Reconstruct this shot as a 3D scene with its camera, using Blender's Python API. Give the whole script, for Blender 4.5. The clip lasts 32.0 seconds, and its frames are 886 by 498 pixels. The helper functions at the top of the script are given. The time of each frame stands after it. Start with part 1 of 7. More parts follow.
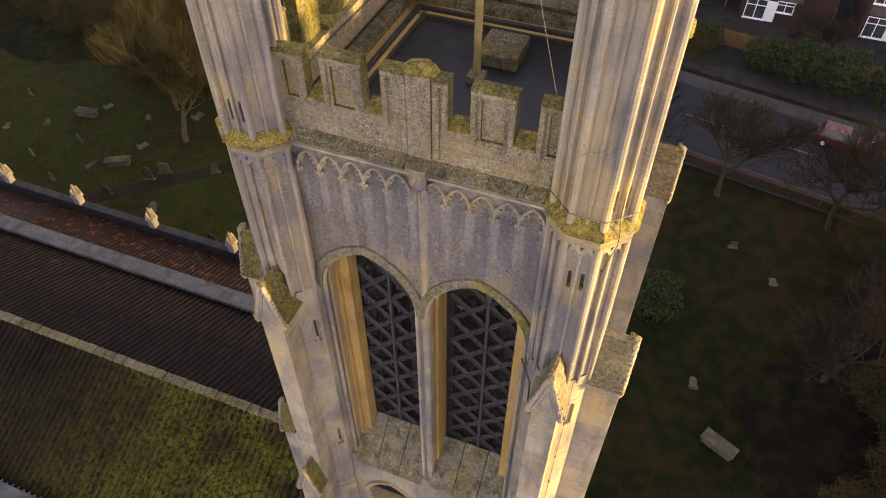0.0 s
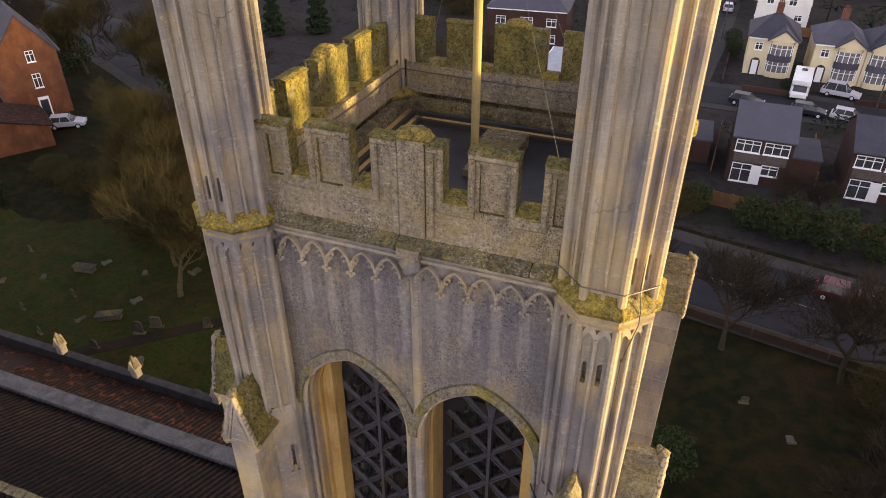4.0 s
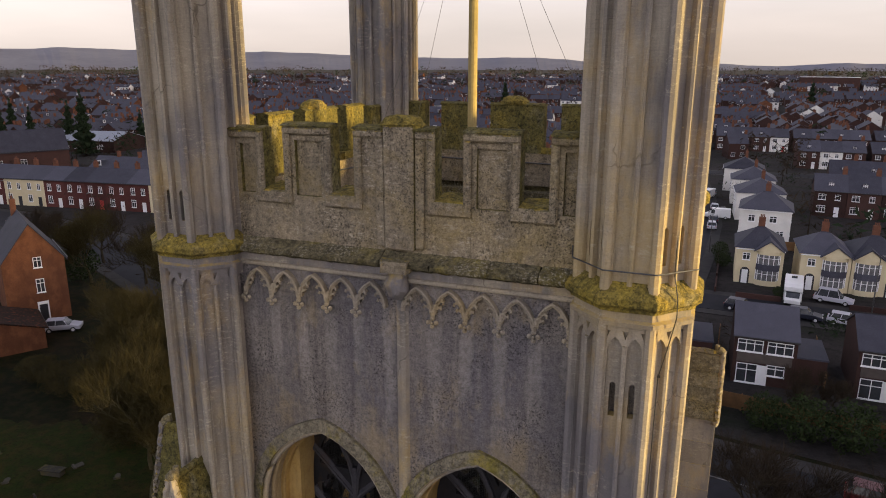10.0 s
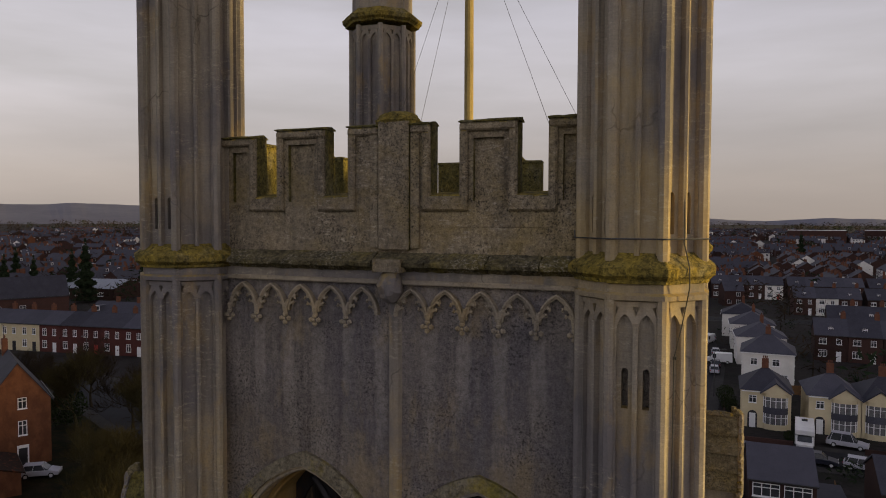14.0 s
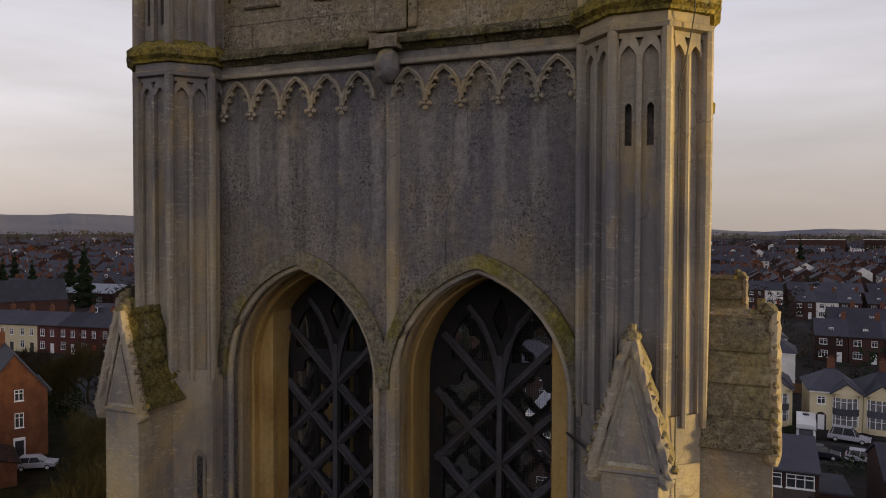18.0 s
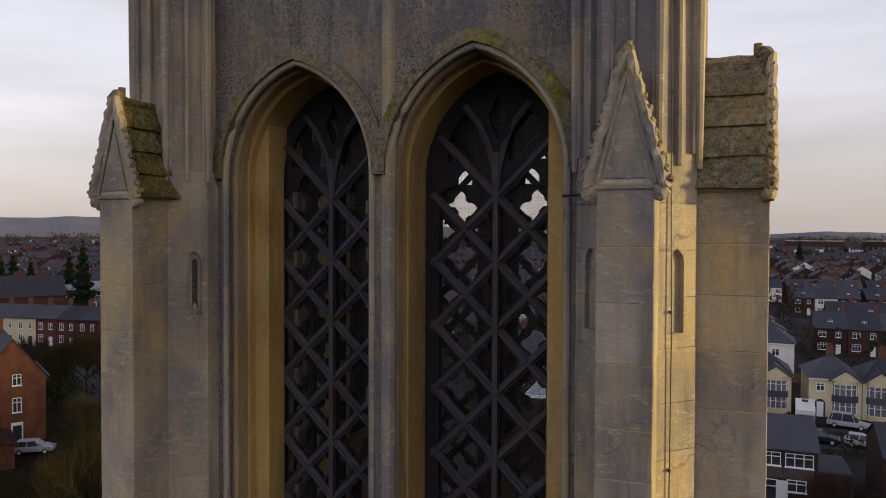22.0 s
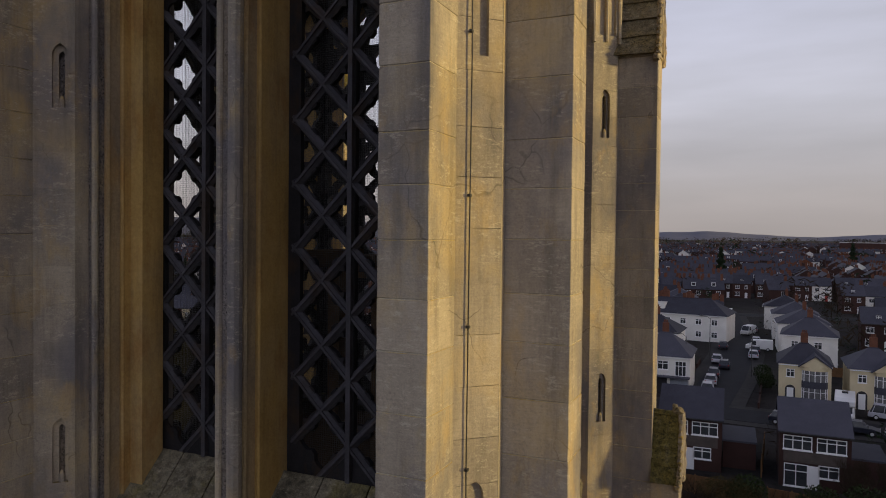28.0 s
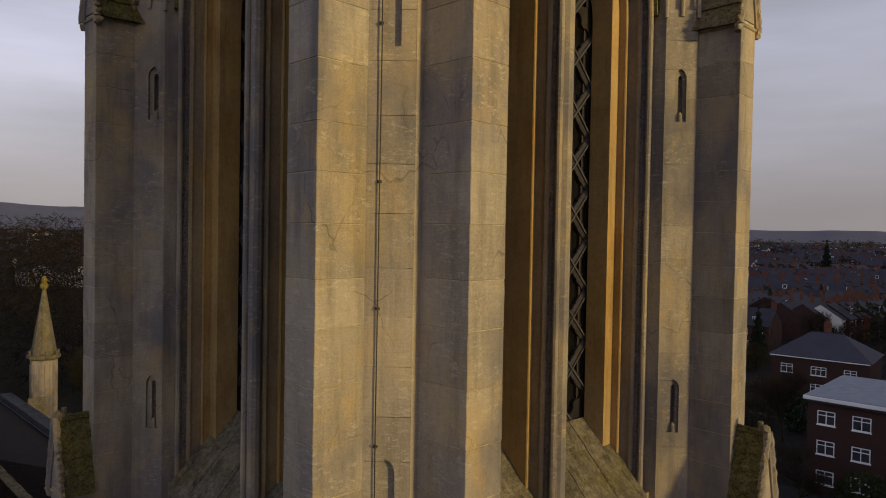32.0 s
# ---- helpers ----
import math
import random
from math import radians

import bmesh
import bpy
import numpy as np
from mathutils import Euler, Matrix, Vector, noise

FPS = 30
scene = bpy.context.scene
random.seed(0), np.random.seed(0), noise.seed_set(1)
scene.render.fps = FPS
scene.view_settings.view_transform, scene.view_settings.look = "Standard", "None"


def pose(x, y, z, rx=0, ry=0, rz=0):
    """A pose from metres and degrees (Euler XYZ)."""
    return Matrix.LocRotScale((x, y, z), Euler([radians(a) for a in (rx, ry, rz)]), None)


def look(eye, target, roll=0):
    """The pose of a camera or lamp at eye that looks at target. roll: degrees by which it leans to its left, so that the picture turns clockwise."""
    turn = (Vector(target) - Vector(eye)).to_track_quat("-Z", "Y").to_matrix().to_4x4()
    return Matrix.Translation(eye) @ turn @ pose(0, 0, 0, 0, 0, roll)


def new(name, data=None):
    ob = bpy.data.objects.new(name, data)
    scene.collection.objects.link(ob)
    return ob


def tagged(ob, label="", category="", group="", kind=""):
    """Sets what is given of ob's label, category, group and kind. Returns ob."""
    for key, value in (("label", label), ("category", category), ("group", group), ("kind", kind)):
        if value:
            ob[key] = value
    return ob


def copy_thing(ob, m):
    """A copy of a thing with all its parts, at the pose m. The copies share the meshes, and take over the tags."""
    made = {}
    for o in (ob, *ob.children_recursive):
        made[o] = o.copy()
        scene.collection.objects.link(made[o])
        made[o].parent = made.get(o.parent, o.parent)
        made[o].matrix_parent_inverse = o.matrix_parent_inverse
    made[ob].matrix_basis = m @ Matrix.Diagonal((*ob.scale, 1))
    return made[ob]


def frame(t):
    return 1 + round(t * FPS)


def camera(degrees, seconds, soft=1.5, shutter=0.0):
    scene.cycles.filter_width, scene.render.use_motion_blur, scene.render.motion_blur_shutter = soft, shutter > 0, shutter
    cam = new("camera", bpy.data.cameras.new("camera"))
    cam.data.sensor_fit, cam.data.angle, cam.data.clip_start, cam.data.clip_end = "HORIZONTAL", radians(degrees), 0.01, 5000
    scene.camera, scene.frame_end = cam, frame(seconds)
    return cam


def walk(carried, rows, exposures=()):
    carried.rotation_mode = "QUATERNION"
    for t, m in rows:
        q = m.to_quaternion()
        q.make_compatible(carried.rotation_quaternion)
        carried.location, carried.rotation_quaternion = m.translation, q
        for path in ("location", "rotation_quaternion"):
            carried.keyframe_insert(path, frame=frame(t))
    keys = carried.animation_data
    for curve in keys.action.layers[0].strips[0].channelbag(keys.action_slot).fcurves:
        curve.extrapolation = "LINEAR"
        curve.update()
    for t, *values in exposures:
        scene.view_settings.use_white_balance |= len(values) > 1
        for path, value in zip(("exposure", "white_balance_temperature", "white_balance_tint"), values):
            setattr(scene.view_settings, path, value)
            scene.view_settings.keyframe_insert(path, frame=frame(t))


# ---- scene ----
cam = camera(64.9, 32.0, soft=1.0)
METRES, EYE, TILT, LEAN, TURN = 16.5, 34.5, -46.9, 0.0, 21.3
ROWS = [
    (0.0, 0.0, 0.0, 0.0, 0.0, 0.0, -0.0),
    (0.5, 0.0003, 0.007, -0.005, -0.03, 1.8, -0.0),
    (1.0, 0.0001, 0.015, -0.011, -0.05, 3.74, 0.03),
    (1.5, 0.0004, 0.0237, -0.018, -0.06, 5.49, 0.0),
    (2.0, 0.0004, 0.0332, -0.0264, -0.1, 7.35, 0.05),
    (2.5, 0.0006, 0.0424, -0.034, -0.13, 8.97, 0.05),
    (3.0, 0.0012, 0.052, -0.0418, -0.15, 10.66, 0.05),
    (3.5, 0.0017, 0.0608, -0.0493, -0.18, 12.18, 0.06),
    (4.0, 0.0019, 0.0707, -0.058, -0.19, 13.8, 0.06),
    (4.5, 0.0018, 0.0802, -0.0663, -0.21, 15.28, 0.07),
    (6.5, 0.0035, 0.1184, -0.0985, -0.25, 21.51, 0.09),
    (7.0, 0.0035, 0.1306, -0.1084, -0.27, 23.14, 0.09),
    (7.5, 0.0039, 0.1411, -0.1172, -0.28, 24.61, 0.09),
    (8.0, 0.0046, 0.1526, -0.1262, -0.3, 26.18, 0.09),
    (8.5, 0.0055, 0.1629, -0.1344, -0.31, 27.6, 0.09),
    (9.0, 0.0059, 0.1742, -0.1437, -0.32, 29.13, 0.12),
    (9.5, 0.006, 0.1845, -0.1525, -0.32, 30.54, 0.12),
    (10.0, 0.006, 0.196, -0.1622, -0.33, 32.08, 0.13),
    (10.5, 0.0062, 0.2048, -0.1693, -0.35, 33.55, 0.13),
    (11.0, 0.0062, 0.2137, -0.1768, -0.35, 35.18, 0.14),
    (11.5, 0.0063, 0.2213, -0.1833, -0.37, 36.74, 0.15),
    (12.0, 0.0068, 0.2295, -0.1901, -0.39, 38.49, 0.16),
    (12.5, 0.0073, 0.2376, -0.1966, -0.41, 40.16, 0.18),
    (13.0, 0.0075, 0.2481, -0.2053, -0.43, 42.02, 0.18),
    (13.5, 0.0074, 0.2594, -0.2145, -0.45, 43.77, 0.2),
    (15.5, 0.0094, 0.3096, -0.2567, -0.45, 45.07, 0.22),
    (16.0, 0.0098, 0.3245, -0.2693, -0.46, 45.19, 0.21),
    (16.5, 0.0098, 0.3376, -0.2807, -0.48, 45.25, 0.23),
    (17.0, 0.01, 0.3514, -0.2922, -0.47, 45.34, 0.21),
    (17.5, 0.0095, 0.3634, -0.303, -0.49, 45.38, 0.23),
    (18.0, 0.0089, 0.3764, -0.3149, -0.49, 45.42, 0.24),
    (18.5, 0.0092, 0.3882, -0.3262, -0.46, 45.5, 0.18),
    (19.0, 0.009, 0.4003, -0.3386, -0.51, 45.55, 0.23),
    (19.5, 0.0104, 0.4113, -0.3499, -0.49, 45.58, 0.22),
    (20.0, 0.0114, 0.423, -0.3617, -0.51, 45.61, 0.24),
    (20.5, 0.0116, 0.4343, -0.3723, -0.53, 45.64, 0.27),
    (21.0, 0.0118, 0.4472, -0.3836, -0.55, 45.65, 0.2),
    (21.5, 0.0112, 0.4593, -0.3947, -0.55, 45.69, 0.28),
    (22.0, 0.0113, 0.4722, -0.4063, -0.54, 45.69, 0.3),
    (22.5, 0.012, 0.4843, -0.417, -0.58, 45.7, 0.3),
    (23.0, 0.014, 0.497, -0.4284, -0.62, 45.69, 0.28),
    (23.5, 0.0167, 0.5091, -0.4388, -0.67, 45.68, 0.27),
    (24.0, 0.0215, 0.5223, -0.4501, -0.68, 45.68, 0.3),
    (24.5, 0.0288, 0.5346, -0.4596, -0.76, 45.69, 0.24),
    (25.0, 0.0398, 0.5457, -0.469, -0.84, 45.71, 0.29),
    (25.5, 0.0536, 0.5549, -0.4773, -0.87, 45.71, 0.28),
    (26.0, 0.0712, 0.5626, -0.485, -0.91, 45.69, 0.26),
    (26.5, 0.0894, 0.5676, -0.4894, -0.9, 45.69, 0.22),
    (28.5, 0.1403, 0.5769, -0.4948, 3.49, 45.65, -4.64),
    (29.0, 0.1459, 0.5772, -0.494, 5.62, 45.47, -6.97),
    (29.5, 0.1577, 0.5786, -0.4931, 7.17, 45.27, -8.76),
    (30.0, 0.1781, 0.5817, -0.4921, 8.81, 45.02, -10.56),
    (30.5, 0.2025, 0.5856, -0.4903, 10.27, 44.74, -12.15),
    (31.0, 0.2337, 0.5908, -0.4872, 11.8, 44.4, -13.73),
    (31.5, 0.2649, 0.5962, -0.4828, 13.6, 43.99, -15.51),
    (32.0, 0.2998, 0.6019, -0.4761, 16.32, 43.23, -18.12),
]
walk(cam, [(t, pose(3.06, -9.36, EYE, TILT, LEAN, TURN) @ pose(METRES * x, METRES * y, METRES * z, 90 + pitch, roll, yaw)) for t, x, y, z, yaw, pitch, roll in ROWS],
     ((0, 2.75, 7300, 15), (4, 2.5, 7100, 15), (7, 2.25, 6900, 15), (9, 2.0, 6900, 14), (11, 1.45, 6900, 12), (13, 0.72, 7050, 12), (16, 0.95, 7000, 12), (20, 1.15, 6850, 11), (23, 1.3, 6600, 10), (26, 1.15, 6500, 11), (29, 0.72, 6350, 12), (31, 0.55, 6300, 13), (32, 0.45, 6300, 14)))

# ---- world, sun ----
SUN_AZ, SUN_EL = radians(5), radians(3.2)   # azimuth from +x towards +y
world = bpy.data.worlds.new("world")
scene.world = world
world.use_nodes = True
wt = world.node_tree
wt.nodes.clear()
w_out = wt.nodes.new("ShaderNodeOutputWorld")
w_bg = wt.nodes.new("ShaderNodeBackground")
w_sky = wt.nodes.new("ShaderNodeTexSky")
w_sky.sky_type = "NISHITA"
w_sky.sun_disc = False
w_sky.sun_elevation = SUN_EL
w_sky.sun_rotation = radians(90) - SUN_AZ
w_sky.air_density, w_sky.dust_density, w_sky.ozone_density = 1.0, 2.0, 1.0
# thin high cloud over the clear sky
w_co = wt.nodes.new("ShaderNodeTexCoord")
w_sep = wt.nodes.new("ShaderNodeSeparateXYZ")
w_ramp = wt.nodes.new("ShaderNodeValToRGB")
w_map = wt.nodes.new("ShaderNodeMapping")
w_map.inputs["Scale"].default_value = (1.5, 1.5, 9.0)
w_noise = wt.nodes.new("ShaderNodeTexNoise")
w_noise.inputs["Scale"].default_value = 1.6
w_noise.inputs["Detail"].default_value = 5
w_mix = wt.nodes.new("ShaderNodeMixRGB")
w_mix.inputs[0].default_value = 0.95
w_cl = wt.nodes.new("ShaderNodeMixRGB")
w_cl.blend_type = "SOFT_LIGHT"
w_cl.inputs[0].default_value = 0.075
el = w_ramp.color_ramp.elements
el[0].position, el[0].color = 0.0, (4.6, 4.15, 3.9, 1)
el[1].position, el[1].color = 1.0, (1.0, 1.15, 1.7, 1)
for pos_, col_ in ((0.06, (5.2, 4.85, 4.75, 1)), (0.18, (6.7, 6.7, 7.4, 1)), (0.36, (5.9, 6.1, 7.3, 1)), (0.6, (2.2, 2.35, 3.3, 1))):
    e_ = el.new(pos_)
    e_.color = col_
wt.links.new(w_co.outputs["Generated"], w_sep.inputs[0])
wt.links.new(w_co.outputs["Generated"], w_map.inputs[0])
wt.links.new(w_sep.outputs["Z"], w_ramp.inputs[0])
wt.links.new(w_map.outputs[0], w_noise.inputs["Vector"])
# sky brightened towards the south, behind the walk, to light the front walls
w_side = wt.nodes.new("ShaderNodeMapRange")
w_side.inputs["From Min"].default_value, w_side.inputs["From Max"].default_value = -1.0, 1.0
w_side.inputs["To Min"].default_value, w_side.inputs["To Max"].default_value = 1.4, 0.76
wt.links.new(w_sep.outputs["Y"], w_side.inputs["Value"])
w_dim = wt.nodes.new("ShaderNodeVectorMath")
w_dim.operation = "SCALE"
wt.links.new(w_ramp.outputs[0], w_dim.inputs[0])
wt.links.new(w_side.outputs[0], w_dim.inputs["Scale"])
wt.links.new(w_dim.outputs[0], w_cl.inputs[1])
wt.links.new(w_noise.outputs[0], w_cl.inputs[2])
wt.links.new(w_sky.outputs[0], w_mix.inputs[1])
wt.links.new(w_cl.outputs[0], w_mix.inputs[2])
# the hazy sky brightens and warms smoothly towards the low sun
w_dot = wt.nodes.new("ShaderNodeVectorMath")
w_dot.operation = "DOT_PRODUCT"
w_dot.inputs[1].default_value = (math.cos(SUN_AZ) * math.cos(SUN_EL), math.sin(SUN_AZ) * math.cos(SUN_EL), math.sin(SUN_EL))
wt.links.new(w_co.outputs["Generated"], w_dot.inputs[0])
w_near = wt.nodes.new("ShaderNodeMapRange")
w_near.interpolation_type = "SMOOTHSTEP"
w_near.inputs["From Min"].default_value, w_near.inputs["From Max"].default_value = 0.3, 1.0
wt.links.new(w_dot.outputs["Value"], w_near.inputs["Value"])
w_glow = wt.nodes.new("ShaderNodeVectorMath")
w_glow.operation = "SCALE"
w_glow.inputs[0].default_value = (3.6, 2.6, 1.4)
wt.links.new(w_near.outputs[0], w_glow.inputs["Scale"])
w_sum = wt.nodes.new("ShaderNodeVectorMath")
w_sum.operation = "ADD"
wt.links.new(w_mix.outputs[0], w_sum.inputs[0])
wt.links.new(w_glow.outputs[0], w_sum.inputs[1])
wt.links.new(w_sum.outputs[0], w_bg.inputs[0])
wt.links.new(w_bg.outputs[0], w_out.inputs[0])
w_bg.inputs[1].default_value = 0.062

sun = new("sun", bpy.data.lights.new("sun", "SUN"))
sun.data.energy = 2.85
sun.data.angle = radians(4.0)
sun.data.color = (1.0, 0.745, 0.28)
sun.matrix_world = look((math.cos(SUN_AZ) * math.cos(SUN_EL) * 60, math.sin(SUN_AZ) * math.cos(SUN_EL) * 60, math.sin(SUN_EL) * 60 + 20), (0, 0, 20))


# ---- materials ----
def material(name, dark, light, scale=3.0, rough=0.85, fine=40.0, bump=0.3, extra=None, metal=0.0, streak=0.0, depth=0.01, vary=0.0, tooled=0.0, spec=0.15, grain=0.0):
    """Two colours mixed by coarse and fine noise at world scale, fine relief, and optional layers (colour, kind, amount)."""
    m = bpy.data.materials.new(name)
    m.use_nodes = True
    nt = m.node_tree
    bs = nt.nodes["Principled BSDF"]
    geo = nt.nodes.new("ShaderNodeNewGeometry")
    pos = geo.outputs["Position"]

    def tex(s, detail=6, stretch=None, rough_=0.6):
        n = nt.nodes.new("ShaderNodeTexNoise")
        n.inputs["Scale"].default_value, n.inputs["Detail"].default_value = s, detail
        n.inputs["Roughness"].default_value = rough_
        if stretch:
            mp = nt.nodes.new("ShaderNodeMapping")
            mp.inputs["Scale"].default_value = stretch
            nt.links.new(pos, mp.inputs[0])
            nt.links.new(mp.outputs[0], n.inputs["Vector"])
        else:
            nt.links.new(pos, n.inputs["Vector"])
        return n.outputs[0]

    def ramp(src, a, b):
        r = nt.nodes.new("ShaderNodeMapRange")
        r.inputs["From Min"].default_value, r.inputs["From Max"].default_value = a, b
        nt.links.new(src, r.inputs["Value"])
        return r.outputs[0]

    def math_(op, a, b):
        n = nt.nodes.new("ShaderNodeMath")
        n.operation = op
        n.use_clamp = True
        for i, v in enumerate((a, b)):
            if isinstance(v, (int, float)):
                n.inputs[i].default_value = v
            else:
                nt.links.new(v, n.inputs[i])
        return n.outputs[0]

    def mix(f, a, b, blend="MIX"):
        n = nt.nodes.new("ShaderNodeMixRGB")
        n.blend_type = blend
        for i, v in enumerate((f, a, b)):
            if isinstance(v, (int, float)):
                n.inputs[i].default_value = v
            elif isinstance(v, tuple):
                n.inputs[i].default_value = (*v, 1)
            else:
                nt.links.new(v, n.inputs[i])
        return n.outputs[0]

    big, small = tex(scale), tex(fine, 4)
    f = math_("ADD", math_("MULTIPLY", ramp(big, 0.3, 0.7), 0.65), math_("MULTIPLY", ramp(small, 0.3, 0.7), 0.35))
    col = mix(f, dark, light)
    if vary:
        oi = nt.nodes.new("ShaderNodeObjectInfo")
        col = mix(vary, col, mix(oi.outputs["Random"], tuple(c * 0.55 for c in dark), tuple(min(1, c * 1.3) for c in light)))
    if streak:
        st = ramp(tex(2.2, 5, (5, 5, 0.35)), 0.5, 0.72)
        col = mix(math_("MULTIPLY", st, streak), col, tuple(c * 0.32 for c in dark))
    if tooled:      # fine level tooling of dressed stone, and hair cracks
        tl = tex(1.0, 6, (6, 6, 90), 0.75)
        col = mix(math_("MULTIPLY", ramp(tl, 0.45, 0.68), tooled), col, tuple(c * 0.55 for c in dark))
        vo = nt.nodes.new("ShaderNodeTexVoronoi")
        vo.feature = "DISTANCE_TO_EDGE"
        vo.inputs["Scale"].default_value = 1.6
        mp = nt.nodes.new("ShaderNodeMapping")
        mp.inputs["Scale"].default_value = (1, 1, 0.7)
        warp = nt.nodes.new("ShaderNodeMixRGB")
        warp.blend_type = "ADD"
        warp.inputs[0].default_value = 0.35
        nt.links.new(pos, warp.inputs[1])
        nz = nt.nodes.new("ShaderNodeTexNoise")
        nz.inputs["Scale"].default_value = 3.0
        nt.links.new(pos, nz.inputs["Vector"])
        nt.links.new(nz.outputs["Color"], warp.inputs[2])
        nt.links.new(warp.outputs[0], mp.inputs[0])
        nt.links.new(mp.outputs[0], vo.inputs["Vector"])
        crack = math_("MULTIPLY", ramp(vo.outputs["Distance"], 0.012, 0.002), ramp(tex(1.3, 2), 0.52, 0.6))
        col = mix(math_("MULTIPLY", crack, 0.5), col, (0.05, 0.04, 0.03))
    for colour, kind, amount in extra or ():
        if kind == "top":       # growth on what faces up
            sp = nt.nodes.new("ShaderNodeSeparateXYZ")
            nt.links.new(geo.outputs["Normal"], sp.inputs[0])
            k = math_("MULTIPLY", ramp(sp.outputs["Z"], 0.15, 0.6), ramp(tex(5.5, 6, None, 0.75), 0.36, 0.58))
        elif kind == "topspot": # brighter lichen in spots on what faces up
            sp = nt.nodes.new("ShaderNodeSeparateXYZ")
            nt.links.new(geo.outputs["Normal"], sp.inputs[0])
            k = math_("MULTIPLY", ramp(sp.outputs["Z"], 0.1, 0.5), ramp(tex(11.0, 6, None, 0.75), 0.54, 0.62))
        elif kind == "pit":     # weather pitting, in zones
            k = math_("MULTIPLY", ramp(tex(38.0, 4, None, 0.8), 0.52, 0.6), ramp(tex(1.2, 4), 0.42, 0.56))
        elif kind == "tilemoss":    # moss in grains over broad parts of a roof
            k = math_("MULTIPLY", ramp(tex(0.28, 5, None, 0.6), 0.47, 0.6), ramp(tex(7.0, 6, None, 0.8), 0.46, 0.56))
        elif kind == "tower_moss":  # thick moss on the damp stretch of roof beside the tower
            px = nt.nodes.new("ShaderNodeSeparateXYZ")
            nt.links.new(pos, px.inputs[0])
            k = math_("MULTIPLY", math_("MULTIPLY", ramp(px.outputs["X"], -17.0, -8.0), ramp(tex(0.4, 5, None, 0.6), 0.36, 0.56)), ramp(tex(6.0, 6, None, 0.8), 0.42, 0.56))
        elif kind == "patch":   # stains with a shape of their own
            k = ramp(tex(scale * 0.45, 7, None, 0.7), 0.5, 0.66)
        elif kind == "cloud":   # broad soft discolouring
            k = ramp(tex(0.9, 4, (1, 1, 0.6), 0.6), 0.44, 0.6)
        elif kind == "blot":    # mid-sized ochre blotches
            k = ramp(tex(2.6, 5, (1, 1, 0.5), 0.65), 0.54, 0.66)
        elif kind == "scuff":   # scraped pale lime and old mortar, broken and level
            k = math_("MULTIPLY", ramp(tex(9.0, 7, (1, 1, 3.0), 0.85), 0.54, 0.60), ramp(tex(1.9, 3), 0.47, 0.55))
        elif kind == "drip":    # paler runs washed clean below each hanging flower of the frieze
            oc = nt.nodes.new("ShaderNodeTexCoord")
            ox = nt.nodes.new("ShaderNodeSeparateXYZ")
            nt.links.new(oc.outputs["Object"], ox.inputs[0])
            ab = nt.nodes.new("ShaderNodeMath")
            ab.operation = "ABSOLUTE"
            nt.links.new(ox.outputs["X"], ab.inputs[0])
            wob = nt.nodes.new("ShaderNodeMath")
            wob.operation = "MULTIPLY_ADD"
            nt.links.new(tex(3.0, 4), wob.inputs[0])
            wob.inputs[1].default_value = 0.16
            nt.links.new(ab.outputs[0], wob.inputs[2])
            ph = nt.nodes.new("ShaderNodeMath")
            ph.operation = "MULTIPLY_ADD"
            nt.links.new(wob.outputs[0], ph.inputs[0])
            ph.inputs[1].default_value = 2 * math.pi / 0.368
            ph.inputs[2].default_value = -2 * math.pi * 0.17 / 0.368
            cs = nt.nodes.new("ShaderNodeMath")
            cs.operation = "COSINE"
            nt.links.new(ph.outputs[0], cs.inputs[0])
            foot = nt.nodes.new("ShaderNodeMath")
            foot.operation = "MULTIPLY_ADD"
            nt.links.new(tex(2.4, 3, (1, 1, 0.15)), foot.inputs[0])
            foot.inputs[1].default_value = 1.8
            nt.links.new(ox.outputs["Z"], foot.inputs[2])
            k = math_("MULTIPLY", math_("MULTIPLY", ramp(cs.outputs[0], 0.15, 0.6), ramp(foot.outputs[0], 27.55, 27.95)), ramp(tex(2.2, 6, (1, 1, 0.5), 0.7), 0.36, 0.58))
        elif kind == "speck":
            k = ramp(tex(fine * 0.6, 3, None, 0.75), 0.53, 0.62)
        else:                   # long vertical runs
            k = ramp(tex(1.6, 5, (3, 3, 0.3), 0.7), 0.5, 0.68)
        col = mix(math_("MULTIPLY", k, amount), col, colour)
    if grain:       # crisp weather grain over all
        g1 = ramp(tex(15.0, 10, None, 0.85), 0.36, 0.64)
        g2 = nt.nodes.new("ShaderNodeMapRange")
        g2.inputs["To Min"].default_value, g2.inputs["To Max"].default_value = 1 - 0.72 * grain, 1 + 0.55 * grain
        nt.links.new(g1, g2.inputs["Value"])
        col = mix(1.0, col, g2.outputs[0], "MULTIPLY")
    nt.links.new(col, bs.inputs["Base Color"])
    bs.inputs["Roughness"].default_value = rough
    bs.inputs["Metallic"].default_value = metal
    bs.inputs["Specular IOR Level"].default_value = spec if rough > 0.6 else 0.5
    if bump:
        bp = nt.nodes.new("ShaderNodeBump")
        bp.inputs["Strength"].default_value, bp.inputs["Distance"].default_value = bump, depth
        nt.links.new(math_("ADD", math_("MULTIPLY", small, 0.5), math_("MULTIPLY", tex(fine * 0.25, 5), 0.5)), bp.inputs["Height"])
        nt.links.new(bp.outputs[0], bs.inputs["Normal"])
    return m


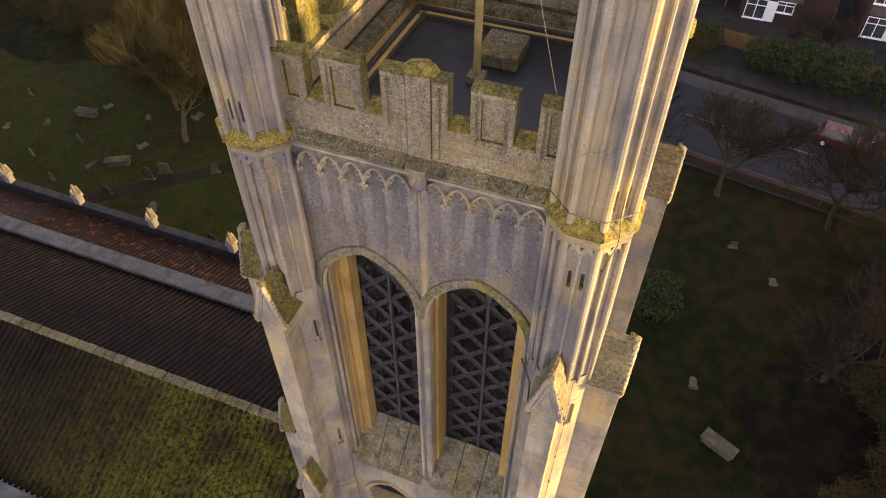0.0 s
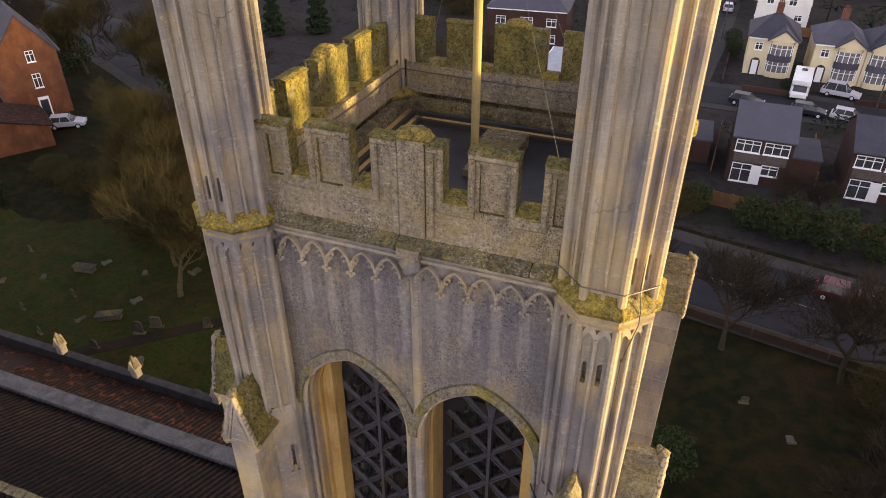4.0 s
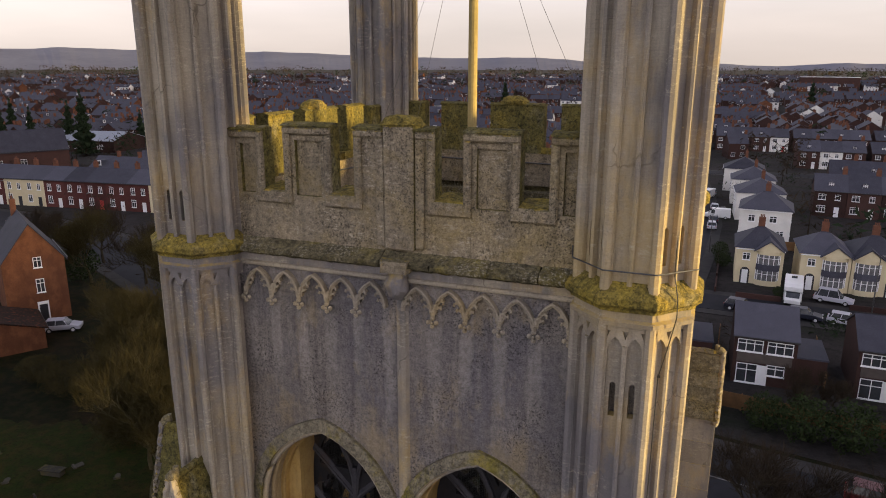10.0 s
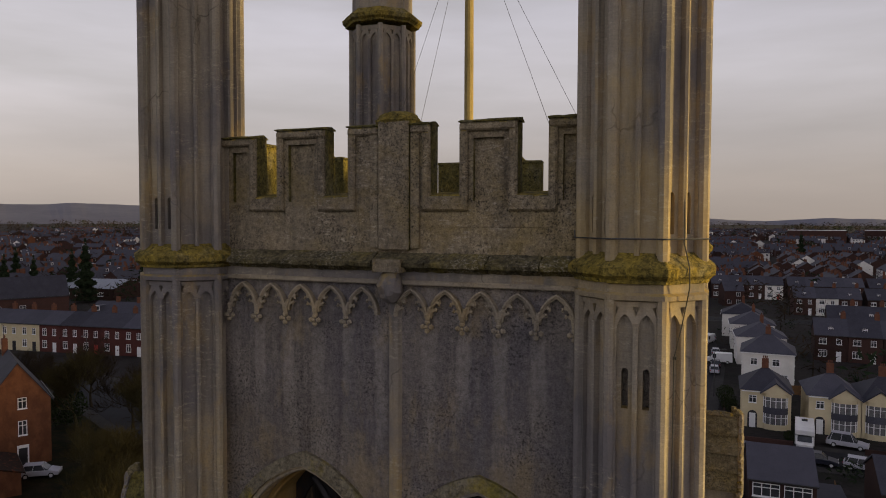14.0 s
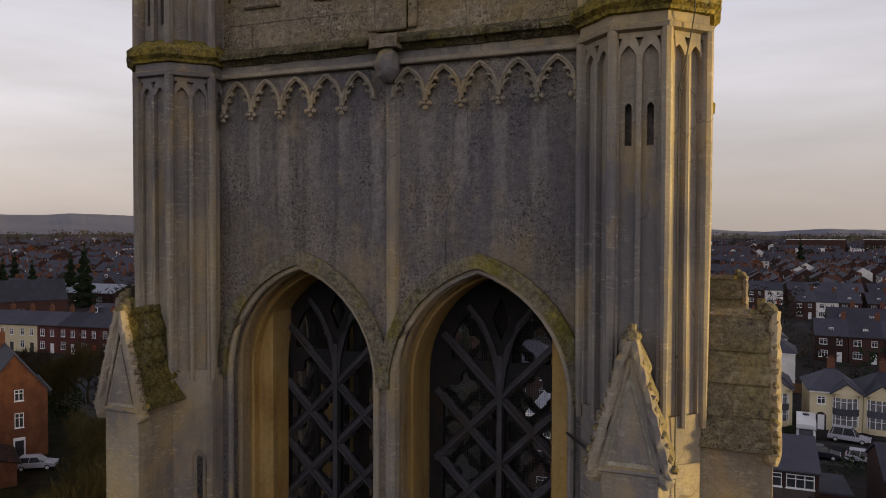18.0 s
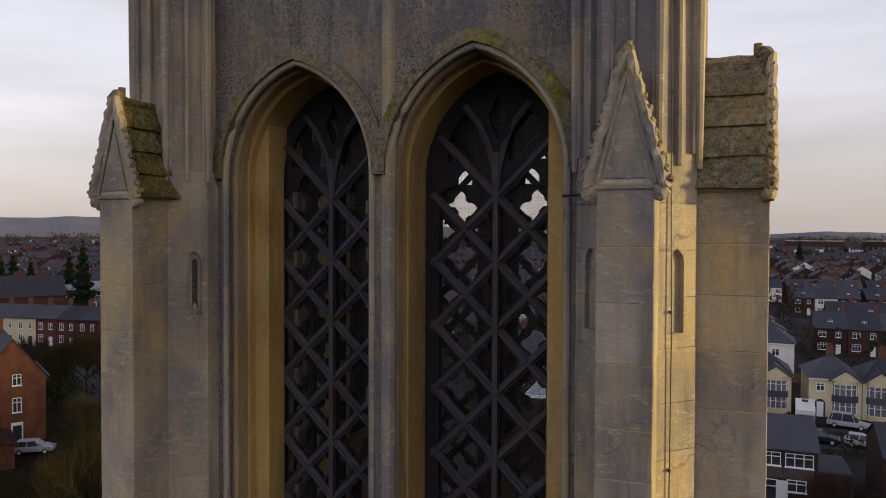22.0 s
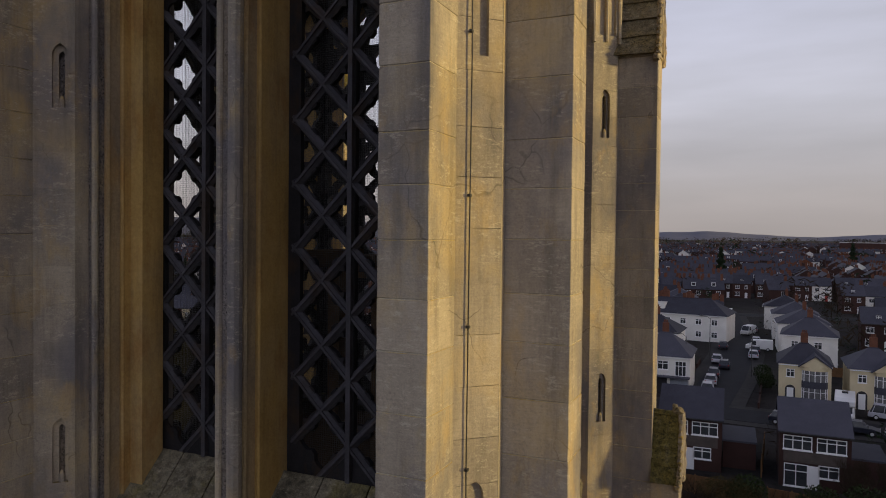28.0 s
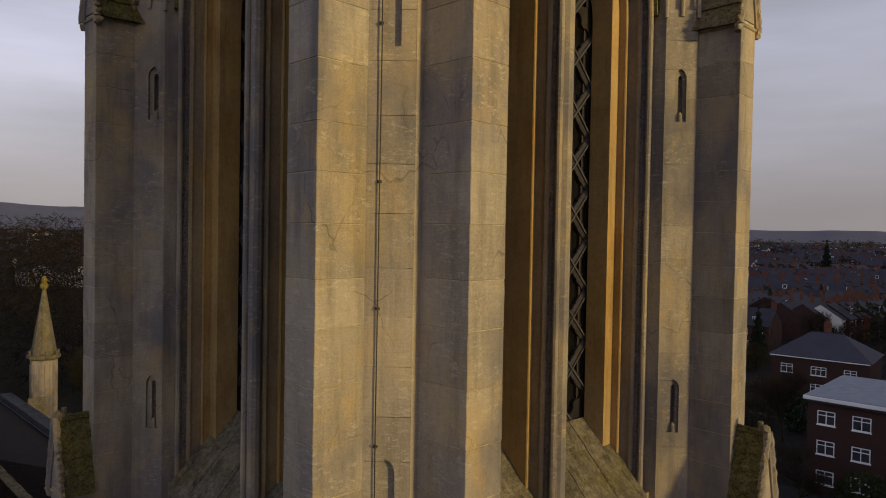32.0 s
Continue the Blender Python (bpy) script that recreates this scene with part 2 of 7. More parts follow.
MOSS, LICHEN, SOOT = (0.16, 0.13, 0.03), (0.36, 0.25, 0.045), (0.05, 0.047, 0.045)
STONE = material("limestone", (0.215, 0.187, 0.152), (0.42, 0.362, 0.28), 0.9, 0.9, 60, 0.5, [((0.46, 0.335, 0.14), "patch", 0.6), ((0.128, 0.124, 0.142), "cloud", 0.72), ((0.44, 0.30, 0.11), "blot", 0.38), (SOOT, "run", 0.34), ((0.10, 0.09, 0.075), "pit", 0.22), ((0.54, 0.49, 0.38), "scuff", 0.40), (LICHEN, "top", 0.6)], streak=0.2, tooled=0.22, grain=0.10, vary=0.24)
WALLST = material("weathered_limestone", (0.128, 0.113, 0.104), (0.275, 0.242, 0.215), 1.2, 0.92, 85, 1.0, [((0.125, 0.118, 0.135), "cloud", 0.7), (SOOT, "speck", 0.5), ((0.38, 0.33, 0.28), "run", 0.3), ((0.36, 0.27, 0.14), "blot", 0.35), ((0.03, 0.028, 0.026), "pit", 0.85), ((0.37, 0.335, 0.305), "drip", 0.32), ((0.20, 0.14, 0.05), "patch", 0.35), (LICHEN, "top", 0.7)], streak=0.45, depth=0.015, grain=0.55, vary=0.14)
PARAST = material("parapet_limestone", (0.165, 0.132, 0.086), (0.40, 0.325, 0.215), 2.2, 0.95, 60, 1.0, [((0.14, 0.127, 0.11), "cloud", 0.4), (SOOT, "speck", 0.4), ((0.30, 0.215, 0.06), "patch", 0.5), ((0.03, 0.027, 0.02), "pit", 0.85), ((0.50, 0.44, 0.35), "scuff", 0.5), ((0.085, 0.078, 0.035), "top", 0.8), (LICHEN, "topspot", 0.9)], streak=0.4, grain=0.65, depth=0.015, vary=0.15)
# iron-stained ochre, with warm bounced sun put into the colour as well
REVEAL = material("ochre_bounce_warmed_stone", (0.2952, 0.1845, 0.0615), (0.4756, 0.3157, 0.1107), 1.2, 0.9, 36, 0.3, [((0.30, 0.25, 0.18), "cloud", 0.25), ((0.26, 0.12, 0.035), "blot", 0.4), (SOOT, "run", 0.28)], streak=0.2, grain=0.2)
FRIEZE = material("pale_carved_limestone", (0.26, 0.215, 0.15), (0.46, 0.39, 0.28), 2.0, 0.9, 50, 0.5, [((0.40, 0.28, 0.11), "patch", 0.5), ((0.15, 0.14, 0.135), "cloud", 0.5), (SOOT, "pit", 0.35)], grain=0.3)
MOSSY = material("moss_grown_stone", (0.075, 0.07, 0.03), (0.30, 0.22, 0.045), 5.0, 1.0, 30, 1.0, [((0.36, 0.265, 0.04), "patch", 0.55), ((0.24, 0.22, 0.16), "blot", 0.45), ((0.03, 0.032, 0.02), "speck", 0.6)], depth=0.03, grain=0.9)
LEDGE = material("dark_mossed_ledge", (0.04, 0.036, 0.024), (0.165, 0.14, 0.075), 6.0, 1.0, 30, 1.0, [((0.19, 0.15, 0.03), "patch", 0.6), ((0.02, 0.019, 0.016), "blot", 0.6), ((0.40, 0.36, 0.29), "pit", 0.6)], depth=0.02, grain=0.9)
HOOD = material("mossy_hood_stone", (0.10, 0.09, 0.065), (0.25, 0.215, 0.15), 5.0, 1.0, 50, 1.0, [((0.24, 0.19, 0.03), "patch", 0.9), ((0.15, 0.13, 0.022), "blot", 0.9), (SOOT, "pit", 0.9)], depth=0.02, grain=0.9)
# ochre stain plus some of the same painted-in warm bounce
OCHRE = material("ochre_stained_bounce_warmed_limestone", (0.24, 0.175, 0.095), (0.43, 0.325, 0.18), 1.2, 0.9, 50, 0.5, [((0.17, 0.155, 0.145), "cloud", 0.5), ((0.30, 0.17, 0.05), "blot", 0.4), (SOOT, "run", 0.3)], streak=0.2, grain=0.25)
CAPMOSS = material("olive_mossed_cap", (0.055, 0.052, 0.022), (0.19, 0.16, 0.05), 4.0, 1.0, 42, 1.0, [((0.24, 0.175, 0.032), "patch", 0.5), ((0.26, 0.24, 0.18), "blot", 0.5), ((0.025, 0.025, 0.018), "speck", 0.7)], depth=0.03, grain=0.9)
SILLST = material("mossed_sill_stone", (0.075, 0.07, 0.052), (0.25, 0.215, 0.145), 3.2, 0.95, 44, 1.0, [((0.15, 0.125, 0.028), "patch", 0.7), ((0.03, 0.03, 0.022), "run", 0.75), ((0.34, 0.31, 0.24), "scuff", 0.5)], depth=0.02, grain=0.8)
MORTAR = material("pale_lime_mortar", (0.30, 0.27, 0.21), (0.50, 0.455, 0.36), 3.0, 0.95, 50, 0.6, grain=0.5)
SLAB = material("lichen_spotted_slab", (0.10, 0.088, 0.058), (0.25, 0.21, 0.13), 2.2, 0.95, 50, 1.0, [((0.24, 0.18, 0.045), "patch", 0.6), ((0.035, 0.033, 0.028), "pit", 0.75), ((0.3, 0.28, 0.22), "scuff", 0.5), (SOOT, "run", 0.4)], grain=0.9)
# the darkness inside the belfry is put into this stone's colour
INNER = material("shade_dark_inner_stone", (0.03, 0.025, 0.02), (0.06, 0.05, 0.04), 2.0, 0.95, 30, 0.4)
# darker copy of the lattice grey: shade behind the bars put into the plate
SCREEN = material("shade_dark_screen", (0.01155, 0.01114, 0.01279), (0.02681, 0.02475, 0.0264), 4.0, 0.85, 40, 0.3, [((0.05, 0.03, 0.014), "blot", 0.5)])
DARKWALL = material("dark_brick_wall", (0.022, 0.015, 0.011), (0.05, 0.032, 0.022), 0.8, 0.9, 14, 0.3)
LATTICE = material("slate_grey_lattice", (0.03465, 0.03311, 0.0385), (0.077, 0.07392, 0.08316), 3.0, 0.7, 40, 0.3, [((0.06, 0.038, 0.02), "blot", 0.5)], grain=0.2)
COPING = material("dark_coping", (0.014, 0.014, 0.015), (0.045, 0.044, 0.043), 3.0, 0.9, 40, 0.6, [((0.10, 0.10, 0.10), "pit", 0.4)], grain=0.8)
GREYCOPE = material("grey_coping_stone", (0.035, 0.036, 0.038), (0.105, 0.105, 0.11), 2.0, 0.9, 40, 0.6, [((0.19, 0.18, 0.16), "pit", 0.5), ((0.016, 0.016, 0.016), "patch", 0.6)], grain=0.8)
DECK = material("felt_deck", (0.0065, 0.0075, 0.0085), (0.0175, 0.019, 0.021), 0.9, 0.5, 20, 0.2, [((0.09, 0.092, 0.09), "patch", 0.3)], grain=0.4)
# near-black that puts unlit gloom into solid parts
DARK = material("gloom_black", (0.012, 0.012, 0.012), (0.02, 0.02, 0.02), 2, 0.95, 20, 0)
POLE = material("lichened_pole", (0.20, 0.16, 0.07), (0.36, 0.28, 0.12), 2.0, 0.7, 30, 0.2, streak=0.2)
CABLE = material("black_cable", (0.012, 0.012, 0.012), (0.03, 0.03, 0.03), 8, 0.5, 60, 0)
WIRE = material("grey_wire", (0.05, 0.05, 0.052), (0.10, 0.10, 0.10), 8, 0.4, 60, 0, metal=0.5)
TIMBER = material("old_timber", (0.06, 0.04, 0.025), (0.14, 0.09, 0.05), 3, 0.9, 30, 0.3)
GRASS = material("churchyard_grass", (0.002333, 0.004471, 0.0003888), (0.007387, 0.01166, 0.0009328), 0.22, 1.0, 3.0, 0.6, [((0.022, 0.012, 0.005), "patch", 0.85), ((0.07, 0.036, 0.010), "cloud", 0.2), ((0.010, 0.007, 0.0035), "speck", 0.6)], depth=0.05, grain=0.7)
ASPHALT = material("asphalt", (0.0102, 0.01105, 0.01445), (0.0221, 0.02295, 0.02805), 0.5, 0.8, 20, 0.3)
PAVING = material("pavement", (0.028, 0.027, 0.027), (0.055, 0.052, 0.05), 0.8, 0.9, 10, 0.3)
LINE = material("worn_road_paint", (0.10, 0.10, 0.10), (0.22, 0.22, 0.21), 2.0, 0.8, 20, 0.1)
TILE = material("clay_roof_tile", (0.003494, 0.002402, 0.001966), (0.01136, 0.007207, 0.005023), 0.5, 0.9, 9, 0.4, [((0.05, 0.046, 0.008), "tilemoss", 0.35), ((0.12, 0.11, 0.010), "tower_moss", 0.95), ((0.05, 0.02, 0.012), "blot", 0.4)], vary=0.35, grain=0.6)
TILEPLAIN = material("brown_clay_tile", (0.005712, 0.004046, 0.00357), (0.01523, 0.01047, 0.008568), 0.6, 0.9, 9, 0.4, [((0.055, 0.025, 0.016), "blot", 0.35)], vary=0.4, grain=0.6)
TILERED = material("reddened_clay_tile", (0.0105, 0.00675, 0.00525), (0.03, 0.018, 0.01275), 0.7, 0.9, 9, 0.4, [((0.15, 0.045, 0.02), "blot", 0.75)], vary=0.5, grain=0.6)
LEAD = material("lead_flashing", (0.16, 0.18, 0.22), (0.3, 0.33, 0.38), 1.2, 0.6, 14, 0.3)
# slate tinted bluer than its own grey, to carry the distance haze
SLATE = material("roof_slate", (0.03, 0.031, 0.043), (0.075, 0.075, 0.096), 0.6, 0.7, 6, 0.3, vary=0.5, grain=0.4)
BRICK = material("red_brick", (0.032, 0.019, 0.017), (0.07, 0.036, 0.03), 0.8, 0.9, 12, 0.3, vary=0.45, grain=0.4)
BRICKRED = material("deep_red_brick", (0.06, 0.022, 0.02), (0.115, 0.04, 0.034), 0.8, 0.9, 12, 0.3, vary=0.35, grain=0.4)
BRICKO = material("orange_brick", (0.115, 0.046, 0.024), (0.20, 0.082, 0.04), 0.8, 0.9, 12, 0.3, [((0.07, 0.03, 0.018), "cloud", 0.5)], grain=0.3)
CREAM = material("cream_render", (0.52, 0.44, 0.28), (0.66, 0.57, 0.38), 0.6, 0.9, 12, 0.1)
WHITE = material("white_render", (0.60, 0.58, 0.54), (0.78, 0.76, 0.72), 0.6, 0.85, 12, 0.1)
UPVC = material("white_paint", (0.72, 0.72, 0.72), (0.82, 0.82, 0.82), 2, 0.5, 20, 0)
PANE = material("window_glass", (0.02, 0.022, 0.026), (0.06, 0.065, 0.07), 0.7, 0.12, 5, 0)
CHIMNEY = material("chimney_brick", (0.09, 0.042, 0.028), (0.18, 0.076, 0.046), 1.5, 0.9, 14, 0.3)
# pale reflections are put into the bay glazing as a grey base colour
BAYGLASS = material("reflection_grey_glass", (0.08, 0.08, 0.085), (0.2, 0.2, 0.2), 1.6, 0.25, 6, 0)
BARK = material("bark", (0.02, 0.016, 0.011), (0.06, 0.048, 0.028), 4, 0.95, 30, 0.5)
DARKWOOD = material("dark_wood_twigs", (0.010, 0.008, 0.006), (0.028, 0.021, 0.013), 0.3, 1.0, 4, 0)
PALETWIG = material("pale_twigs", (0.03037, 0.0243, 0.0081), (0.0675, 0.054, 0.0189), 0.8, 1.0, 8, 0)
PALEBARK = material("pale_olive_bark", (0.045, 0.0387, 0.018), (0.117, 0.099, 0.0495), 4, 0.95, 30, 0.5)
TWIG = material("bare_twigs", (0.018, 0.013, 0.009), (0.05, 0.036, 0.022), 0.8, 1.0, 8, 0)
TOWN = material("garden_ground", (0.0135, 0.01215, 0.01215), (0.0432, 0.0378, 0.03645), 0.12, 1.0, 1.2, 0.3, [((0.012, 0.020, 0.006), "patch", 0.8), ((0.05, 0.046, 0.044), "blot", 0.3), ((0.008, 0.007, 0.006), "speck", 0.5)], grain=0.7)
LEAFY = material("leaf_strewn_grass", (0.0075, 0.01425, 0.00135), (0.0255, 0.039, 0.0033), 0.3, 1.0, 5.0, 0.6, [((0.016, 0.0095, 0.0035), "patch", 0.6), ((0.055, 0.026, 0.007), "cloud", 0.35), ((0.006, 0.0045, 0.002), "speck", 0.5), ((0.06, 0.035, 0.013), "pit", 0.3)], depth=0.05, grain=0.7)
CONIF = material("conifer_green", (0.010, 0.018, 0.010), (0.03, 0.045, 0.02), 0.8, 1.0, 6, 0)
HEDGE = material("evergreen_leaves", (0.012, 0.022, 0.008), (0.04, 0.055, 0.018), 1.0, 1.0, 8, 0)
# distance haze is put into the hills' blue-grey base colour
HILL = material("haze_tinted_hill", (0.10, 0.105, 0.145), (0.155, 0.16, 0.205), 0.004, 1.0, 0.05, 0)


# ---- builders ----
def part(name, bm, mat, parent, label="", m=None):
    """Links a bmesh as one mesh object under a thing or a part."""
    if isinstance(bm, bpy.types.Mesh):
        me = bm
    else:
        bmesh.ops.recalc_face_normals(bm, faces=bm.faces)
        me = bpy.data.meshes.new(name)
        bm.to_mesh(me)
        bm.free()
        me.materials.append(mat)
    ob = new(name, me)
    if parent:
        ob.parent = parent
    if m is not None:
        ob.matrix_basis = m
    if label:
        ob["label"] = label
    return ob


def thing(name, label, category, m=None, group="", kind=""):
    ob = new(name)
    if m is not None:
        ob.matrix_basis = m
    return tagged(ob, label, category, group, kind)


def box(bm, x0, x1, y0, y1, z0, z1):
    v = [bm.verts.new((x, y, z)) for z in (z0, z1) for x, y in ((x0, y0), (x1, y0), (x1, y1), (x0, y1))]
    for f in ((3, 2, 1, 0), (4, 5, 6, 7), (0, 1, 5, 4), (1, 2, 6, 5), (2, 3, 7, 6), (3, 0, 4, 7)):
        bm.faces.new([v[i] for i in f])
    return v


def bevel(bm, w, seg=1):
    bmesh.ops.bevel(bm, geom=[e for e in bm.edges if e.calc_length() > w * 2.2], offset=w, segments=seg, affect="EDGES", profile=0.5)


def B(*a):
    bm = bmesh.new()
    box(bm, *a)
    return bm


def BB(w, *a):
    bm = B(*a)
    bevel(bm, w)
    return bm


def prism(bm, poly, y0, y1, axis="y"):
    """A closed outline in (x, z), run from y0 to y1; axis 'z': outline in (x, y), run in z; 'x': outline in (y, z)."""
    def put(p, d):
        return {"y": (p[0], d, p[1]), "z": (p[0], p[1], d), "x": (d, p[0], p[1])}[axis]
    a = [bm.verts.new(put(p, y0)) for p in poly]
    b = [bm.verts.new(put(p, y1)) for p in poly]
    bm.faces.new(a)
    bm.faces.new(b[::-1])
    for i in range(len(a)):
        j = (i + 1) % len(a)
        bm.faces.new((a[i], b[i], b[j], a[j]))


def P(poly, y0, y1, axis="y"):
    bm = bmesh.new()
    prism(bm, poly, y0, y1, axis)
    return bm


def plate(bm, outer, holes, y0, y1):
    """A flat plate in x and z with holes through it, from y0 to y1."""
    rings = [outer, *holes]
    edges, fronts = [], []
    for r in rings:
        vs = [bm.verts.new((x, y0, z)) for x, z in r]
        fronts.append(vs)
        edges += [bm.edges.new((vs[i], vs[(i + 1) % len(vs)])) for i in range(len(vs))]
    faces = [g for g in bmesh.ops.triangle_fill(bm, use_beauty=True, edges=edges)["geom"] if isinstance(g, bmesh.types.BMFace)]
    back = {}
    for vs in fronts:
        for v in vs:
            back[v] = bm.verts.new((v.co.x, y1, v.co.z))
    for f in faces:
        bm.faces.new([back[v] for v in reversed(f.verts)])
    for vs in fronts:
        for i in range(len(vs)):
            a, b = vs[i], vs[(i + 1) % len(vs)]
            bm.faces.new((a, back[a], back[b], b))


def tube(bm, pts, r, seg=8, closed=False, scale=None):
    """A round bar along points."""
    pts = [Vector(p) for p in pts]
    rings = []
    for i, p in enumerate(pts):
        a, b = pts[max(i - 1, 0)], pts[min(i + 1, len(pts) - 1)]
        d = (b - a).normalized()
        u = d.cross(Vector((0, 0, 1)) if abs(d.z) < 0.9 else Vector((1, 0, 0))).normalized()
        w = d.cross(u)
        rr = r if scale is None else r * scale[i]
        rings.append([bm.verts.new(p + (u * math.cos(2 * math.pi * k / seg) + w * math.sin(2 * math.pi * k / seg)) * rr) for k in range(seg)])
    for a, b in zip(rings, rings[1:]):
        for k in range(seg):
            bm.faces.new((a[k], a[(k + 1) % seg], b[(k + 1) % seg], b[k]))
    bm.faces.new(rings[0][::-1])
    bm.faces.new(rings[-1])


def T(pts, r, seg=8, scale=None):
    bm = bmesh.new()
    tube(bm, pts, r, seg, scale=scale)
    return bm


def octa(a, turn=22.5, n=8):
    """Corners of a regular octagon with that apothem, flat faces to the axes."""
    r = a / math.cos(math.pi / n)
    return [(r * math.cos(radians(turn + 360 / n * i)), r * math.sin(radians(turn + 360 / n * i))) for i in range(n)]


def loft(bm, rings, cap=True):
    vs = [[bm.verts.new(p) for p in r] for r in rings]
    for a, b in zip(vs, vs[1:]):
        for i in range(len(a)):
            j = (i + 1) % len(a)
            bm.faces.new((a[i], a[j], b[j], b[i]))
    if cap:
        bm.faces.new(vs[0][::-1])
        bm.faces.new(vs[-1])


def eight(rows):
    """An octagonal solid from (apothem, z) rows."""
    bm = bmesh.new()
    loft(bm, [[(x, y, z) for x, y in octa(a)] for a, z in rows])
    return bm


def arch(cx, w, z0, spring, rise, n=8, off=0.0):
    """Outline of a pointed opening, going up the right side, over the point and down the left; off widens it."""
    r = (w * w + rise * rise) / (2 * w)
    c, R, W = r - w, r + off, w + off
    top = math.sqrt(max(R * R - c * c, 0.0))
    end = math.atan2(top, c)
    right = [(cx - c + R * math.cos(end * i / n), spring + R * math.sin(end * i / n)) for i in range(n + 1)]
    left = [(2 * cx - x, z) for x, z in right[-2::-1]]
    return [(cx + W, z0)] + right + left + [(cx - W, z0)]


def rough(bm, amount, seed=0, scale=6.0):
    for v in bm.verts:
        n = noise.noise_vector(v.co * scale + Vector((seed * 7.3, seed * 3.1, 0)))
        v.co += n * amount
    return bm


def spin(k, m=None):
    return Matrix.Rotation(radians(90 * k), 4, "Z")



def courses(bm, zs, joints, gap=0.004, shift=0.003, seed=0):
    """Cuts a slab into stones at the heights zs and, course by course, at joints(i); yields one bmesh a stone."""
    rng = random.Random(seed)
    for i, (a, b) in enumerate(zip(zs, zs[1:])):
        row = bm.copy()
        geom = lambda q: q.verts[:] + q.edges[:] + q.faces[:]
        bmesh.ops.bisect_plane(row, geom=geom(row), plane_co=(0, 0, a + gap), plane_no=(0, 0, -1), clear_outer=True)
        bmesh.ops.bisect_plane(row, geom=geom(row), plane_co=(0, 0, b - gap), plane_no=(0, 0, 1), clear_outer=True)
        cuts = joints(i)
        for x0, x1 in zip(cuts, cuts[1:]):
            one = row.copy() if len(cuts) > 2 else row
            if len(cuts) > 2:
                bmesh.ops.bisect_plane(one, geom=geom(one), plane_co=(x0 + gap, 0, 0), plane_no=(-1, 0, 0), clear_outer=True)
                bmesh.ops.bisect_plane(one, geom=geom(one), plane_co=(x1 - gap, 0, 0), plane_no=(1, 0, 0), clear_outer=True)
            if not one.faces:
                if one is not row:
                    one.free()
                continue
            dy = rng.uniform(-shift, shift)
            for v in one.verts:
                v.co.y += dy
            yield one
        if len(cuts) > 2:
            row.free()
    bm.free()


def steps(z0, z1, h, seed, vary=0.12):
    """Course heights from z0 to z1 of about h each."""
    rng = random.Random(seed)
    n = max(1, round((z1 - z0) / h))
    w = [1 + rng.uniform(-vary, vary) for _ in range(n)]
    out = [z0]
    for k in w:
        out.append(out[-1] + (z1 - z0) * k / sum(w))
    return out

# ================= the church tower =================
tower = thing("church_tower", "tall weathered limestone church tower with octagonal corner turrets, paired belfry openings", "church tower")
WF = 2.53            # outer face of the walls, from the tower's middle
TC = 2.5             # turret centres
SPR, OPX, OPW, RISE = 24.85, 0.99, 0.91, 1.2
MIDX = 0.07         # the middle shaft and pilaster stand a little off centre
LZ, LSTEP = 24.63, 0.702      # topmost crossing of the lattice and its pitch
SILL = 18.42         # front edge of the sloping sill
LAT0 = 19.33         # foot of the lattice


def per_side(name, bm, mat, label="", sides=(0, 1, 2, 3), parent=None):
    """One part on each side of the tower; side 0 faces -y, 1 faces +x."""
    first = part(name, bm, mat, parent or tower, label, spin(sides[0]))
    made = [first]
    for k in sides[1:]:
        made.append(part(name, first.data, mat, parent or tower, label, spin(k)))
    return made


def shared(name, bm, mat):
    bmesh.ops.recalc_face_normals(bm, faces=bm.faces)
    me = bpy.data.meshes.new(name)
    bm.to_mesh(me)
    bm.free()
    me.materials.append(mat)
    return me



# walls of the belfry stage, in three stepped orders
def wall_layer(y0, y1, off, z0=SILL - 0.2, half=2.12):
    bm = bmesh.new()
    holes = [arch(s * OPX, OPW, LAT0 - 0.02 if y0 > -2.0 else SILL, SPR, RISE, 8, off) for s in (-1, 1)]
    if half < OPX + OPW + off:      # the inmost order stops short of its neighbours: only its head and middle pier remain
        holes = [[(max(-half + 0.01, min(half - 0.01, x)), z) for x, z in h] for h in holes]
    plate(bm, [(-half, z0), (half, z0), (half, 28.12), (-half, 28.12)], holes, y0, y1)
    return bm


backing = per_side("belfry_wall", wall_layer(-2.47, -2.40, -0.01), WALLST, "grey weathered limestone wall with two tall pointed openings")
wall_z = steps(SILL - 0.2, 28.12, 0.43, 5)


def wall_joints(i):
    rng = random.Random(i * 3 + 1)
    xs_, x = [-2.13], -2.13 + rng.uniform(0.35, 0.8)
    while x < 1.9:
        xs_.append(x)
        x += rng.uniform(0.55, 0.95)
    return xs_ + [2.13]


for stone in courses(wall_layer(-WF, -2.47, 0.0), wall_z, wall_joints, 0.0012, 0.002, 9):
    me = shared("wall_stone", stone, WALLST)
    for k in range(4):
        part("wall_stone", me, None, backing[k])
# the inmost order has the chamber's shade in its colour
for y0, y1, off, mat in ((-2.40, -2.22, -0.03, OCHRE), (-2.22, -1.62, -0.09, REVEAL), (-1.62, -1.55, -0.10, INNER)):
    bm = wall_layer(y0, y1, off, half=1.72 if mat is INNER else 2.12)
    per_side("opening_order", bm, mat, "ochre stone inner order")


def along(off, y, z0=SILL + 0.1, cx=OPX, n=10):
    return [(x, y, z) for x, z in arch(cx, OPW, z0, SPR, RISE, n, off)]


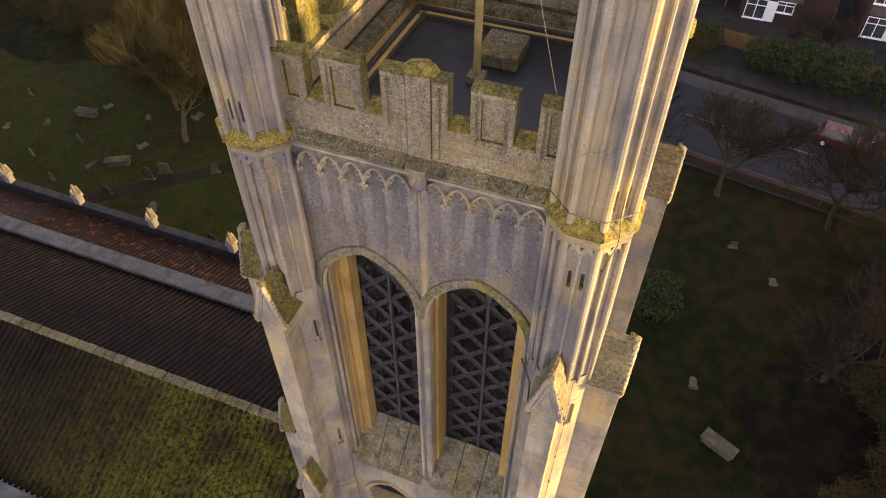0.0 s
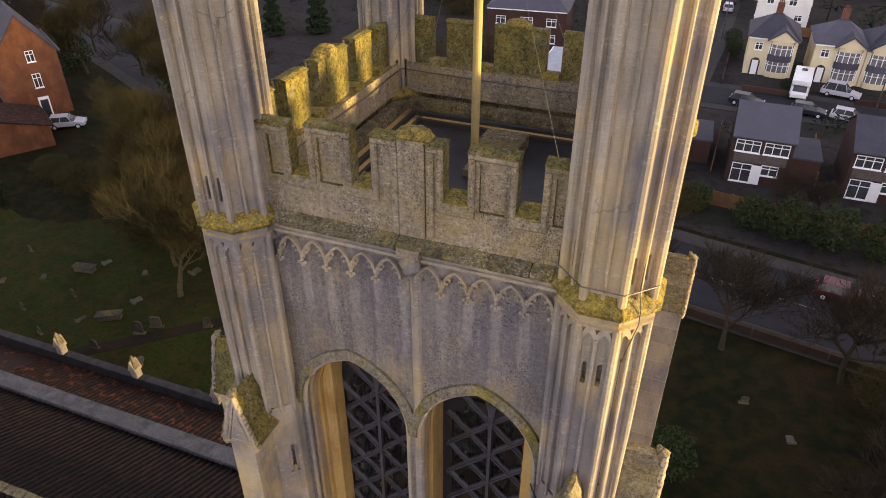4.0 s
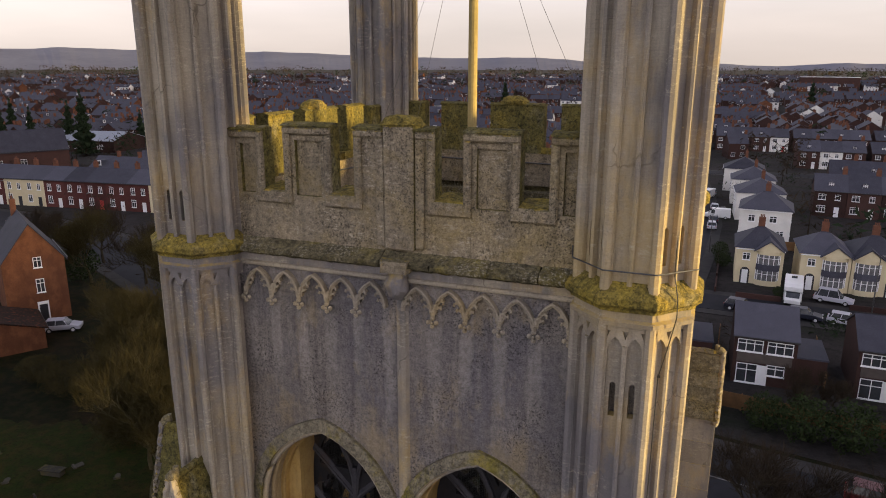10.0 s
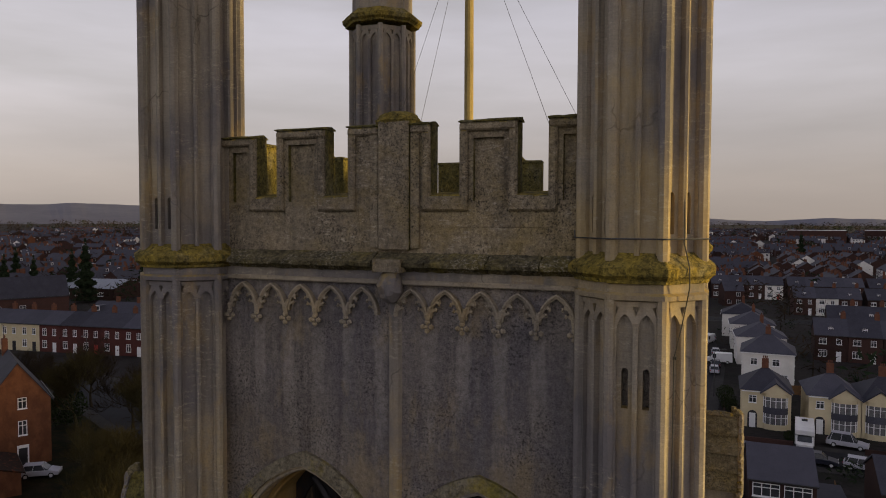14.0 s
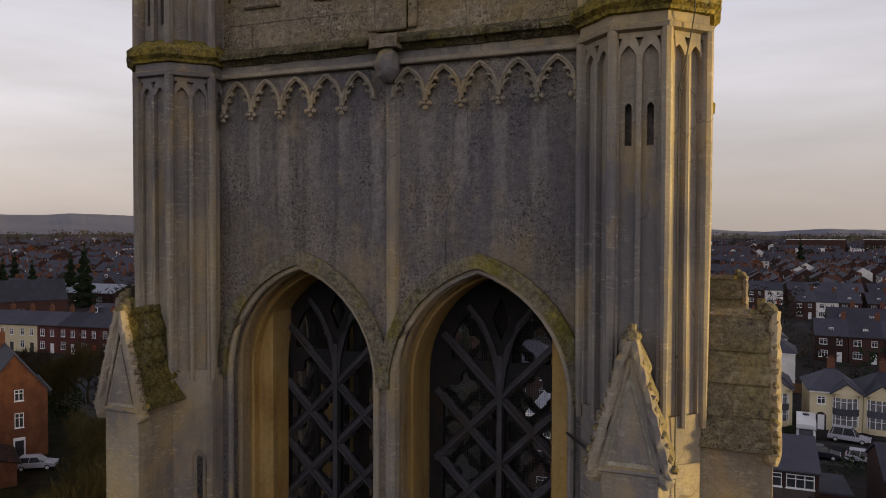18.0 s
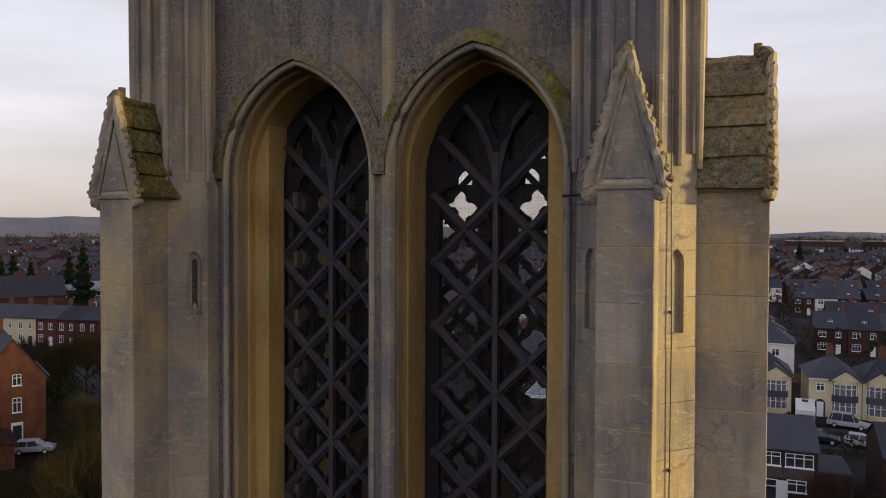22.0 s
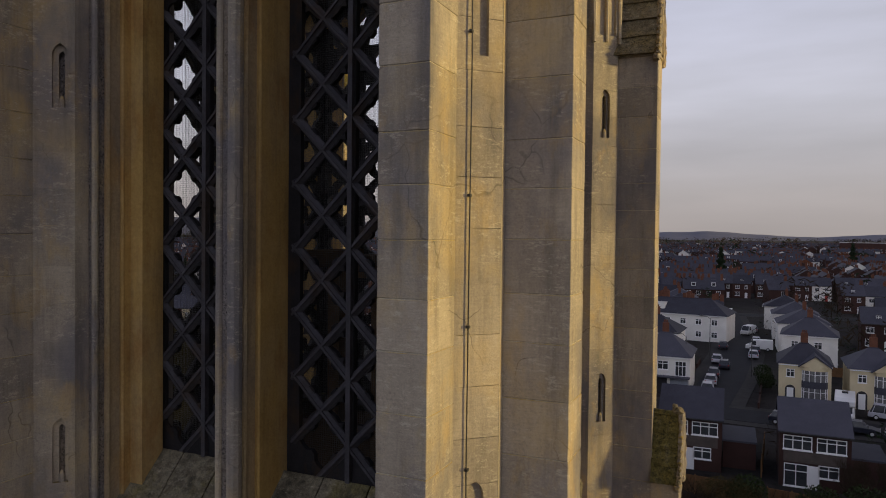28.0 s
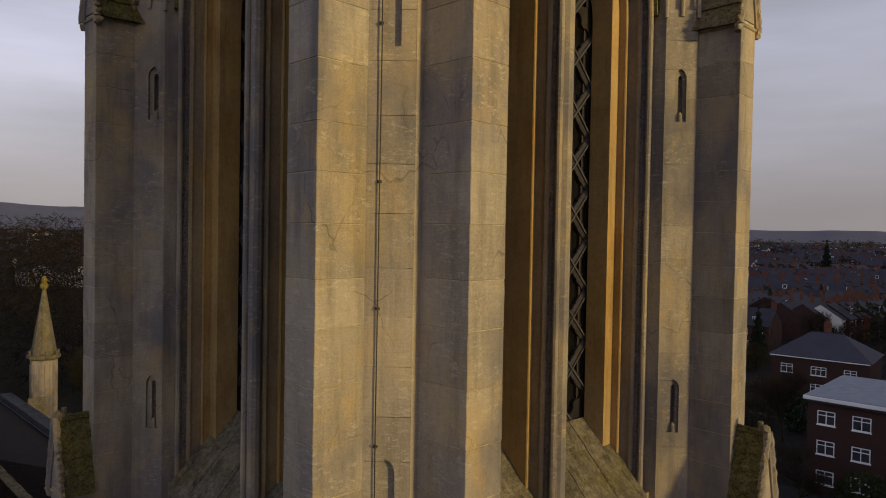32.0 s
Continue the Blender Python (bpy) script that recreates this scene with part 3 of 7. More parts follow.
for s in (-1, 1):
    for off, y, r in ((-0.012, -2.54, 0.036), (-0.022, -2.385, 0.036), (-0.078, -2.22, 0.022)):
        per_side("roll_moulding", T(along(off, y, SILL + 0.12 + (2.53 + y) * 1.2, s * OPX), r, 8), (STONE if off > -0.02 else OCHRE) if off > -0.05 else REVEAL, "ochre-stained stone roll moulding round the opening")
    # hood mould over the point
    hood = bmesh.new()
    o, i = arch(s * OPX, OPW, SPR - 0.02, SPR, RISE, 10, 0.15), arch(s * OPX, OPW, SPR - 0.02, SPR, RISE, 10, 0.012)
    ring = [[(a[0], -WF + 0.02, a[1]), (a[0], -WF - 0.05, a[1]), (b[0], -WF - 0.085, b[1]), (b[0], -WF + 0.02, b[1])] for a, b in zip(o, i)]
    loft(hood, ring)
    hood = rough(hood, 0.006, 3 + s, 9)
    per_side("hood_mould", hood, HOOD, "moss-grown hood mould")
# middle shaft from the sill to the mask under the ledge
per_side("middle_shaft", T([(MIDX + 0.01, -WF + 0.025, z) for z in (SILL + 0.35, 20.0, 24.0, 26.0, 28.05)], 0.078, 10), STONE)

# sloping sills under the openings
for s in (-1, 1):
    for row, (y0, y1) in enumerate(((-2.66, -2.35), (-2.35, -2.06), (-2.06, -1.78))):
        za, zb = SILL + (y0 + 2.66) * 1.06, SILL + (y1 + 2.66) * 1.06
        for c in range(3):
            x0, x1 = s * OPX - 0.87 + c * 0.58, s * OPX - 0.87 + (c + 1) * 0.58 - 0.016
            bm = P([(y0, za - 0.25), (y1, zb - 0.25), (y1 - 0.016, zb + 0.006), (y0 + 0.012, za + 0.048), (y0 - 0.012, za + 0.02), (y0 - 0.012, za - 0.03)], x0, x1, "x")
            bmesh.ops.subdivide_edges(bm, edges=[e for e in bm.edges if e.calc_length() > 0.25], cuts=4)
            per_side("sill_slab", rough(bm, 0.006, c + row, 12), SILLST, "moss-streaked sloping sill slab")
bm = bmesh.new()
plate(bm, [(-2.1, 16.0), (2.1, 16.0), (2.1, SILL + 0.02), (-2.1, SILL + 0.02)], [arch(s * 1.0, 0.62, 16.2, 16.6, 0.85) for s in (-1, 1)], -2.62, -2.3)
per_side("lower_wall", bm, STONE, "limestone wall under the belfry sill")
# solid sheet; the depth of the windows is only its near-black colour
per_side("lower_glazing", B(-2.0, 2.0, -2.32, -2.24, 12.0, SILL - 0.1), DARK, "near-black sheet standing for the shaded lower windows")
for s in (-1, 1):
    hood = bmesh.new()
    o, i = arch(s * 1.0, 0.62, 16.55, 16.6, 0.85, 8, 0.12), arch(s * 1.0, 0.62, 16.55, 16.6, 0.85, 8, 0.02)
    loft(hood, [[(a[0], -2.60, a[1]), (a[0], -2.70, a[1]), (b[0], -2.68, b[1]), (b[0], -2.60, b[1])] for a, b in zip(o, i)])
    per_side("lower_hood_mould", hood, STONE)
per_side("lower_pier", B(-0.36, 0.36, -2.60, -2.3, 2.0, 16.02), STONE)
per_side("lower_flank", B(-2.1, -1.63, -2.60, -2.3, 2.0, 16.02), STONE)
per_side("lower_flank", B(1.63, 2.1, -2.60, -2.3, 2.0, 16.02), STONE)
per_side("lower_base", B(-2.1, 2.1, -2.66, -2.24, 0.0, 12.0), STONE)


# lattice screens in the openings
def lattice_light():
    """A tall light filled with crossed bars, a middle bar and cusps; x from the light's middle."""
    hw = 0.75
    def inside(z):
        if z <= SPR:
            return hw
        r = (OPW * OPW + RISE * RISE) / (2 * OPW)
        c, R = r - OPW, r - 0.15
        return max(0.0, math.sqrt(max(R * R - (z - SPR) ** 2, 0)) - c)
    bars = []
    def clip_bar(cz, sgn):
        # a bar at 45 degrees through (0, cz)
        pts = []
        for sx in (-1, 1):
            lo = 0.0
            for k in range(1, 60):
                x = k / 60 * hw
                zz = cz + sgn * sx * x
                if x > inside(zz) or zz < LAT0 - 0.05 or zz > 25.36:
                    break
                lo = x
            pts.append((sx * lo, cz + sgn * sx * lo))
        return pts
    for k in range(-10, 3):
        cz = LZ + k * LSTEP
        if cz < LAT0 - hw or cz > LZ + 0.1:
            continue
        for sgn in (1, -1):
            a, b = clip_bar(cz, sgn)
            if abs(a[0] - b[0]) > 0.1:
                bars.append((a, b))
    return bars, inside


bars, inside = lattice_light()
bar_meshes = []
for a, b in bars:
    bm = bmesh.new()
    d = Vector((b[0] - a[0], b[1] - a[1])).normalized()
    n = Vector((-d.y, d.x))
    # a bar of moulded section: splayed sides and a narrow raised fillet
    loft(bm, [[(p[0] + n.x * o, y, p[1] + n.y * o) for o, y in ((-0.05, -1.80), (-0.05, -1.832), (-0.014, -1.868), (-0.014, -1.888), (0.014, -1.888), (0.014, -1.868), (0.05, -1.832), (0.05, -1.80))] for p in (a, b)])
    bmesh.ops.recalc_face_normals(bm, faces=bm.faces)
    me = bpy.data.meshes.new("lattice_bar")
    bm.to_mesh(me)
    bm.free()
    me.materials.append(LATTICE)
    bar_meshes.append(me)
# the pierced screen behind the bars: quatrefoils between them
def foil(cx, cz, r):
    pts = []
    for k in range(4):
        a = radians(90 * k)
        ox, oz = cx + r * 0.60 * math.cos(a), cz + r * 0.60 * math.sin(a)
        for j in range(-3, 4):
            b = a + radians(j * 36)
            pts.append((ox + r * 0.36 * math.cos(b) * (1.15 if j == 0 else 1), oz + r * 0.36 * math.sin(b) * (1.15 if j == 0 else 1)))
    return pts


def screen():
    bm = bmesh.new()
    outer = arch(0, OPW, LAT0, SPR, RISE, 8, -0.075)
    holes = []
    for k in range(-8, 1):
        cz = LZ + k * LSTEP
        if cz - 0.22 > LAT0:
            holes += [foil(cx, cz, 0.30) for cx in (-0.352, 0.352)]
        zm = cz - LSTEP / 2
        if zm - 0.25 > LAT0:        # cusped half diamonds beside the post and at the jambs
            half = [(0.04, -0.25), (0.10, -0.17), (0.085, -0.11), (0.15, -0.115), (0.19, -0.06), (0.275, 0.0), (0.19, 0.06), (0.15, 0.115), (0.085, 0.11), (0.10, 0.17), (0.04, 0.25)]
            for sx in (-1, 1):
                holes.append([(sx * x, zm + z) for x, z in half][::sx])
                holes.append([(sx * (0.70 - x), zm + z) for x, z in half][::-sx])
    # head tracery: two pointed lights and an eye
    holes += [arch(-0.34, 0.22, 25.02, 25.12, 0.42, 6), arch(0.34, 0.22, 25.02, 25.12, 0.42, 6)]
    holes.append([(0, 25.25), (0.10, 25.48), (0, 25.72), (-0.10, 25.48)])
    plate(bm, outer, holes, -1.838, -1.775)
    return bm


screen_bm = screen()
bmesh.ops.recalc_face_normals(screen_bm, faces=screen_bm.faces)
screen_me = bpy.data.meshes.new("pierced_screen")
screen_bm.to_mesh(screen_me)
screen_bm.free()
screen_me.materials.append(SCREEN)
mesh_bm = bmesh.new()
for i in range(57):
    x = -0.672 + i * 0.024
    top = 24.85 + 0.9 * math.sqrt(max(0.0, 1 - (x / 0.72) ** 2))
    box(mesh_bm, x - 0.0009, x + 0.0009, -1.772, -1.770, LAT0, top)
for i in range(int((25.6 - LAT0) / 0.024)):
    z = LAT0 + i * 0.024
    hw_ = 0.68 if z < SPR else 0.68 * math.sqrt(max(0.0, 1 - ((z - SPR) / 0.95) ** 2))
    box(mesh_bm, -hw_, hw_, -1.769, -1.767, z - 0.0009, z + 0.0009)
bird_me = shared("bird_mesh", mesh_bm, WIRE)
mul = B(-0.028, 0.028, -1.90, -1.82, LAT0 - 0.02, 25.1)
bmesh.ops.recalc_face_normals(mul, faces=mul.faces)
mul_me = bpy.data.meshes.new("lattice_post")
mul.to_mesh(mul_me)
mul.free()
mul_me.materials.append(LATTICE)
for k in range(4):
    for s in (-1, 1):
        fr = part("belfry_lattice", screen_me, None, tower, "dark grey pierced lattice screen filling the opening", spin(k) @ Matrix.Translation((s * OPX, 0.09, 0)))
        part("lattice_post", mul_me, None, fr)
        tagged(part("bird_mesh", bird_me, None, fr, "fine wire bird mesh"), kind="stuff")
        for me in bar_meshes:
            part("lattice_bar", me, None, fr)
        for sx in (-1, 1):
            c = T([(0, -1.86, LZ), (sx * 0.025, -1.86, LZ + 0.3), (sx * 0.09, -1.86, LZ + 0.55), (sx * 0.21, -1.86, LZ + 0.8), (sx * 0.36, -1.86, LZ + 0.98)], 0.038, 6)
            part("tracery_rib", c, LATTICE, fr)

# floors and frame inside the belfry
part("belfry_floor", B(-1.6, 1.6, -1.6, 1.6, 19.0, 19.15), TIMBER, tower)
for x in (-0.9, 0.9):
    part("bell_frame_beam", B(x - 0.11, x + 0.11, -1.5, 1.5, 21.5, 21.75), TIMBER, tower, "old timber bell frame beam")
    for y in (-0.9, 0.9):
        part("bell_frame_post", B(x - 0.1, x + 0.1, y - 0.1, y + 0.1, 19.15, 21.5), TIMBER, tower)
# boards added behind the lattice to keep low sun out of the bell chamber
for k in (1,):
    for i in range(16):
        part("chamber_board", BB(0.006, -1.72 + i * 0.215, -1.72 + i * 0.215 + 0.21, -1.548, -1.52, 19.15, 26.0 - 0.05 * (i % 3)), TIMBER, tower, "timber boarding added to block the low sun" if i == 0 else "", spin(k))
# ceiling coloured near-black in place of the chamber's own shade
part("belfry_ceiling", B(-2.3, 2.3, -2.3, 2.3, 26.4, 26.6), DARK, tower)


# ---- frieze and ledge ----
def frieze_arch(w, h):
    """A cusped arch band over sunk spandrels, with rolls along it."""
    bm = bmesh.new()
    inner = arch(0, w, 0.0, 0.0, h, 12, -0.034)[1:-1]
    hole = []
    for i, (x, z) in enumerate(inner):
        q = {3: 0.34, 7: 0.36, 2: 0.02, 4: 0.02, 6: 0.04, 8: 0.04}.get(i if i <= 12 else 24 - i, 0.0)
        hole.append((x * (1 - q), z + (0.10 - z) * q))
    plate(bm, arch(0, w, 0.0, 0.0, h, 12, -0.001)[1:-1] + hole[::-1], [], -0.062, 0.01)
    for off, y, r in ((-0.012, -0.066, 0.016), (-0.034, -0.055, 0.009)):
        tube(bm, [(x, y, z) for x, z in arch(0, w, 0.0, 0.0, h, 9, off)[1:-1]], r, 6)
    for s in (-1, 1):     # leafy knobs on the cusps
        for k in (3, 7):
            x, z = hole[k]
            tube(bm, [(s * x, -0.062, z - 0.012), (s * x * 0.97, -0.078, z), (s * x, -0.062, z + 0.012)], 0.014, 5)
    return bm


def pendant():
    bm = bmesh.new()
    tube(bm, [(0, -0.03, 0.10), (0, -0.075, 0.03), (0, -0.06, -0.05)], 0.026, 6, scale=(0.7, 1.1, 0.9))
    for dx, dz in ((0, 0), (0.045, 0), (-0.045, 0), (0, 0.042), (0, -0.042)):
        b = bmesh.new()
        bmesh.ops.create_icosphere(b, subdivisions=1, radius=0.03 if dx or dz else 0.02)
        bmesh.ops.translate(b, verts=b.verts, vec=(dx, -0.075 if dx or dz else -0.10, -0.085 + dz))
        me = bpy.data.meshes.new("petal")
        b.to_mesh(me)
        b.free()
        bm.from_mesh(me)
        bpy.data.meshes.remove(me)
    return bm


fa_me = pd_me = None
NA = 5
AW = (1.93 - 0.09) / NA
for k in range(4):
    for s in (-1, 1):
        for i in range(NA):
            m = spin(k) @ Matrix.Translation((s * (0.09 + AW * (i + 0.5)), -WF, 27.735))
            if fa_me is None:
                first = part("frieze_arch", frieze_arch(AW / 2, 0.29), FRIEZE, tower, "cusped frieze arch of carved stone", m)
                fa_me = first.data
                pm = part("frieze_pendant", pendant(), FRIEZE, tower, "carved flower pendant", spin(k) @ Matrix.Translation((s * (0.09 + AW * (i + 1)), -WF, 27.735)))
                pd_me = pm.data
            else:
                part("frieze_arch", fa_me, None, tower, "", m)
                part("frieze_pendant", pd_me, None, tower, "", spin(k) @ Matrix.Translation((s * (0.09 + AW * (i + (1 if i < NA - 1 else 0.97))), -WF, 27.735)))
per_side("frieze_string", BB(0.01, -2.02, 2.02, -2.60, -2.4, 28.055, 28.105), FRIEZE)
per_side("frieze_band", B(-2.02, 2.02, -2.56, -2.3, 28.1, 28.2), STONE)
# ledge in stones with a weathered top
xs = [-2.06, -1.42, -0.83, -0.12, 0.45, 1.08, 1.6, 2.06]
for j, (x0, x1) in enumerate(zip(xs, xs[1:])):
    bm = bmesh.new()
    n = 12
    rings = []
    for i in range(n + 1):
        x = x0 + 0.004 + (x1 - x0 - 0.008) * i / n
        rings.append([(x, -2.3, 28.19), (x, -2.58, 28.19), (x, -2.635, 28.235), (x, -2.69, 28.24), (x, -2.70, 28.28), (x, -2.63, 28.325), (x, -2.55, 28.365), (x, -2.46, 28.41), (x, -2.3, 28.41)])
    loft(bm, rings)
    per_side("ledge_stone", rough(bm, 0.012, j, 16), LEDGE, "")
# carved mask under the ledge: a plain rounded boss
bm = bmesh.new()
bmesh.ops.create_icosphere(bm, subdivisions=3, radius=0.13)
for v in bm.verts:
    v.co.z *= 1.35
    v.co.y *= 1.05
rough(bm, 0.03, 2, 11)
bmesh.ops.translate(bm, verts=bm.verts, vec=(MIDX, -2.63, 28.05))
per_side("carved_boss", bm, STONE, "worn carved stone boss under the ledge")
bm = B(MIDX - 0.15, MIDX + 0.15, -2.75, -2.5, 28.19, 28.32)
bmesh.ops.subdivide_edges(bm, edges=bm.edges, cuts=4, use_grid_fill=True)
per_side("boss_cap", rough(bm, 0.02, 5, 12), PARAST)

# ---- parapet ----
PF, PB, MB = -2.52, -2.20, -2.33
def merlon(x0, x1, top, panel=True):
    bm = bmesh.new()
    out = [(x0, 28.88), (x1, 28.88), (x1, top), (x0, top)]
    w = 0.135
    if panel and x1 - x0 > 0.35:
        plate(bm, out, [[(x0 + w, 28.9), (x1 - w, 28.9), (x1 - w, top - 0.15), (x0 + w, top - 0.15)]], PF, PF + 0.05)
        box(bm, x0 + 0.004, x1 - 0.004, PF + 0.05, MB, 28.88, top - 0.003)
    else:
        box(bm, x0, x1, PF, MB, 28.88, top)
    return bm


core = per_side("parapet_wall", B(-2.08, 2.08, PF + 0.012, PB, 28.36, 28.89), PARAST, "weathered stone parapet wall below the merlons")
for stone in courses(B(-2.08, 2.08, PF, PF + 0.011, 28.36, 28.9), (28.36, 28.64, 28.9), lambda i: (-9, -1.25, -0.35, 0.42, 1.2, 9) if i else (-9, -1.6, -0.75, 0.1, 0.85, 1.62, 9), 0.003, 0.004, 6):
    me = shared("parapet_stone", stone, PARAST)
    for k in range(4):
        part("parapet_stone", me, None, core[k])
MERL = ((-2.05, -1.60, 29.60), (-1.33, -0.74, 29.66), (-0.46, 0.46, 29.66), (0.77, 1.35, 29.66), (1.65, 2.05, 29.66))


def grown(obs):
    """Lichen and moss cover the backs and cheeks of a merlon; its front stays bare stone."""
    me = obs[0].data
    me.materials.append(CAPMOSS)
    for p in me.polygons:
        if p.normal.y > -0.6:
            p.material_index = 1


for j, (x0, x1, top) in enumerate(MERL):
    if j == 2:
        bm = bmesh.new()
        box(bm, x0, x1, PF, MB, 28.88, top)
        grown(per_side("merlon", bm, PARAST, "middle merlon with a raised pilaster"))
        grown(per_side("merlon_pilaster", BB(0.015, MIDX - 0.17, MIDX + 0.17, PF - 0.06, MB + 0.01, 28.4, 29.71), PARAST))
        for sx in (-1, 1):
            per_side("merlon_rib", BB(0.012, MIDX + sx * 0.225 - 0.05, MIDX + sx * 0.225 + 0.05, PF - 0.035, PF + 0.01, 28.42, 29.58), PARAST)
        cap = bmesh.new()
        loft(cap, [[(MIDX + x * 0.23, y * 0.15 - 2.43, z) for x, y in octa(1.0, 22.5)] for z in (29.67,)] + [[(MIDX + x * 0.23 * f, y * 0.16 * f - 2.43, z) for x, y in octa(1.0)] for f, z in ((1.05, 29.72), (0.8, 29.78), (0.4, 29.81))])
        bmesh.ops.subdivide_edges(cap, edges=cap.edges, cuts=2, use_grid_fill=True)
        per_side("merlon_cap", rough(cap, 0.02, 1, 12), MOSSY, "yellow moss-capped pilaster top")
    else:
        grown(per_side("merlon", merlon(x0, x1, top), PARAST, "stone merlon with a sunk panel"))
    # saddle coping
    bm = P([(PF - 0.05, top), (PF - 0.05, top + 0.012), (PF + 0.02, top + 0.03), (MB - 0.06, top + 0.045), (MB + 0.02, top + 0.012), (MB + 0.02, top)], x0 - 0.006, x1 + 0.006, "x")
    bmesh.ops.subdivide_edges(bm, edges=[e for e in bm.edges if e.calc_length() > 0.2], cuts=5)
    per_side("merlon_coping", rough(bm, 0.009, j, 15), CAPMOSS, "moss-covered coping")
    # the same moulding crosses the head of the merlon
    for a, b in (((x0, x1),) if j != 2 else ((x0, MIDX - 0.175), (MIDX + 0.175, x1))):
        per_side("merlon_moulding", BB(0.018, a, b, PF - 0.047, PF + 0.004, top - 0.085, top - 0.002), PARAST)
# mouldings round the gaps
for x0, x1 in ((-1.60, -1.33), (-0.74, -0.46), (0.46, 0.77), (1.35, 1.65)):
    w = 0.085
    sect = [(x0 - w, 29.59), (x0 - w, 28.80), (x1 + w, 28.80), (x1 + w, 29.59), (x1, 29.59), (x1, 28.955), (x0, 28.955), (x0, 29.59)]
    bm = bmesh.new()
    plate(bm, sect, [], PF - 0.045, PF + 0.004)
    bmesh.ops.bevel(bm, geom=[e for e in bm.edges if all(abs(v.co.y - (PF - 0.045)) < 1e-4 for v in e.verts) and len(e.link_faces) == 2 and abs(e.link_faces[0].normal.dot(e.link_faces[1].normal)) < 0.5], offset=0.02, segments=1, affect="EDGES")
    per_side("embrasure_moulding", bm, PARAST, "moulded stone frame of an embrasure")
    per_side("embrasure_sill", rough(P([(PF - 0.03, 28.86), (PF - 0.03, 28.957), (PB - 0.02, 29.0), (PB - 0.02, 28.86)], x0, x1, "x"), 0.006, 4, 20), MOSSY)

# ---- roof deck ----
part("roof_deck", B(-2.2, 2.2, -2.2, 2.2, 27.9, 28.05), DECK, tower, "dark wet felted flat roof")
per_side("gutter_kerb", rough(B(-2.2, 2.2, -2.2, -1.95, 28.05, 28.28), 0.0), LEDGE, "mossy stone kerb along the gutter")
per_side("roof_upstand", BB(0.01, -1.75, 1.75, -1.78, -1.70, 28.05, 28.2), DECK)
hatch = B(-0.18, 0.54, 0.42, 1.25, 28.05, 28.30)
bevel(hatch, 0.02)
part("roof_hatch", hatch, LEDGE, tower, "low gravel-covered roof hatch")


# ---- corner turrets ----
def facet_matrix(i, a):
    """Stands a plate built about y = 0 facing -y on facet i (0 faces -y, counted by 45 degrees)."""
    return Matrix.Rotation(radians(45 * i), 4, "Z") @ Matrix.Translation((0, -a, 0))


def facet_core(a, z0, z1, slits, deep=0.1):
    w = a * math.tan(radians(22.5)) + 0.002
    bm = bmesh.new()
    plate(bm, [(-w, z0), (w, z0), (w, z1), (-w, z1)], [arch(cx, sw, zb, zt - sw * 1.6, sw * 1.6, 4) for cx, sw, zb, zt in slits], 0, deep)
    return bm


def facet_panel(a, z0, z1, top, foot=0.0):
    """Twin lancet panels with spandrels."""
    w = a * math.tan(radians(22.5))
    bm = bmesh.new()
    holes = [arch(s * 0.088, 0.066, z0 + foot, top - 0.13, 0.13, 5) for s in (-1, 1)]
    holes += [[(-0.03, top + 0.06), (0.0, top - 0.02), (0.03, top + 0.06)]]
    holes += [[(s * 0.165, top + 0.06), (s * 0.165, top - 0.02), (s * 0.135, top + 0.06)][::s] for s in (-1, 1)]
    plate(bm, [(-w, z0), (w, z0), (w, z1), (-w, z1)], holes, -0.045, 0.001)
    return bm


LO_A, UP_A = 0.47, 0.465
panel_lo = panel_up = rib_lo = rib_up = thin_rib = None
# facet numbers are counted from the -y face towards +x
SLITS_LO = {(1, -1): (0,), (-1, -1): (7,), (1, 1): (2,), (-1, 1): (5,)}
SLITS_UP = {(1, -1): (1, 7), (-1, -1): (0,), (1, 1): (3, 1), (-1, 1): (1, 0)}


PL, PU = 24.9, 28.42
whole = lambda i: (-9, 9)
panel_lo = [[shared("panel_stone", b, STONE) for b in courses(facet_panel(LO_A + 0.04, PL, 28.06, 27.93), steps(PL, 28.06, 0.46, 10 + v), whole, 0.002, 0.004, v)] for v in range(3)]
panel_up = [[shared("panel_stone", b, STONE) for b in courses(facet_panel(UP_A + 0.04, PU, 32.08, 31.95), steps(PU, 32.08, 0.46, 20 + v), whole, 0.0026, 0.005, v)] for v in range(3)]
core_slit = {q: [shared("face_stone", b, STONE) for n_, b in enumerate(courses(facet_core(LO_A + 0.03, 17.0, PL, ((sh, 0.078, 23.42 - dz_, 24.12 - dz_), (sh, 0.078, 19.27 - dz_, 19.99 - dz_)), 0.05), steps(17.0, PL, 0.42, 33), whole, 0.0022, 0.002, 4))] for q, sh, dz_ in ((1, 0.0, 0.0), (-1, 0.065, 0.08))}
niche_back = {q: shared("niche_back", facet_core(LO_A - 0.02, 17.0, PL, ((sh + 0.012, 0.03, 23.46 - dz_, 24.04 - dz_), (sh + 0.012, 0.03, 19.31 - dz_, 19.91 - dz_)), 0.04), STONE) for q, sh, dz_ in ((1, 0.0, 0.0), (-1, 0.065, 0.08))}
niche_blind = shared("niche_back", facet_core(LO_A - 0.02, 17.0, PL, (), 0.04), STONE)
niche_stub = [shared("niche_stub", T([(0.012, -0.012, zb), (0.012, -0.015, zb + 0.09), (0.012, -0.006, zb + 0.13)], 0.028, 8, (1.2, 1.0, 0.5)), STONE) for zb in (23.42, 19.27)]
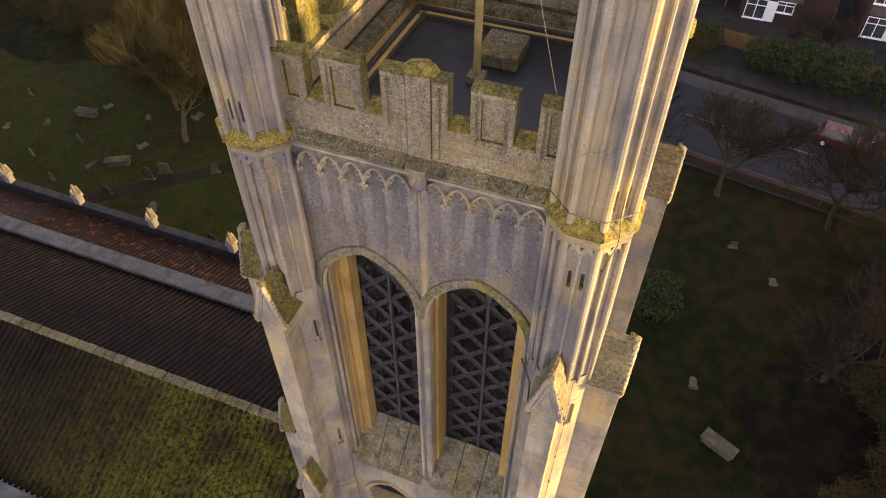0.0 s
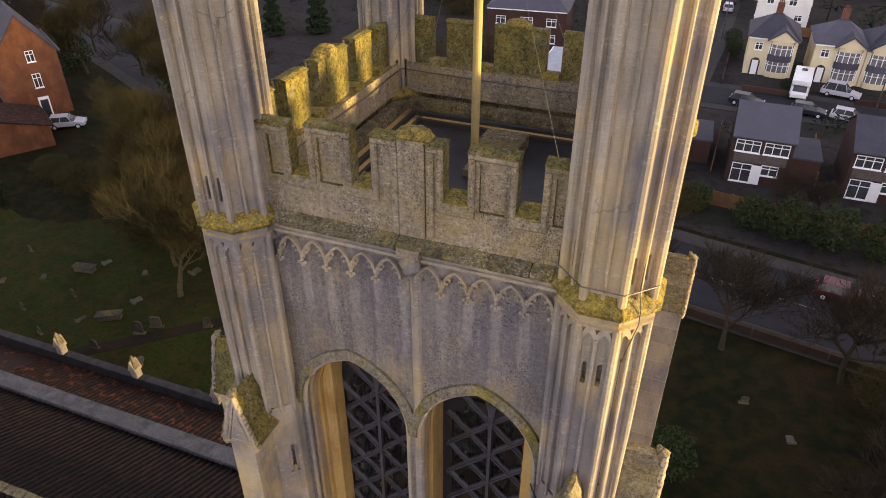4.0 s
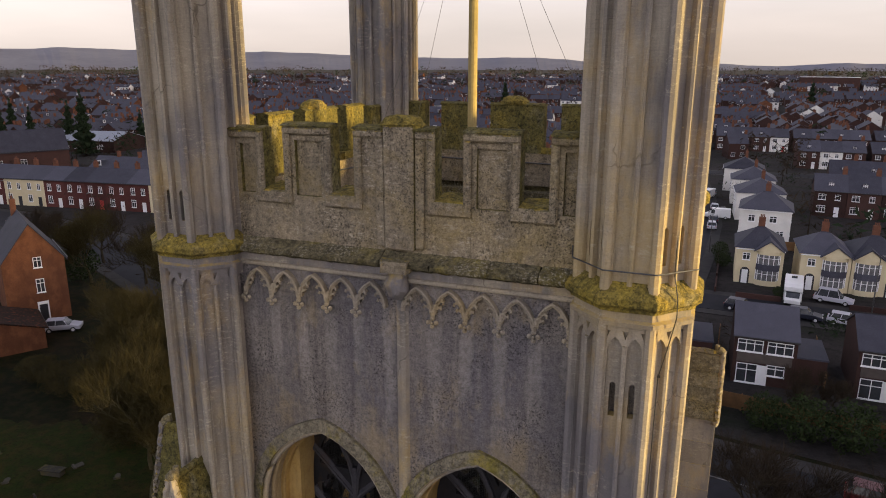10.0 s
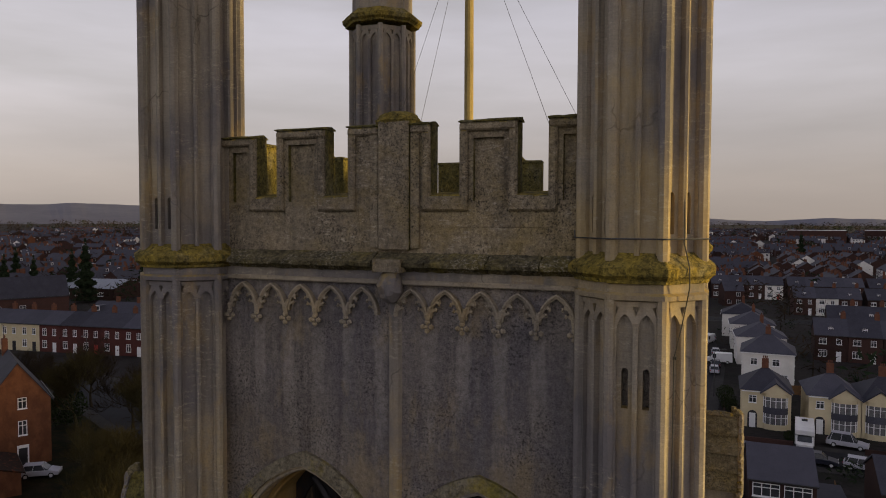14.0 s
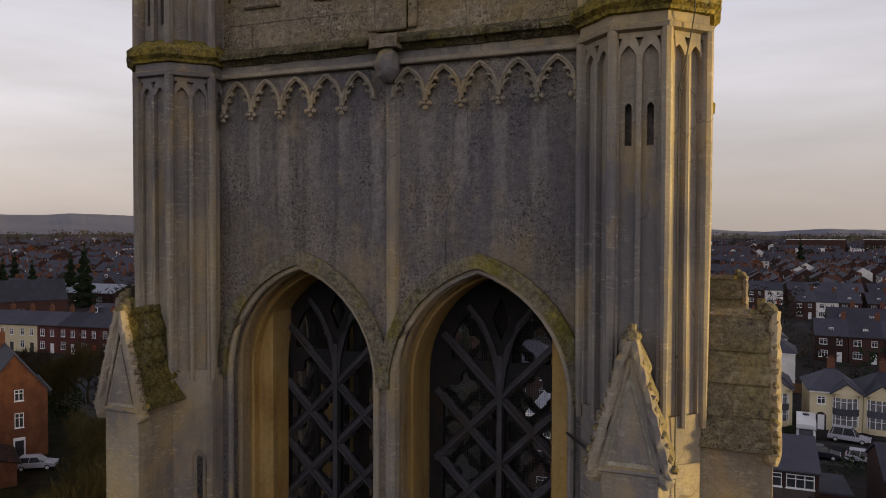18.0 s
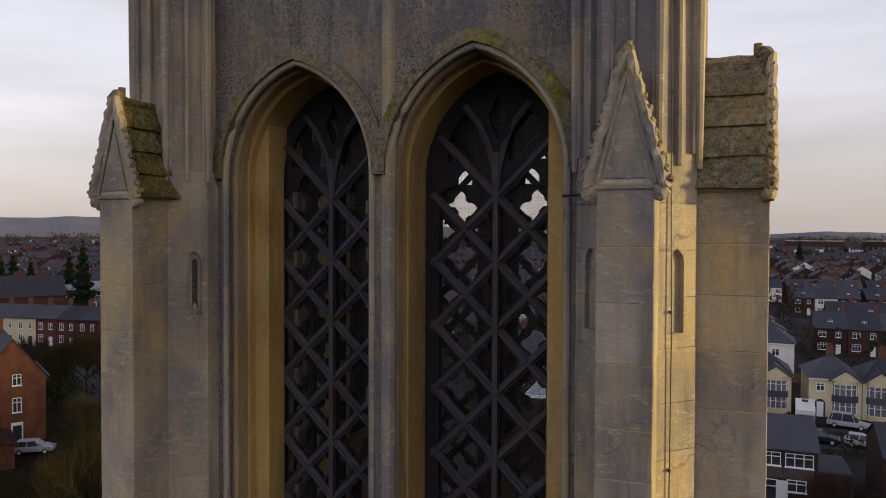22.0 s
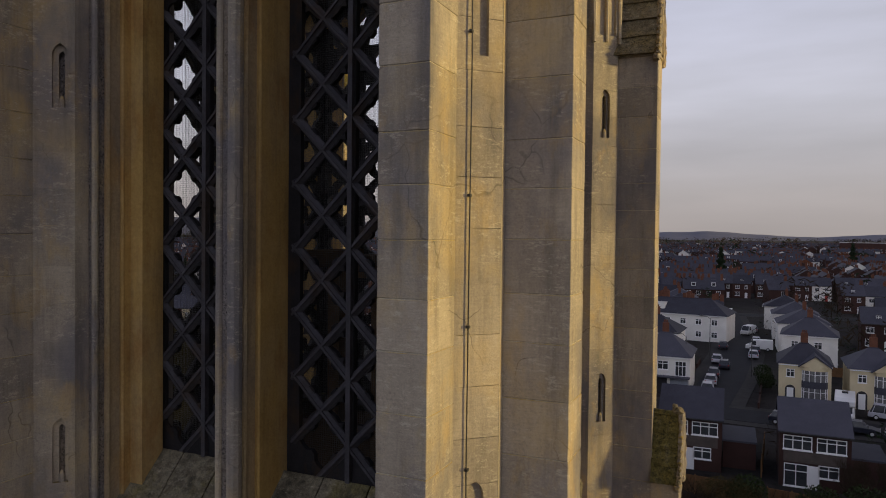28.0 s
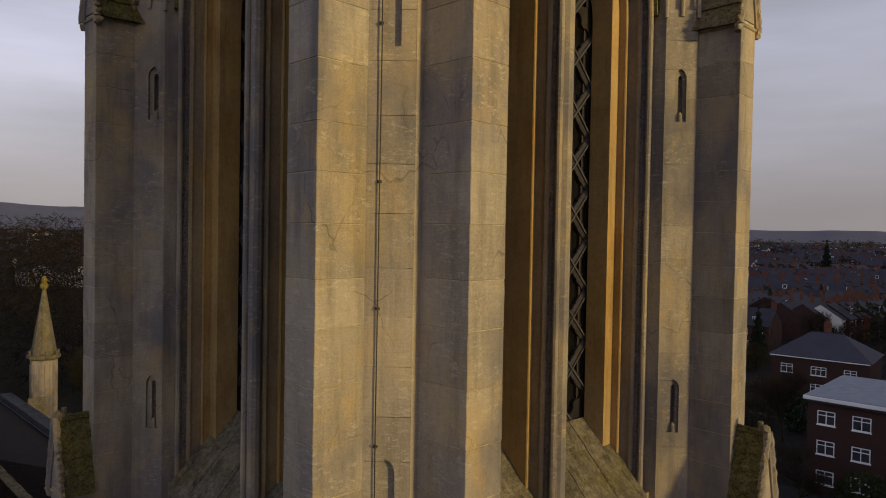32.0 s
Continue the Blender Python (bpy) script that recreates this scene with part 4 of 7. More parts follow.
core_plain = shared("turret_face", facet_core(LO_A + 0.03, 17.0, PL, ()), STONE)
core_lo = shared("turret_face", facet_core(LO_A, PL, 28.1, ()), STONE)
core_lo_s = shared("turret_face", facet_core(LO_A, PL, 28.1, ((-0.088, 0.028, 27.12, 27.47), (0.088, 0.028, 27.12, 27.47))), STONE)
core_up = shared("turret_face", facet_core(UP_A, 28.3, 32.1, ()), STONE)
core_up_s = shared("turret_face", facet_core(UP_A, 28.3, 32.1, ((-0.088, 0.028, 28.6, 28.95), (0.088, 0.028, 28.6, 28.95))), STONE)
rr_lo, rr_up = octa(LO_A + 0.045), octa(UP_A + 0.045)
rib_lo = shared("corner_rib", T([(0, 0, PL - 0.12), (0, 0, 26.4), (0, 0, 28.1)], 0.048, 8, (0.6, 1, 1)), STONE)
rib_up = shared("corner_rib", T([(0, 0, PU - 0.05), (0, 0, 30.0), (0, 0, 32.1)], 0.05, 8), STONE)
mid_lo = shared("middle_rib", T([(0, 0, PL - 0.1), (0, 0, 27.85)], 0.024, 6), STONE)
mid_up = shared("middle_rib", T([(0, 0, PU), (0, 0, 31.85)], 0.026, 6), STONE)


def ledge_ring(a, z0, seed):
    bm = bmesh.new()
    rows = ((a - 0.16, z0), (a - 0.05, z0 + 0.02), (a - 0.04, z0 + 0.05), (a, z0 + 0.085), (a + 0.005, z0 + 0.15), (a - 0.04, z0 + 0.19), (a - 0.14, z0 + 0.27))
    rings = []
    for aa, z in rows:
        c = octa(aa)
        r = []
        for i in range(8):
            p, q = c[i], c[(i + 1) % 8]
            r += [(p[0] + (q[0] - p[0]) * t / 5, p[1] + (q[1] - p[1]) * t / 5, z) for t in range(5)]
        rings.append(r)
    loft(bm, rings)
    return rough(bm, 0.010, seed, 12)


ring_lo = shared("turret_ledge", ledge_ring(0.615, 28.17, 1), MOSSY)
neck_lo = shared("turret_string", eight(((0.50, 28.03), (0.56, 28.05), (0.565, 28.09), (0.53, 28.11), (0.53, 28.19))), STONE)
ring_up = shared("turret_ledge", ledge_ring(0.66, 32.12, 2), MOSSY)
spire = shared("spirelet", eight(((0.50, 32.3), (0.49, 33.2), (0.52, 33.25), (0.50, 33.3), (0.06, 36.6))), STONE)
finial = shared("finial", eight(((0.05, 36.6), (0.12, 36.68), (0.14, 36.8), (0.07, 36.9), (0.10, 37.0), (0.03, 37.15))), MOSSY)
for sx, sy in ((1, -1), (-1, -1), (1, 1), (-1, 1)):
    tm = Matrix.Translation((sx * TC, sy * TC, 0))
    shaft = part("turret", eight(((0.37, 0.0), (0.37, 18.0), (0.37, 24.9), (0.33, 25.0), (0.33, 32.2))), WALLST, tower, "octagonal stone corner turret with twin lancet panels", tm)
    for i in range(8):
        diag = i % 2 == 1
        if diag:
            for me in core_slit[sx]:
                part("face_stone", me, None, shaft, "", facet_matrix(i, LO_A + 0.03))
            part("niche_back", niche_back[sx] if (sx, sy) != (1, -1) else niche_blind, None, shaft, "", facet_matrix(i, LO_A - 0.02))
            for me in (niche_stub if (sx, sy) != (1, -1) else ()):
                part("niche_stub", me, None, shaft, "", facet_matrix(i, LO_A - 0.02) @ (Matrix.Translation((0.065, 0, -0.08)) if sx < 0 else Matrix.Identity(4)))
        else:
            part("turret_face", core_plain, None, shaft, "", facet_matrix(i, LO_A + 0.03))
        part("turret_face", core_lo_s if i in SLITS_LO[(sx, sy)] else core_lo, None, shaft, "", facet_matrix(i, LO_A))
        part("turret_face", core_up_s if i in SLITS_UP[(sx, sy)] else core_up, None, shaft, "", facet_matrix(i, UP_A))
        for me in panel_lo[(i + sx) % 3]:
            part("panel_stone", me, None, shaft, "", facet_matrix(i, LO_A))
        for me in panel_up[(i + sy) % 3]:
            part("panel_stone", me, None, shaft, "", facet_matrix(i, UP_A))
        part("corner_rib", rib_lo, None, shaft, "", Matrix.Translation((*rr_lo[i], 0)))
        part("corner_rib", rib_up, None, shaft, "", Matrix.Translation((*rr_up[i], 0)))
        part("middle_rib", mid_lo, None, shaft, "", facet_matrix(i, LO_A + 0.045))
        part("middle_rib", mid_up, None, shaft, "", facet_matrix(i, UP_A + 0.045))
    part("turret_ledge", ring_lo, None, shaft, "yellow lichen-covered octagonal ledge")
    part("turret_string", neck_lo, None, shaft)
    part("turret_ledge", ring_up, None, shaft, "moss-covered upper ledge")
    part("spirelet", spire, None, shaft)
    part("finial", finial, None, shaft)
    part("turret_base", eight(((0.52, 0.0), (0.52, 17.05))), STONE, shaft)


# ---- buttresses ----
def gable_slab(y0, y1, za, zb, xa, xb, s):
    """One roof slab of a steep buttress cap, on side s."""
    return P([(s * xa, za), (s * xb, zb), (s * (xb + 0.0), zb + 0.05), (s * (xa + 0.035), za + 0.0)], y0, y1)


def buttress(hw, front, zbase, zg, apex, back=-0.30, cap=SLAB, cap_back=-0.30):
    """Meshes of one buttress with a gabled cap; local y from the turret's centre."""
    out = []
    gw = hw + 0.03
    body = bmesh.new()
    prism(body, [(-hw + 0.006, zbase), (hw - 0.006, zbase), (hw - 0.006, zg), (0, apex - 0.2), (-hw + 0.006, zg)], -front + 0.006, back)
    out.append(("buttress_body", body, MORTAR, ""))
    zs = steps(max(zbase, 12.0), zg - 0.03, 0.44, int(front * 100))
    for i, (a, b) in enumerate(zip(zs, zs[1:])):
        st = bmesh.new()
        box(st, -hw, hw, -front, back, a + 0.002, b - 0.002)
        bevel(st, 0.005)
        bmesh.ops.subdivide_edges(st, edges=[e for e in st.edges if e.calc_length() > 0.3], cuts=3)
        rough(st, 0.004, i + front, 9)
        out.append(("buttress_stone", st, STONE, ""))
    n = 4
    for s in (-1, 1):
        for i in range(n):
            f0, f1 = i / n, (i + 1) / n
            xa, xb = gw * (1 - f0) + 0.02, gw * (1 - f1) + 0.02
            za, zb = zg - 0.03 + (apex - zg) * f0, zg - 0.03 + (apex - zg) * f1
            bm = bmesh.new()
            prism(bm, [(s * (xa + 0.045), za - 0.012), (s * (xa + 0.042), za + 0.03), (s * (xb + 0.008), zb), (s * (xb - 0.06), zb), (s * (xa - 0.05), za)], -front - 0.0, cap_back)
            bmesh.ops.subdivide_edges(bm, edges=[e for e in bm.edges if e.calc_length() > 0.4], cuts=4)
            out.append(("cap_slab", rough(bm, 0.014, i, 14), cap, "lichen-stained sloping cap slab"))
        # raking moulding and crockets
        rk = bmesh.new()
        tube(rk, [(s * ((gw + 0.045) * (1 - q / 18) + 0.02 * q / 18), -front - 0.012, zg - 0.06 + (apex + 0.08 - zg) * q / 18) for q in range(19)], 0.046, 7)
        rough(rk, 0.022, s, 17)
        tube(rk, [(s * (gw - 0.03), -front - 0.015, zg - 0.03), (s * 0.0, -front - 0.015, apex - 0.12)], 0.02, 6)
        out.append(("raking_mould", rk, STONE, ""))
        for i in range(11):
            f = (i + 0.4) / 11
            cr = bmesh.new()
            bmesh.ops.create_icosphere(cr, subdivisions=2, radius=0.034)
            rough(cr, 0.022, i + s, 34)
            bmesh.ops.translate(cr, verts=cr.verts, vec=(s * ((gw + 0.05) * (1 - f) + 0.035), -front - 0.01, zg - 0.03 + (apex + 0.02 - zg) * f))
            out.append(("crocket", cr, PARAST, ""))
    for s in (-1, 1):     # carved corbel at each foot of the gable
        cb = bmesh.new()
        bmesh.ops.create_icosphere(cb, subdivisions=2, radius=0.062)
        rough(cb, 0.03, 4 + s, 20)
        bmesh.ops.translate(cb, verts=cb.verts, vec=(s * (gw + 0.02), -front + 0.01, zg - 0.09))
        out.append(("corbel", cb, STONE, ""))
    fin = bmesh.new()
    bmesh.ops.create_icosphere(fin, subdivisions=2, radius=0.075)
    rough(fin, 0.03, 2, 18)
    bmesh.ops.translate(fin, verts=fin.verts, vec=(0, -front + 0.03, apex + 0.03))
    tube(fin, [(0, -front + 0.09, apex), (0, -front + 0.09, apex + 0.13)], 0.035, 8)
    out.append(("cap_finial", fin, SLAB, "worn carved finial stump"))
    ridge = bmesh.new()
    tube(ridge, [(0, -front, apex - 0.015), (0, -front / 2, apex - 0.01), (0, back, apex - 0.015)], 0.055, 6)
    bmesh.ops.subdivide_edges(ridge, edges=[e for e in ridge.edges if e.calc_length() > 0.2], cuts=5)
    rough(ridge, 0.02, 5, 9)
    out.append(("cap_ridge", ridge, cap if cap is not SLAB else PARAST, "mossy ridge stone"))
    sp = bmesh.new()      # small sunk triangle on the gable
    prism(sp, [(-hw + 0.06, zg + 0.02), (hw - 0.06, zg + 0.02), (0, apex - 0.32)], -front - 0.012, -front + 0.03)
    out.append(("gable_panel", sp, STONE, ""))
    strng = bmesh.new()
    box(strng, -hw - 0.03, hw + 0.03, -front - 0.02, cap_back, zg - 0.07, zg - 0.02)
    bevel(strng, 0.012)
    out.append(("cap_string", strng, STONE, ""))
    return [(n_, shared(n_, b_, m_), l_) for n_, b_, m_, l_ in out]


hi = {"y": buttress(0.215, 0.98, 18.0, 24.64, 25.58), "x": buttress(0.215, 0.98, 18.0, 24.66, 25.72), "moss": buttress(0.215, 0.98, 18.0, 24.64, 25.58, cap=CAPMOSS)}
lo = buttress(0.21, 1.36, 0.0, 18.5, 19.42, cap=CAPMOSS, cap_back=-0.975)
for sx, sy in ((1, -1), (-1, -1), (1, 1), (-1, 1)):
    for axis in ("x", "y"):
        turn = {("y", -1): 0, ("x", 1): 90, ("y", 1): 180, ("x", -1): 270}[(axis, sx if axis == "x" else sy)]
        m = Matrix.Translation((sx * TC, sy * TC, 0)) @ Matrix.Rotation(radians(turn), 4, "Z")
        if axis == "x":
            m = Matrix.Translation((sx * (TC + 0.08), sy * (TC - 0.09) if sy < 0 else TC + 0.05, 0)) @ Matrix.Rotation(radians(turn), 4, "Z")
        holder = None
        for name, me, lab in (hi["moss"] if sx < 0 else hi[axis]) + lo:
            if holder is None:
                holder = part("buttress", me, None, tower, "stone buttress with steep gabled caps", m)
                continue
            part(name, me, None, holder, lab)

# lightning cable down the corner turret
pts = [(2.812 + 0.008 * math.sin(i * 2.1), -2.928, z) for i, z in enumerate((16.0, 18.0, 20.1, 22.0, 23.4, 24.7))]
pts += [(2.806, -2.945, 25.0), (2.802, -2.957, 26.3), (2.805, -2.956, 27.57), (2.86, -2.94, 27.83), (2.90, -2.955, 28.05), (2.92, -2.985, 28.17), (2.915, -2.975, 28.33), (2.87, -2.885, 28.52), (2.86, -2.87, 29.3), (2.85, -2.86, 30.6), (2.84, -2.85, 32.0)]
cable = part("lightning_conductor", T(pts, 0.0055, 6), CABLE, None)
tagged(cable, "thin black lightning conductor cable fixed down the turret", "cable")

# flagpole
pole = thing("flagpole", "weathered yellowish wooden flagpole standing on the tower roof", "flagpole", Matrix.Translation((0, 0, 28.05)))
part("pole", T([(0, 0, 0), (0, 0, 3), (0, 0, 7)], 0.062, 12, (1.05, 1.0, 0.8)), POLE, pole)
part("pole_foot", B(-0.14, 0.14, -0.14, 0.14, 0, 0.12), SLAB, pole)
stays = [((0, 0, 4.85), (1.77, -1.77, 0.9)), ((0, 0, 4.85), (2.1, -0.83, 0.9)), ((0, 0, 4.85), (-0.8, -0.42, 0.85)), ((0, 0, 4.85), (-2.1, 1.3, 1.0))]
for a, b in stays:
    part("stay_wire", T([a, b], 0.0028, 5), WIRE, pole, "thin stay wire")

# conductor tape along the inside of the parapet and round the turret foot
tape = part("conductor_tape", T([(-2.17, -1.9, 28.75), (-2.17, -0.6, 28.78), (-2.17, 0.8, 28.74), (-2.15, 2.12, 28.8), (-1.0, 2.17, 28.76), (0.6, 2.17, 28.74), (2.0, 2.17, 28.78)], 0.012, 6), WIRE, None)
tagged(tape, "grey metal conductor tape clipped along the parapet", "cable")
c8 = octa(UP_A + 0.1)
tape2 = part("conductor_tape", T([(1.9, -2.54, 28.62)] + [(TC + x, -TC + y, 28.56) for x, y in (c8[4], c8[5], c8[6], c8[7])], 0.007, 6), WIRE, None)
tagged(tape2, "grey metal conductor tape round the turret foot", "cable")
rod = part("iron_bracket", T([(1.86, -2.60, 24.58), (2.12, -3.0, 24.57), (2.2, -3.42, 24.57)], 0.013, 6), CABLE, None)
tagged(rod, "rusty iron tie rod beside the belfry opening", "bracket")
# clips on the cable
for z in (20.1, 21.25, 22.3, 23.6, 25.4, 27.57):
    tagged(part("cable_clip", BB(0.003, 2.796, 2.824, -2.945, -2.912, z - 0.012, z + 0.012), CABLE, None), "small dark cable clip on the stone", "clip", "cable clips")

# ================= ground, roads =================
def fall(r):
    """The land lies flat round the church and rises gently far out."""
    return 0.0 if r < 300 else (r - 300) * 0.006


gm = bmesh.new()
prev, cen = None, gm.verts.new((0, 0, -0.02))
for r in (30, 80, 150, 300, 420, 700, 1100, 1700, 2600, 4200):
    cur = [gm.verts.new((r * math.cos(2 * math.pi * i / 64), r * math.sin(2 * math.pi * i / 64), fall(r) - 0.02)) for i in range(64)]
    for i in range(64):
        j = (i + 1) % 64
        gm.faces.new((cen, cur[i], cur[j]) if prev is None else (prev[i], cur[i], cur[j], prev[j]))
    prev = cur
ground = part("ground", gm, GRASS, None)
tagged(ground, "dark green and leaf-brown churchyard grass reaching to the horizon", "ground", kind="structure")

# unseen ridge added towards the low sun, to keep the town in shade
rm = bmesh.new()
rows = []
for k in range(41):
    y = -500 + 45 * k
    top = 39 + 2 * noise.noise((y / 90, 0.5, 0)) + min(26.0, max(0.0, 0.35 * (y - 56))) + min(60.0, max(0.0, 0.3 * (y - 160)))
    rows.append([(330 + 0.1 * abs(y), y, 0), (400 + 0.1 * abs(y), y, top * 0.6), (450 + 0.1 * abs(y), y, top), (520 + 0.1 * abs(y), y, top * 0.7), (640 + 0.1 * abs(y), y, 0)])
vs = [[rm.verts.new(p) for p in r] for r in rows]
for a, b in zip(vs, vs[1:]):
    for i in range(4):
        rm.faces.new((a[i], a[i + 1], b[i + 1], b[i]))
tagged(part("ridge_ground", rm, GRASS, None), "unseen grassy ridge added to shade the town", "hill", kind="structure")

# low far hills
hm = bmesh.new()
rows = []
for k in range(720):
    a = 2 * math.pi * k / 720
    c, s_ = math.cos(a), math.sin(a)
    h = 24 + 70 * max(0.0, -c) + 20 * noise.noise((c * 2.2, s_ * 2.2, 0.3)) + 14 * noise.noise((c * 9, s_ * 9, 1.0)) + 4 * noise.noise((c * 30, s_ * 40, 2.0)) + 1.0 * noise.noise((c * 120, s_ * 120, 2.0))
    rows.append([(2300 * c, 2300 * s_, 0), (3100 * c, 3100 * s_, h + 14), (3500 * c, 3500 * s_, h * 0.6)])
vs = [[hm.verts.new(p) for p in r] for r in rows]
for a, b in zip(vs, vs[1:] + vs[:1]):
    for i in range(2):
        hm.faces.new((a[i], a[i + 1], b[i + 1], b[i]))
tagged(part("backdrop_hills", hm, HILL, None), "low wooded hills on the horizon, tinted blue-grey as haze", "hills", kind="structure")


def strip(name, pts, w, z, mat, label, category):
    """A flat band along points, z above the ground."""
    bm = bmesh.new()
    pts = [Vector((*p, 0)) for p in pts]
    L, R = [], []
    for i, p in enumerate(pts):
        d = (pts[min(i + 1, len(pts) - 1)] - pts[max(i - 1, 0)]).normalized()
        n = Vector((-d.y, d.x, 0)) * w / 2
        L.append((p.x + n.x, p.y + n.y))
        R.append((p.x - n.x, p.y - n.y))
    loft(bm, [[(*l, -0.3), (*l, z), (*r, z), (*r, -0.3)] for l, r in zip(L, R)])
    return tagged(part(name, bm, mat, None), label, category, kind="structure")


ROAD = [(-300, 92), (-190, 90), (-128, 88), (-95, 80), (-40, 52), (4.7, 42.1), (15.1, 40.2), (60, 31), (140, 12), (300, -40)]
STREET = [(-30, 87), (8, 85.2), (20, 84.5), (60, 82), (140, 76)]
SIDE = [(-1.5, 84), (0.6, 110), (1.8, 136), (0.5, 165), (-2.5, 205)]
CROSS = [(-90, 214), (-2, 208), (60, 214), (150, 212)]
for nm, pts, w in (("main road", ROAD, 8.6), ("street", STREET, 6.4), ("side street", SIDE, 6.0), ("cross street", CROSS, 6.0)):
    z = {"main road": 0.0, "street": 0.016, "side street": 0.008, "cross street": 0.012}[nm]
    strip("pavement", pts, w + 3.6, 0.08 + z / 4, PAVING, "grey flagged pavement along the " + nm, "pavement")
    strip("road", pts, w, 0.10 + z, ASPHALT, "dark worn asphalt of the " + nm, "road")
for i in range(-6, 9):
    x = 4.5 + i * 6.0
    m = Matrix.Translation((x, 42.1 - 0.187 * (x - 4.7), 0.104)) @ Matrix.Rotation(math.atan(-0.187), 4, "Z")
    tagged(part("road_line", B(0, 4.0, -0.06, 0.06, 0, 0.006), LINE, None, m=m), "white painted dash on the road", "road line", "centre line dashes", "structure")
strip("path", [(-60, 6), (-46, 10.5), (-37, 13.7), (-30, 20), (-22, 27), (-14, 33)], 1.1, 0.03, material("earth_path", (0.012, 0.009, 0.006), (0.026, 0.018, 0.011), 0.5, 1, 6, 0.3), "dark earth churchyard path", "path")
# leaf litter under trees beside the road, their shade put into its colour
SHADED_LITTER = material("leaf_litter", (0.00204, 0.001785, 0.00102), (0.00663, 0.004335, 0.002295), 0.5, 1.0, 9, 0.6, [((0.006, 0.009, 0.0012), "patch", 0.6), ((0.026, 0.013, 0.006), "cloud", 0.4)], depth=0.05, grain=0.8)


def ground_patch(name, cx, cy, rx, ry, z, mat, label, seed):
    """A patch of ground with a ragged edge."""
    bm = bmesh.new()
    ring = []
    for k in range(260):
        a = 2 * math.pi * k / 260
        c, s_ = math.cos(a), math.sin(a)
        r = 1 + 0.22 * noise.noise((c * 2.2, s_ * 2.2, seed)) + 0.16 * noise.noise((c * 9, s_ * 9, seed)) + 0.12 * noise.noise((c * 30, s_ * 30, seed))
        ring.append(bm.verts.new((cx + rx * r * c, cy + ry * r * s_, z)))
    bm.faces.new(ring)
    return tagged(part(name, bm, mat, None), label, "ground", kind="structure")


ground_patch("leaf_litter", 31, 12, 18.5, 20, 0.012, SHADED_LITTER, "brown leaf litter under bare trees, tree shade in its colour", 4.0)
ground_patch("leaf_litter", -36, 20, 27, 11.5, 0.006, LEAFY, "grass strewn with orange fallen leaves among the graves", 9.0)
# gardens, yards and drives of the town, past the main road
tm = bmesh.new()
prev = None
far_side = [(p[0], p[1] + 7) for p in ROAD]
for k in range(97):
    x = -300 + 600 * k / 96
    y = next(a[1] + (b[1] - a[1]) * (x - a[0]) / (b[0] - a[0]) for a, b in zip(far_side, far_side[1:]) if a[0] <= x <= b[0])
    a = math.atan2(y, x)
    col = [tm.verts.new((x, y, 0.0))]
    r0 = math.hypot(x, y)
    for r in (300, 420, 700, 1100, 1700, 2600):
        r = max(r, r0 + 1)
        col.append(tm.verts.new((r * math.cos(a), r * math.sin(a), fall(r) + 0.0)))
    if prev:
        for q in range(6):
            tm.faces.new((prev[q], prev[q + 1], col[q + 1], col[q]))
    prev = col
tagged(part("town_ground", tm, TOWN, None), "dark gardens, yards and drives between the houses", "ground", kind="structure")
# churchyard wall along the road
for i in range(24):
    x = -70 + i * 5.0
    p0 = Vector((x, 35.6 - 0.187 * (x - 8.6) + (0.05 * max(0, -x - 20) ** 1.2 if x < -20 else 0), 0))
    wl = part("churchyard_wall", BB(0.03, 0, 5.0, -0.2, 0.2, 0, 0.75), DARKWALL, None, m=Matrix.Translation(p0) @ Matrix.Rotation(math.atan(-0.187), 4, "Z"))
    tagged(wl, "low dark brick churchyard wall beside the road", "wall", "churchyard wall lengths")

# ================= church roofs =================
nave = thing("nave_roof", "long dark clay-tiled nave roof with yellow-green moss beside the tower", "roof")
X0, X1 = -48.0, -3.1


def slope(ya, za, yb, zb, parent, name="roof_slope", mat=TILE):
    return part(name, P([(ya, za), (yb, zb), (yb, zb - 0.15), (ya, za - 0.15)], X0, X1, "x"), mat, parent)


tile_v = [(-0.13, 0.0), (-0.09, 0.06), (-0.03, 0.085), (0.03, 0.06), (0.07, 0.008), (0.13, 0.0)]


def tile_mesh():
    """One clay tile: x across, y down the slope, a curl at its side and a lip at its foot."""
    v = [(x, 0.0, z + 0.004) for x, z in tile_v] + [(x, 0.36, z + 0.028) for x, z in tile_v] + [(x, 0.36, max(z - 0.0, 0.0)) for x, z in tile_v]
    f = [(i, i + 1, i + 7, i + 6) for i in range(5)] + [(i + 6, i + 7, i + 13, i + 12) for i in range(5)]
    return v, f


tv, tf = tile_mesh()
tile_me = bpy.data.meshes.new("roof_tile")
tile_me.from_pydata(tv, [], tf)
tile_me.materials.append(TILE)


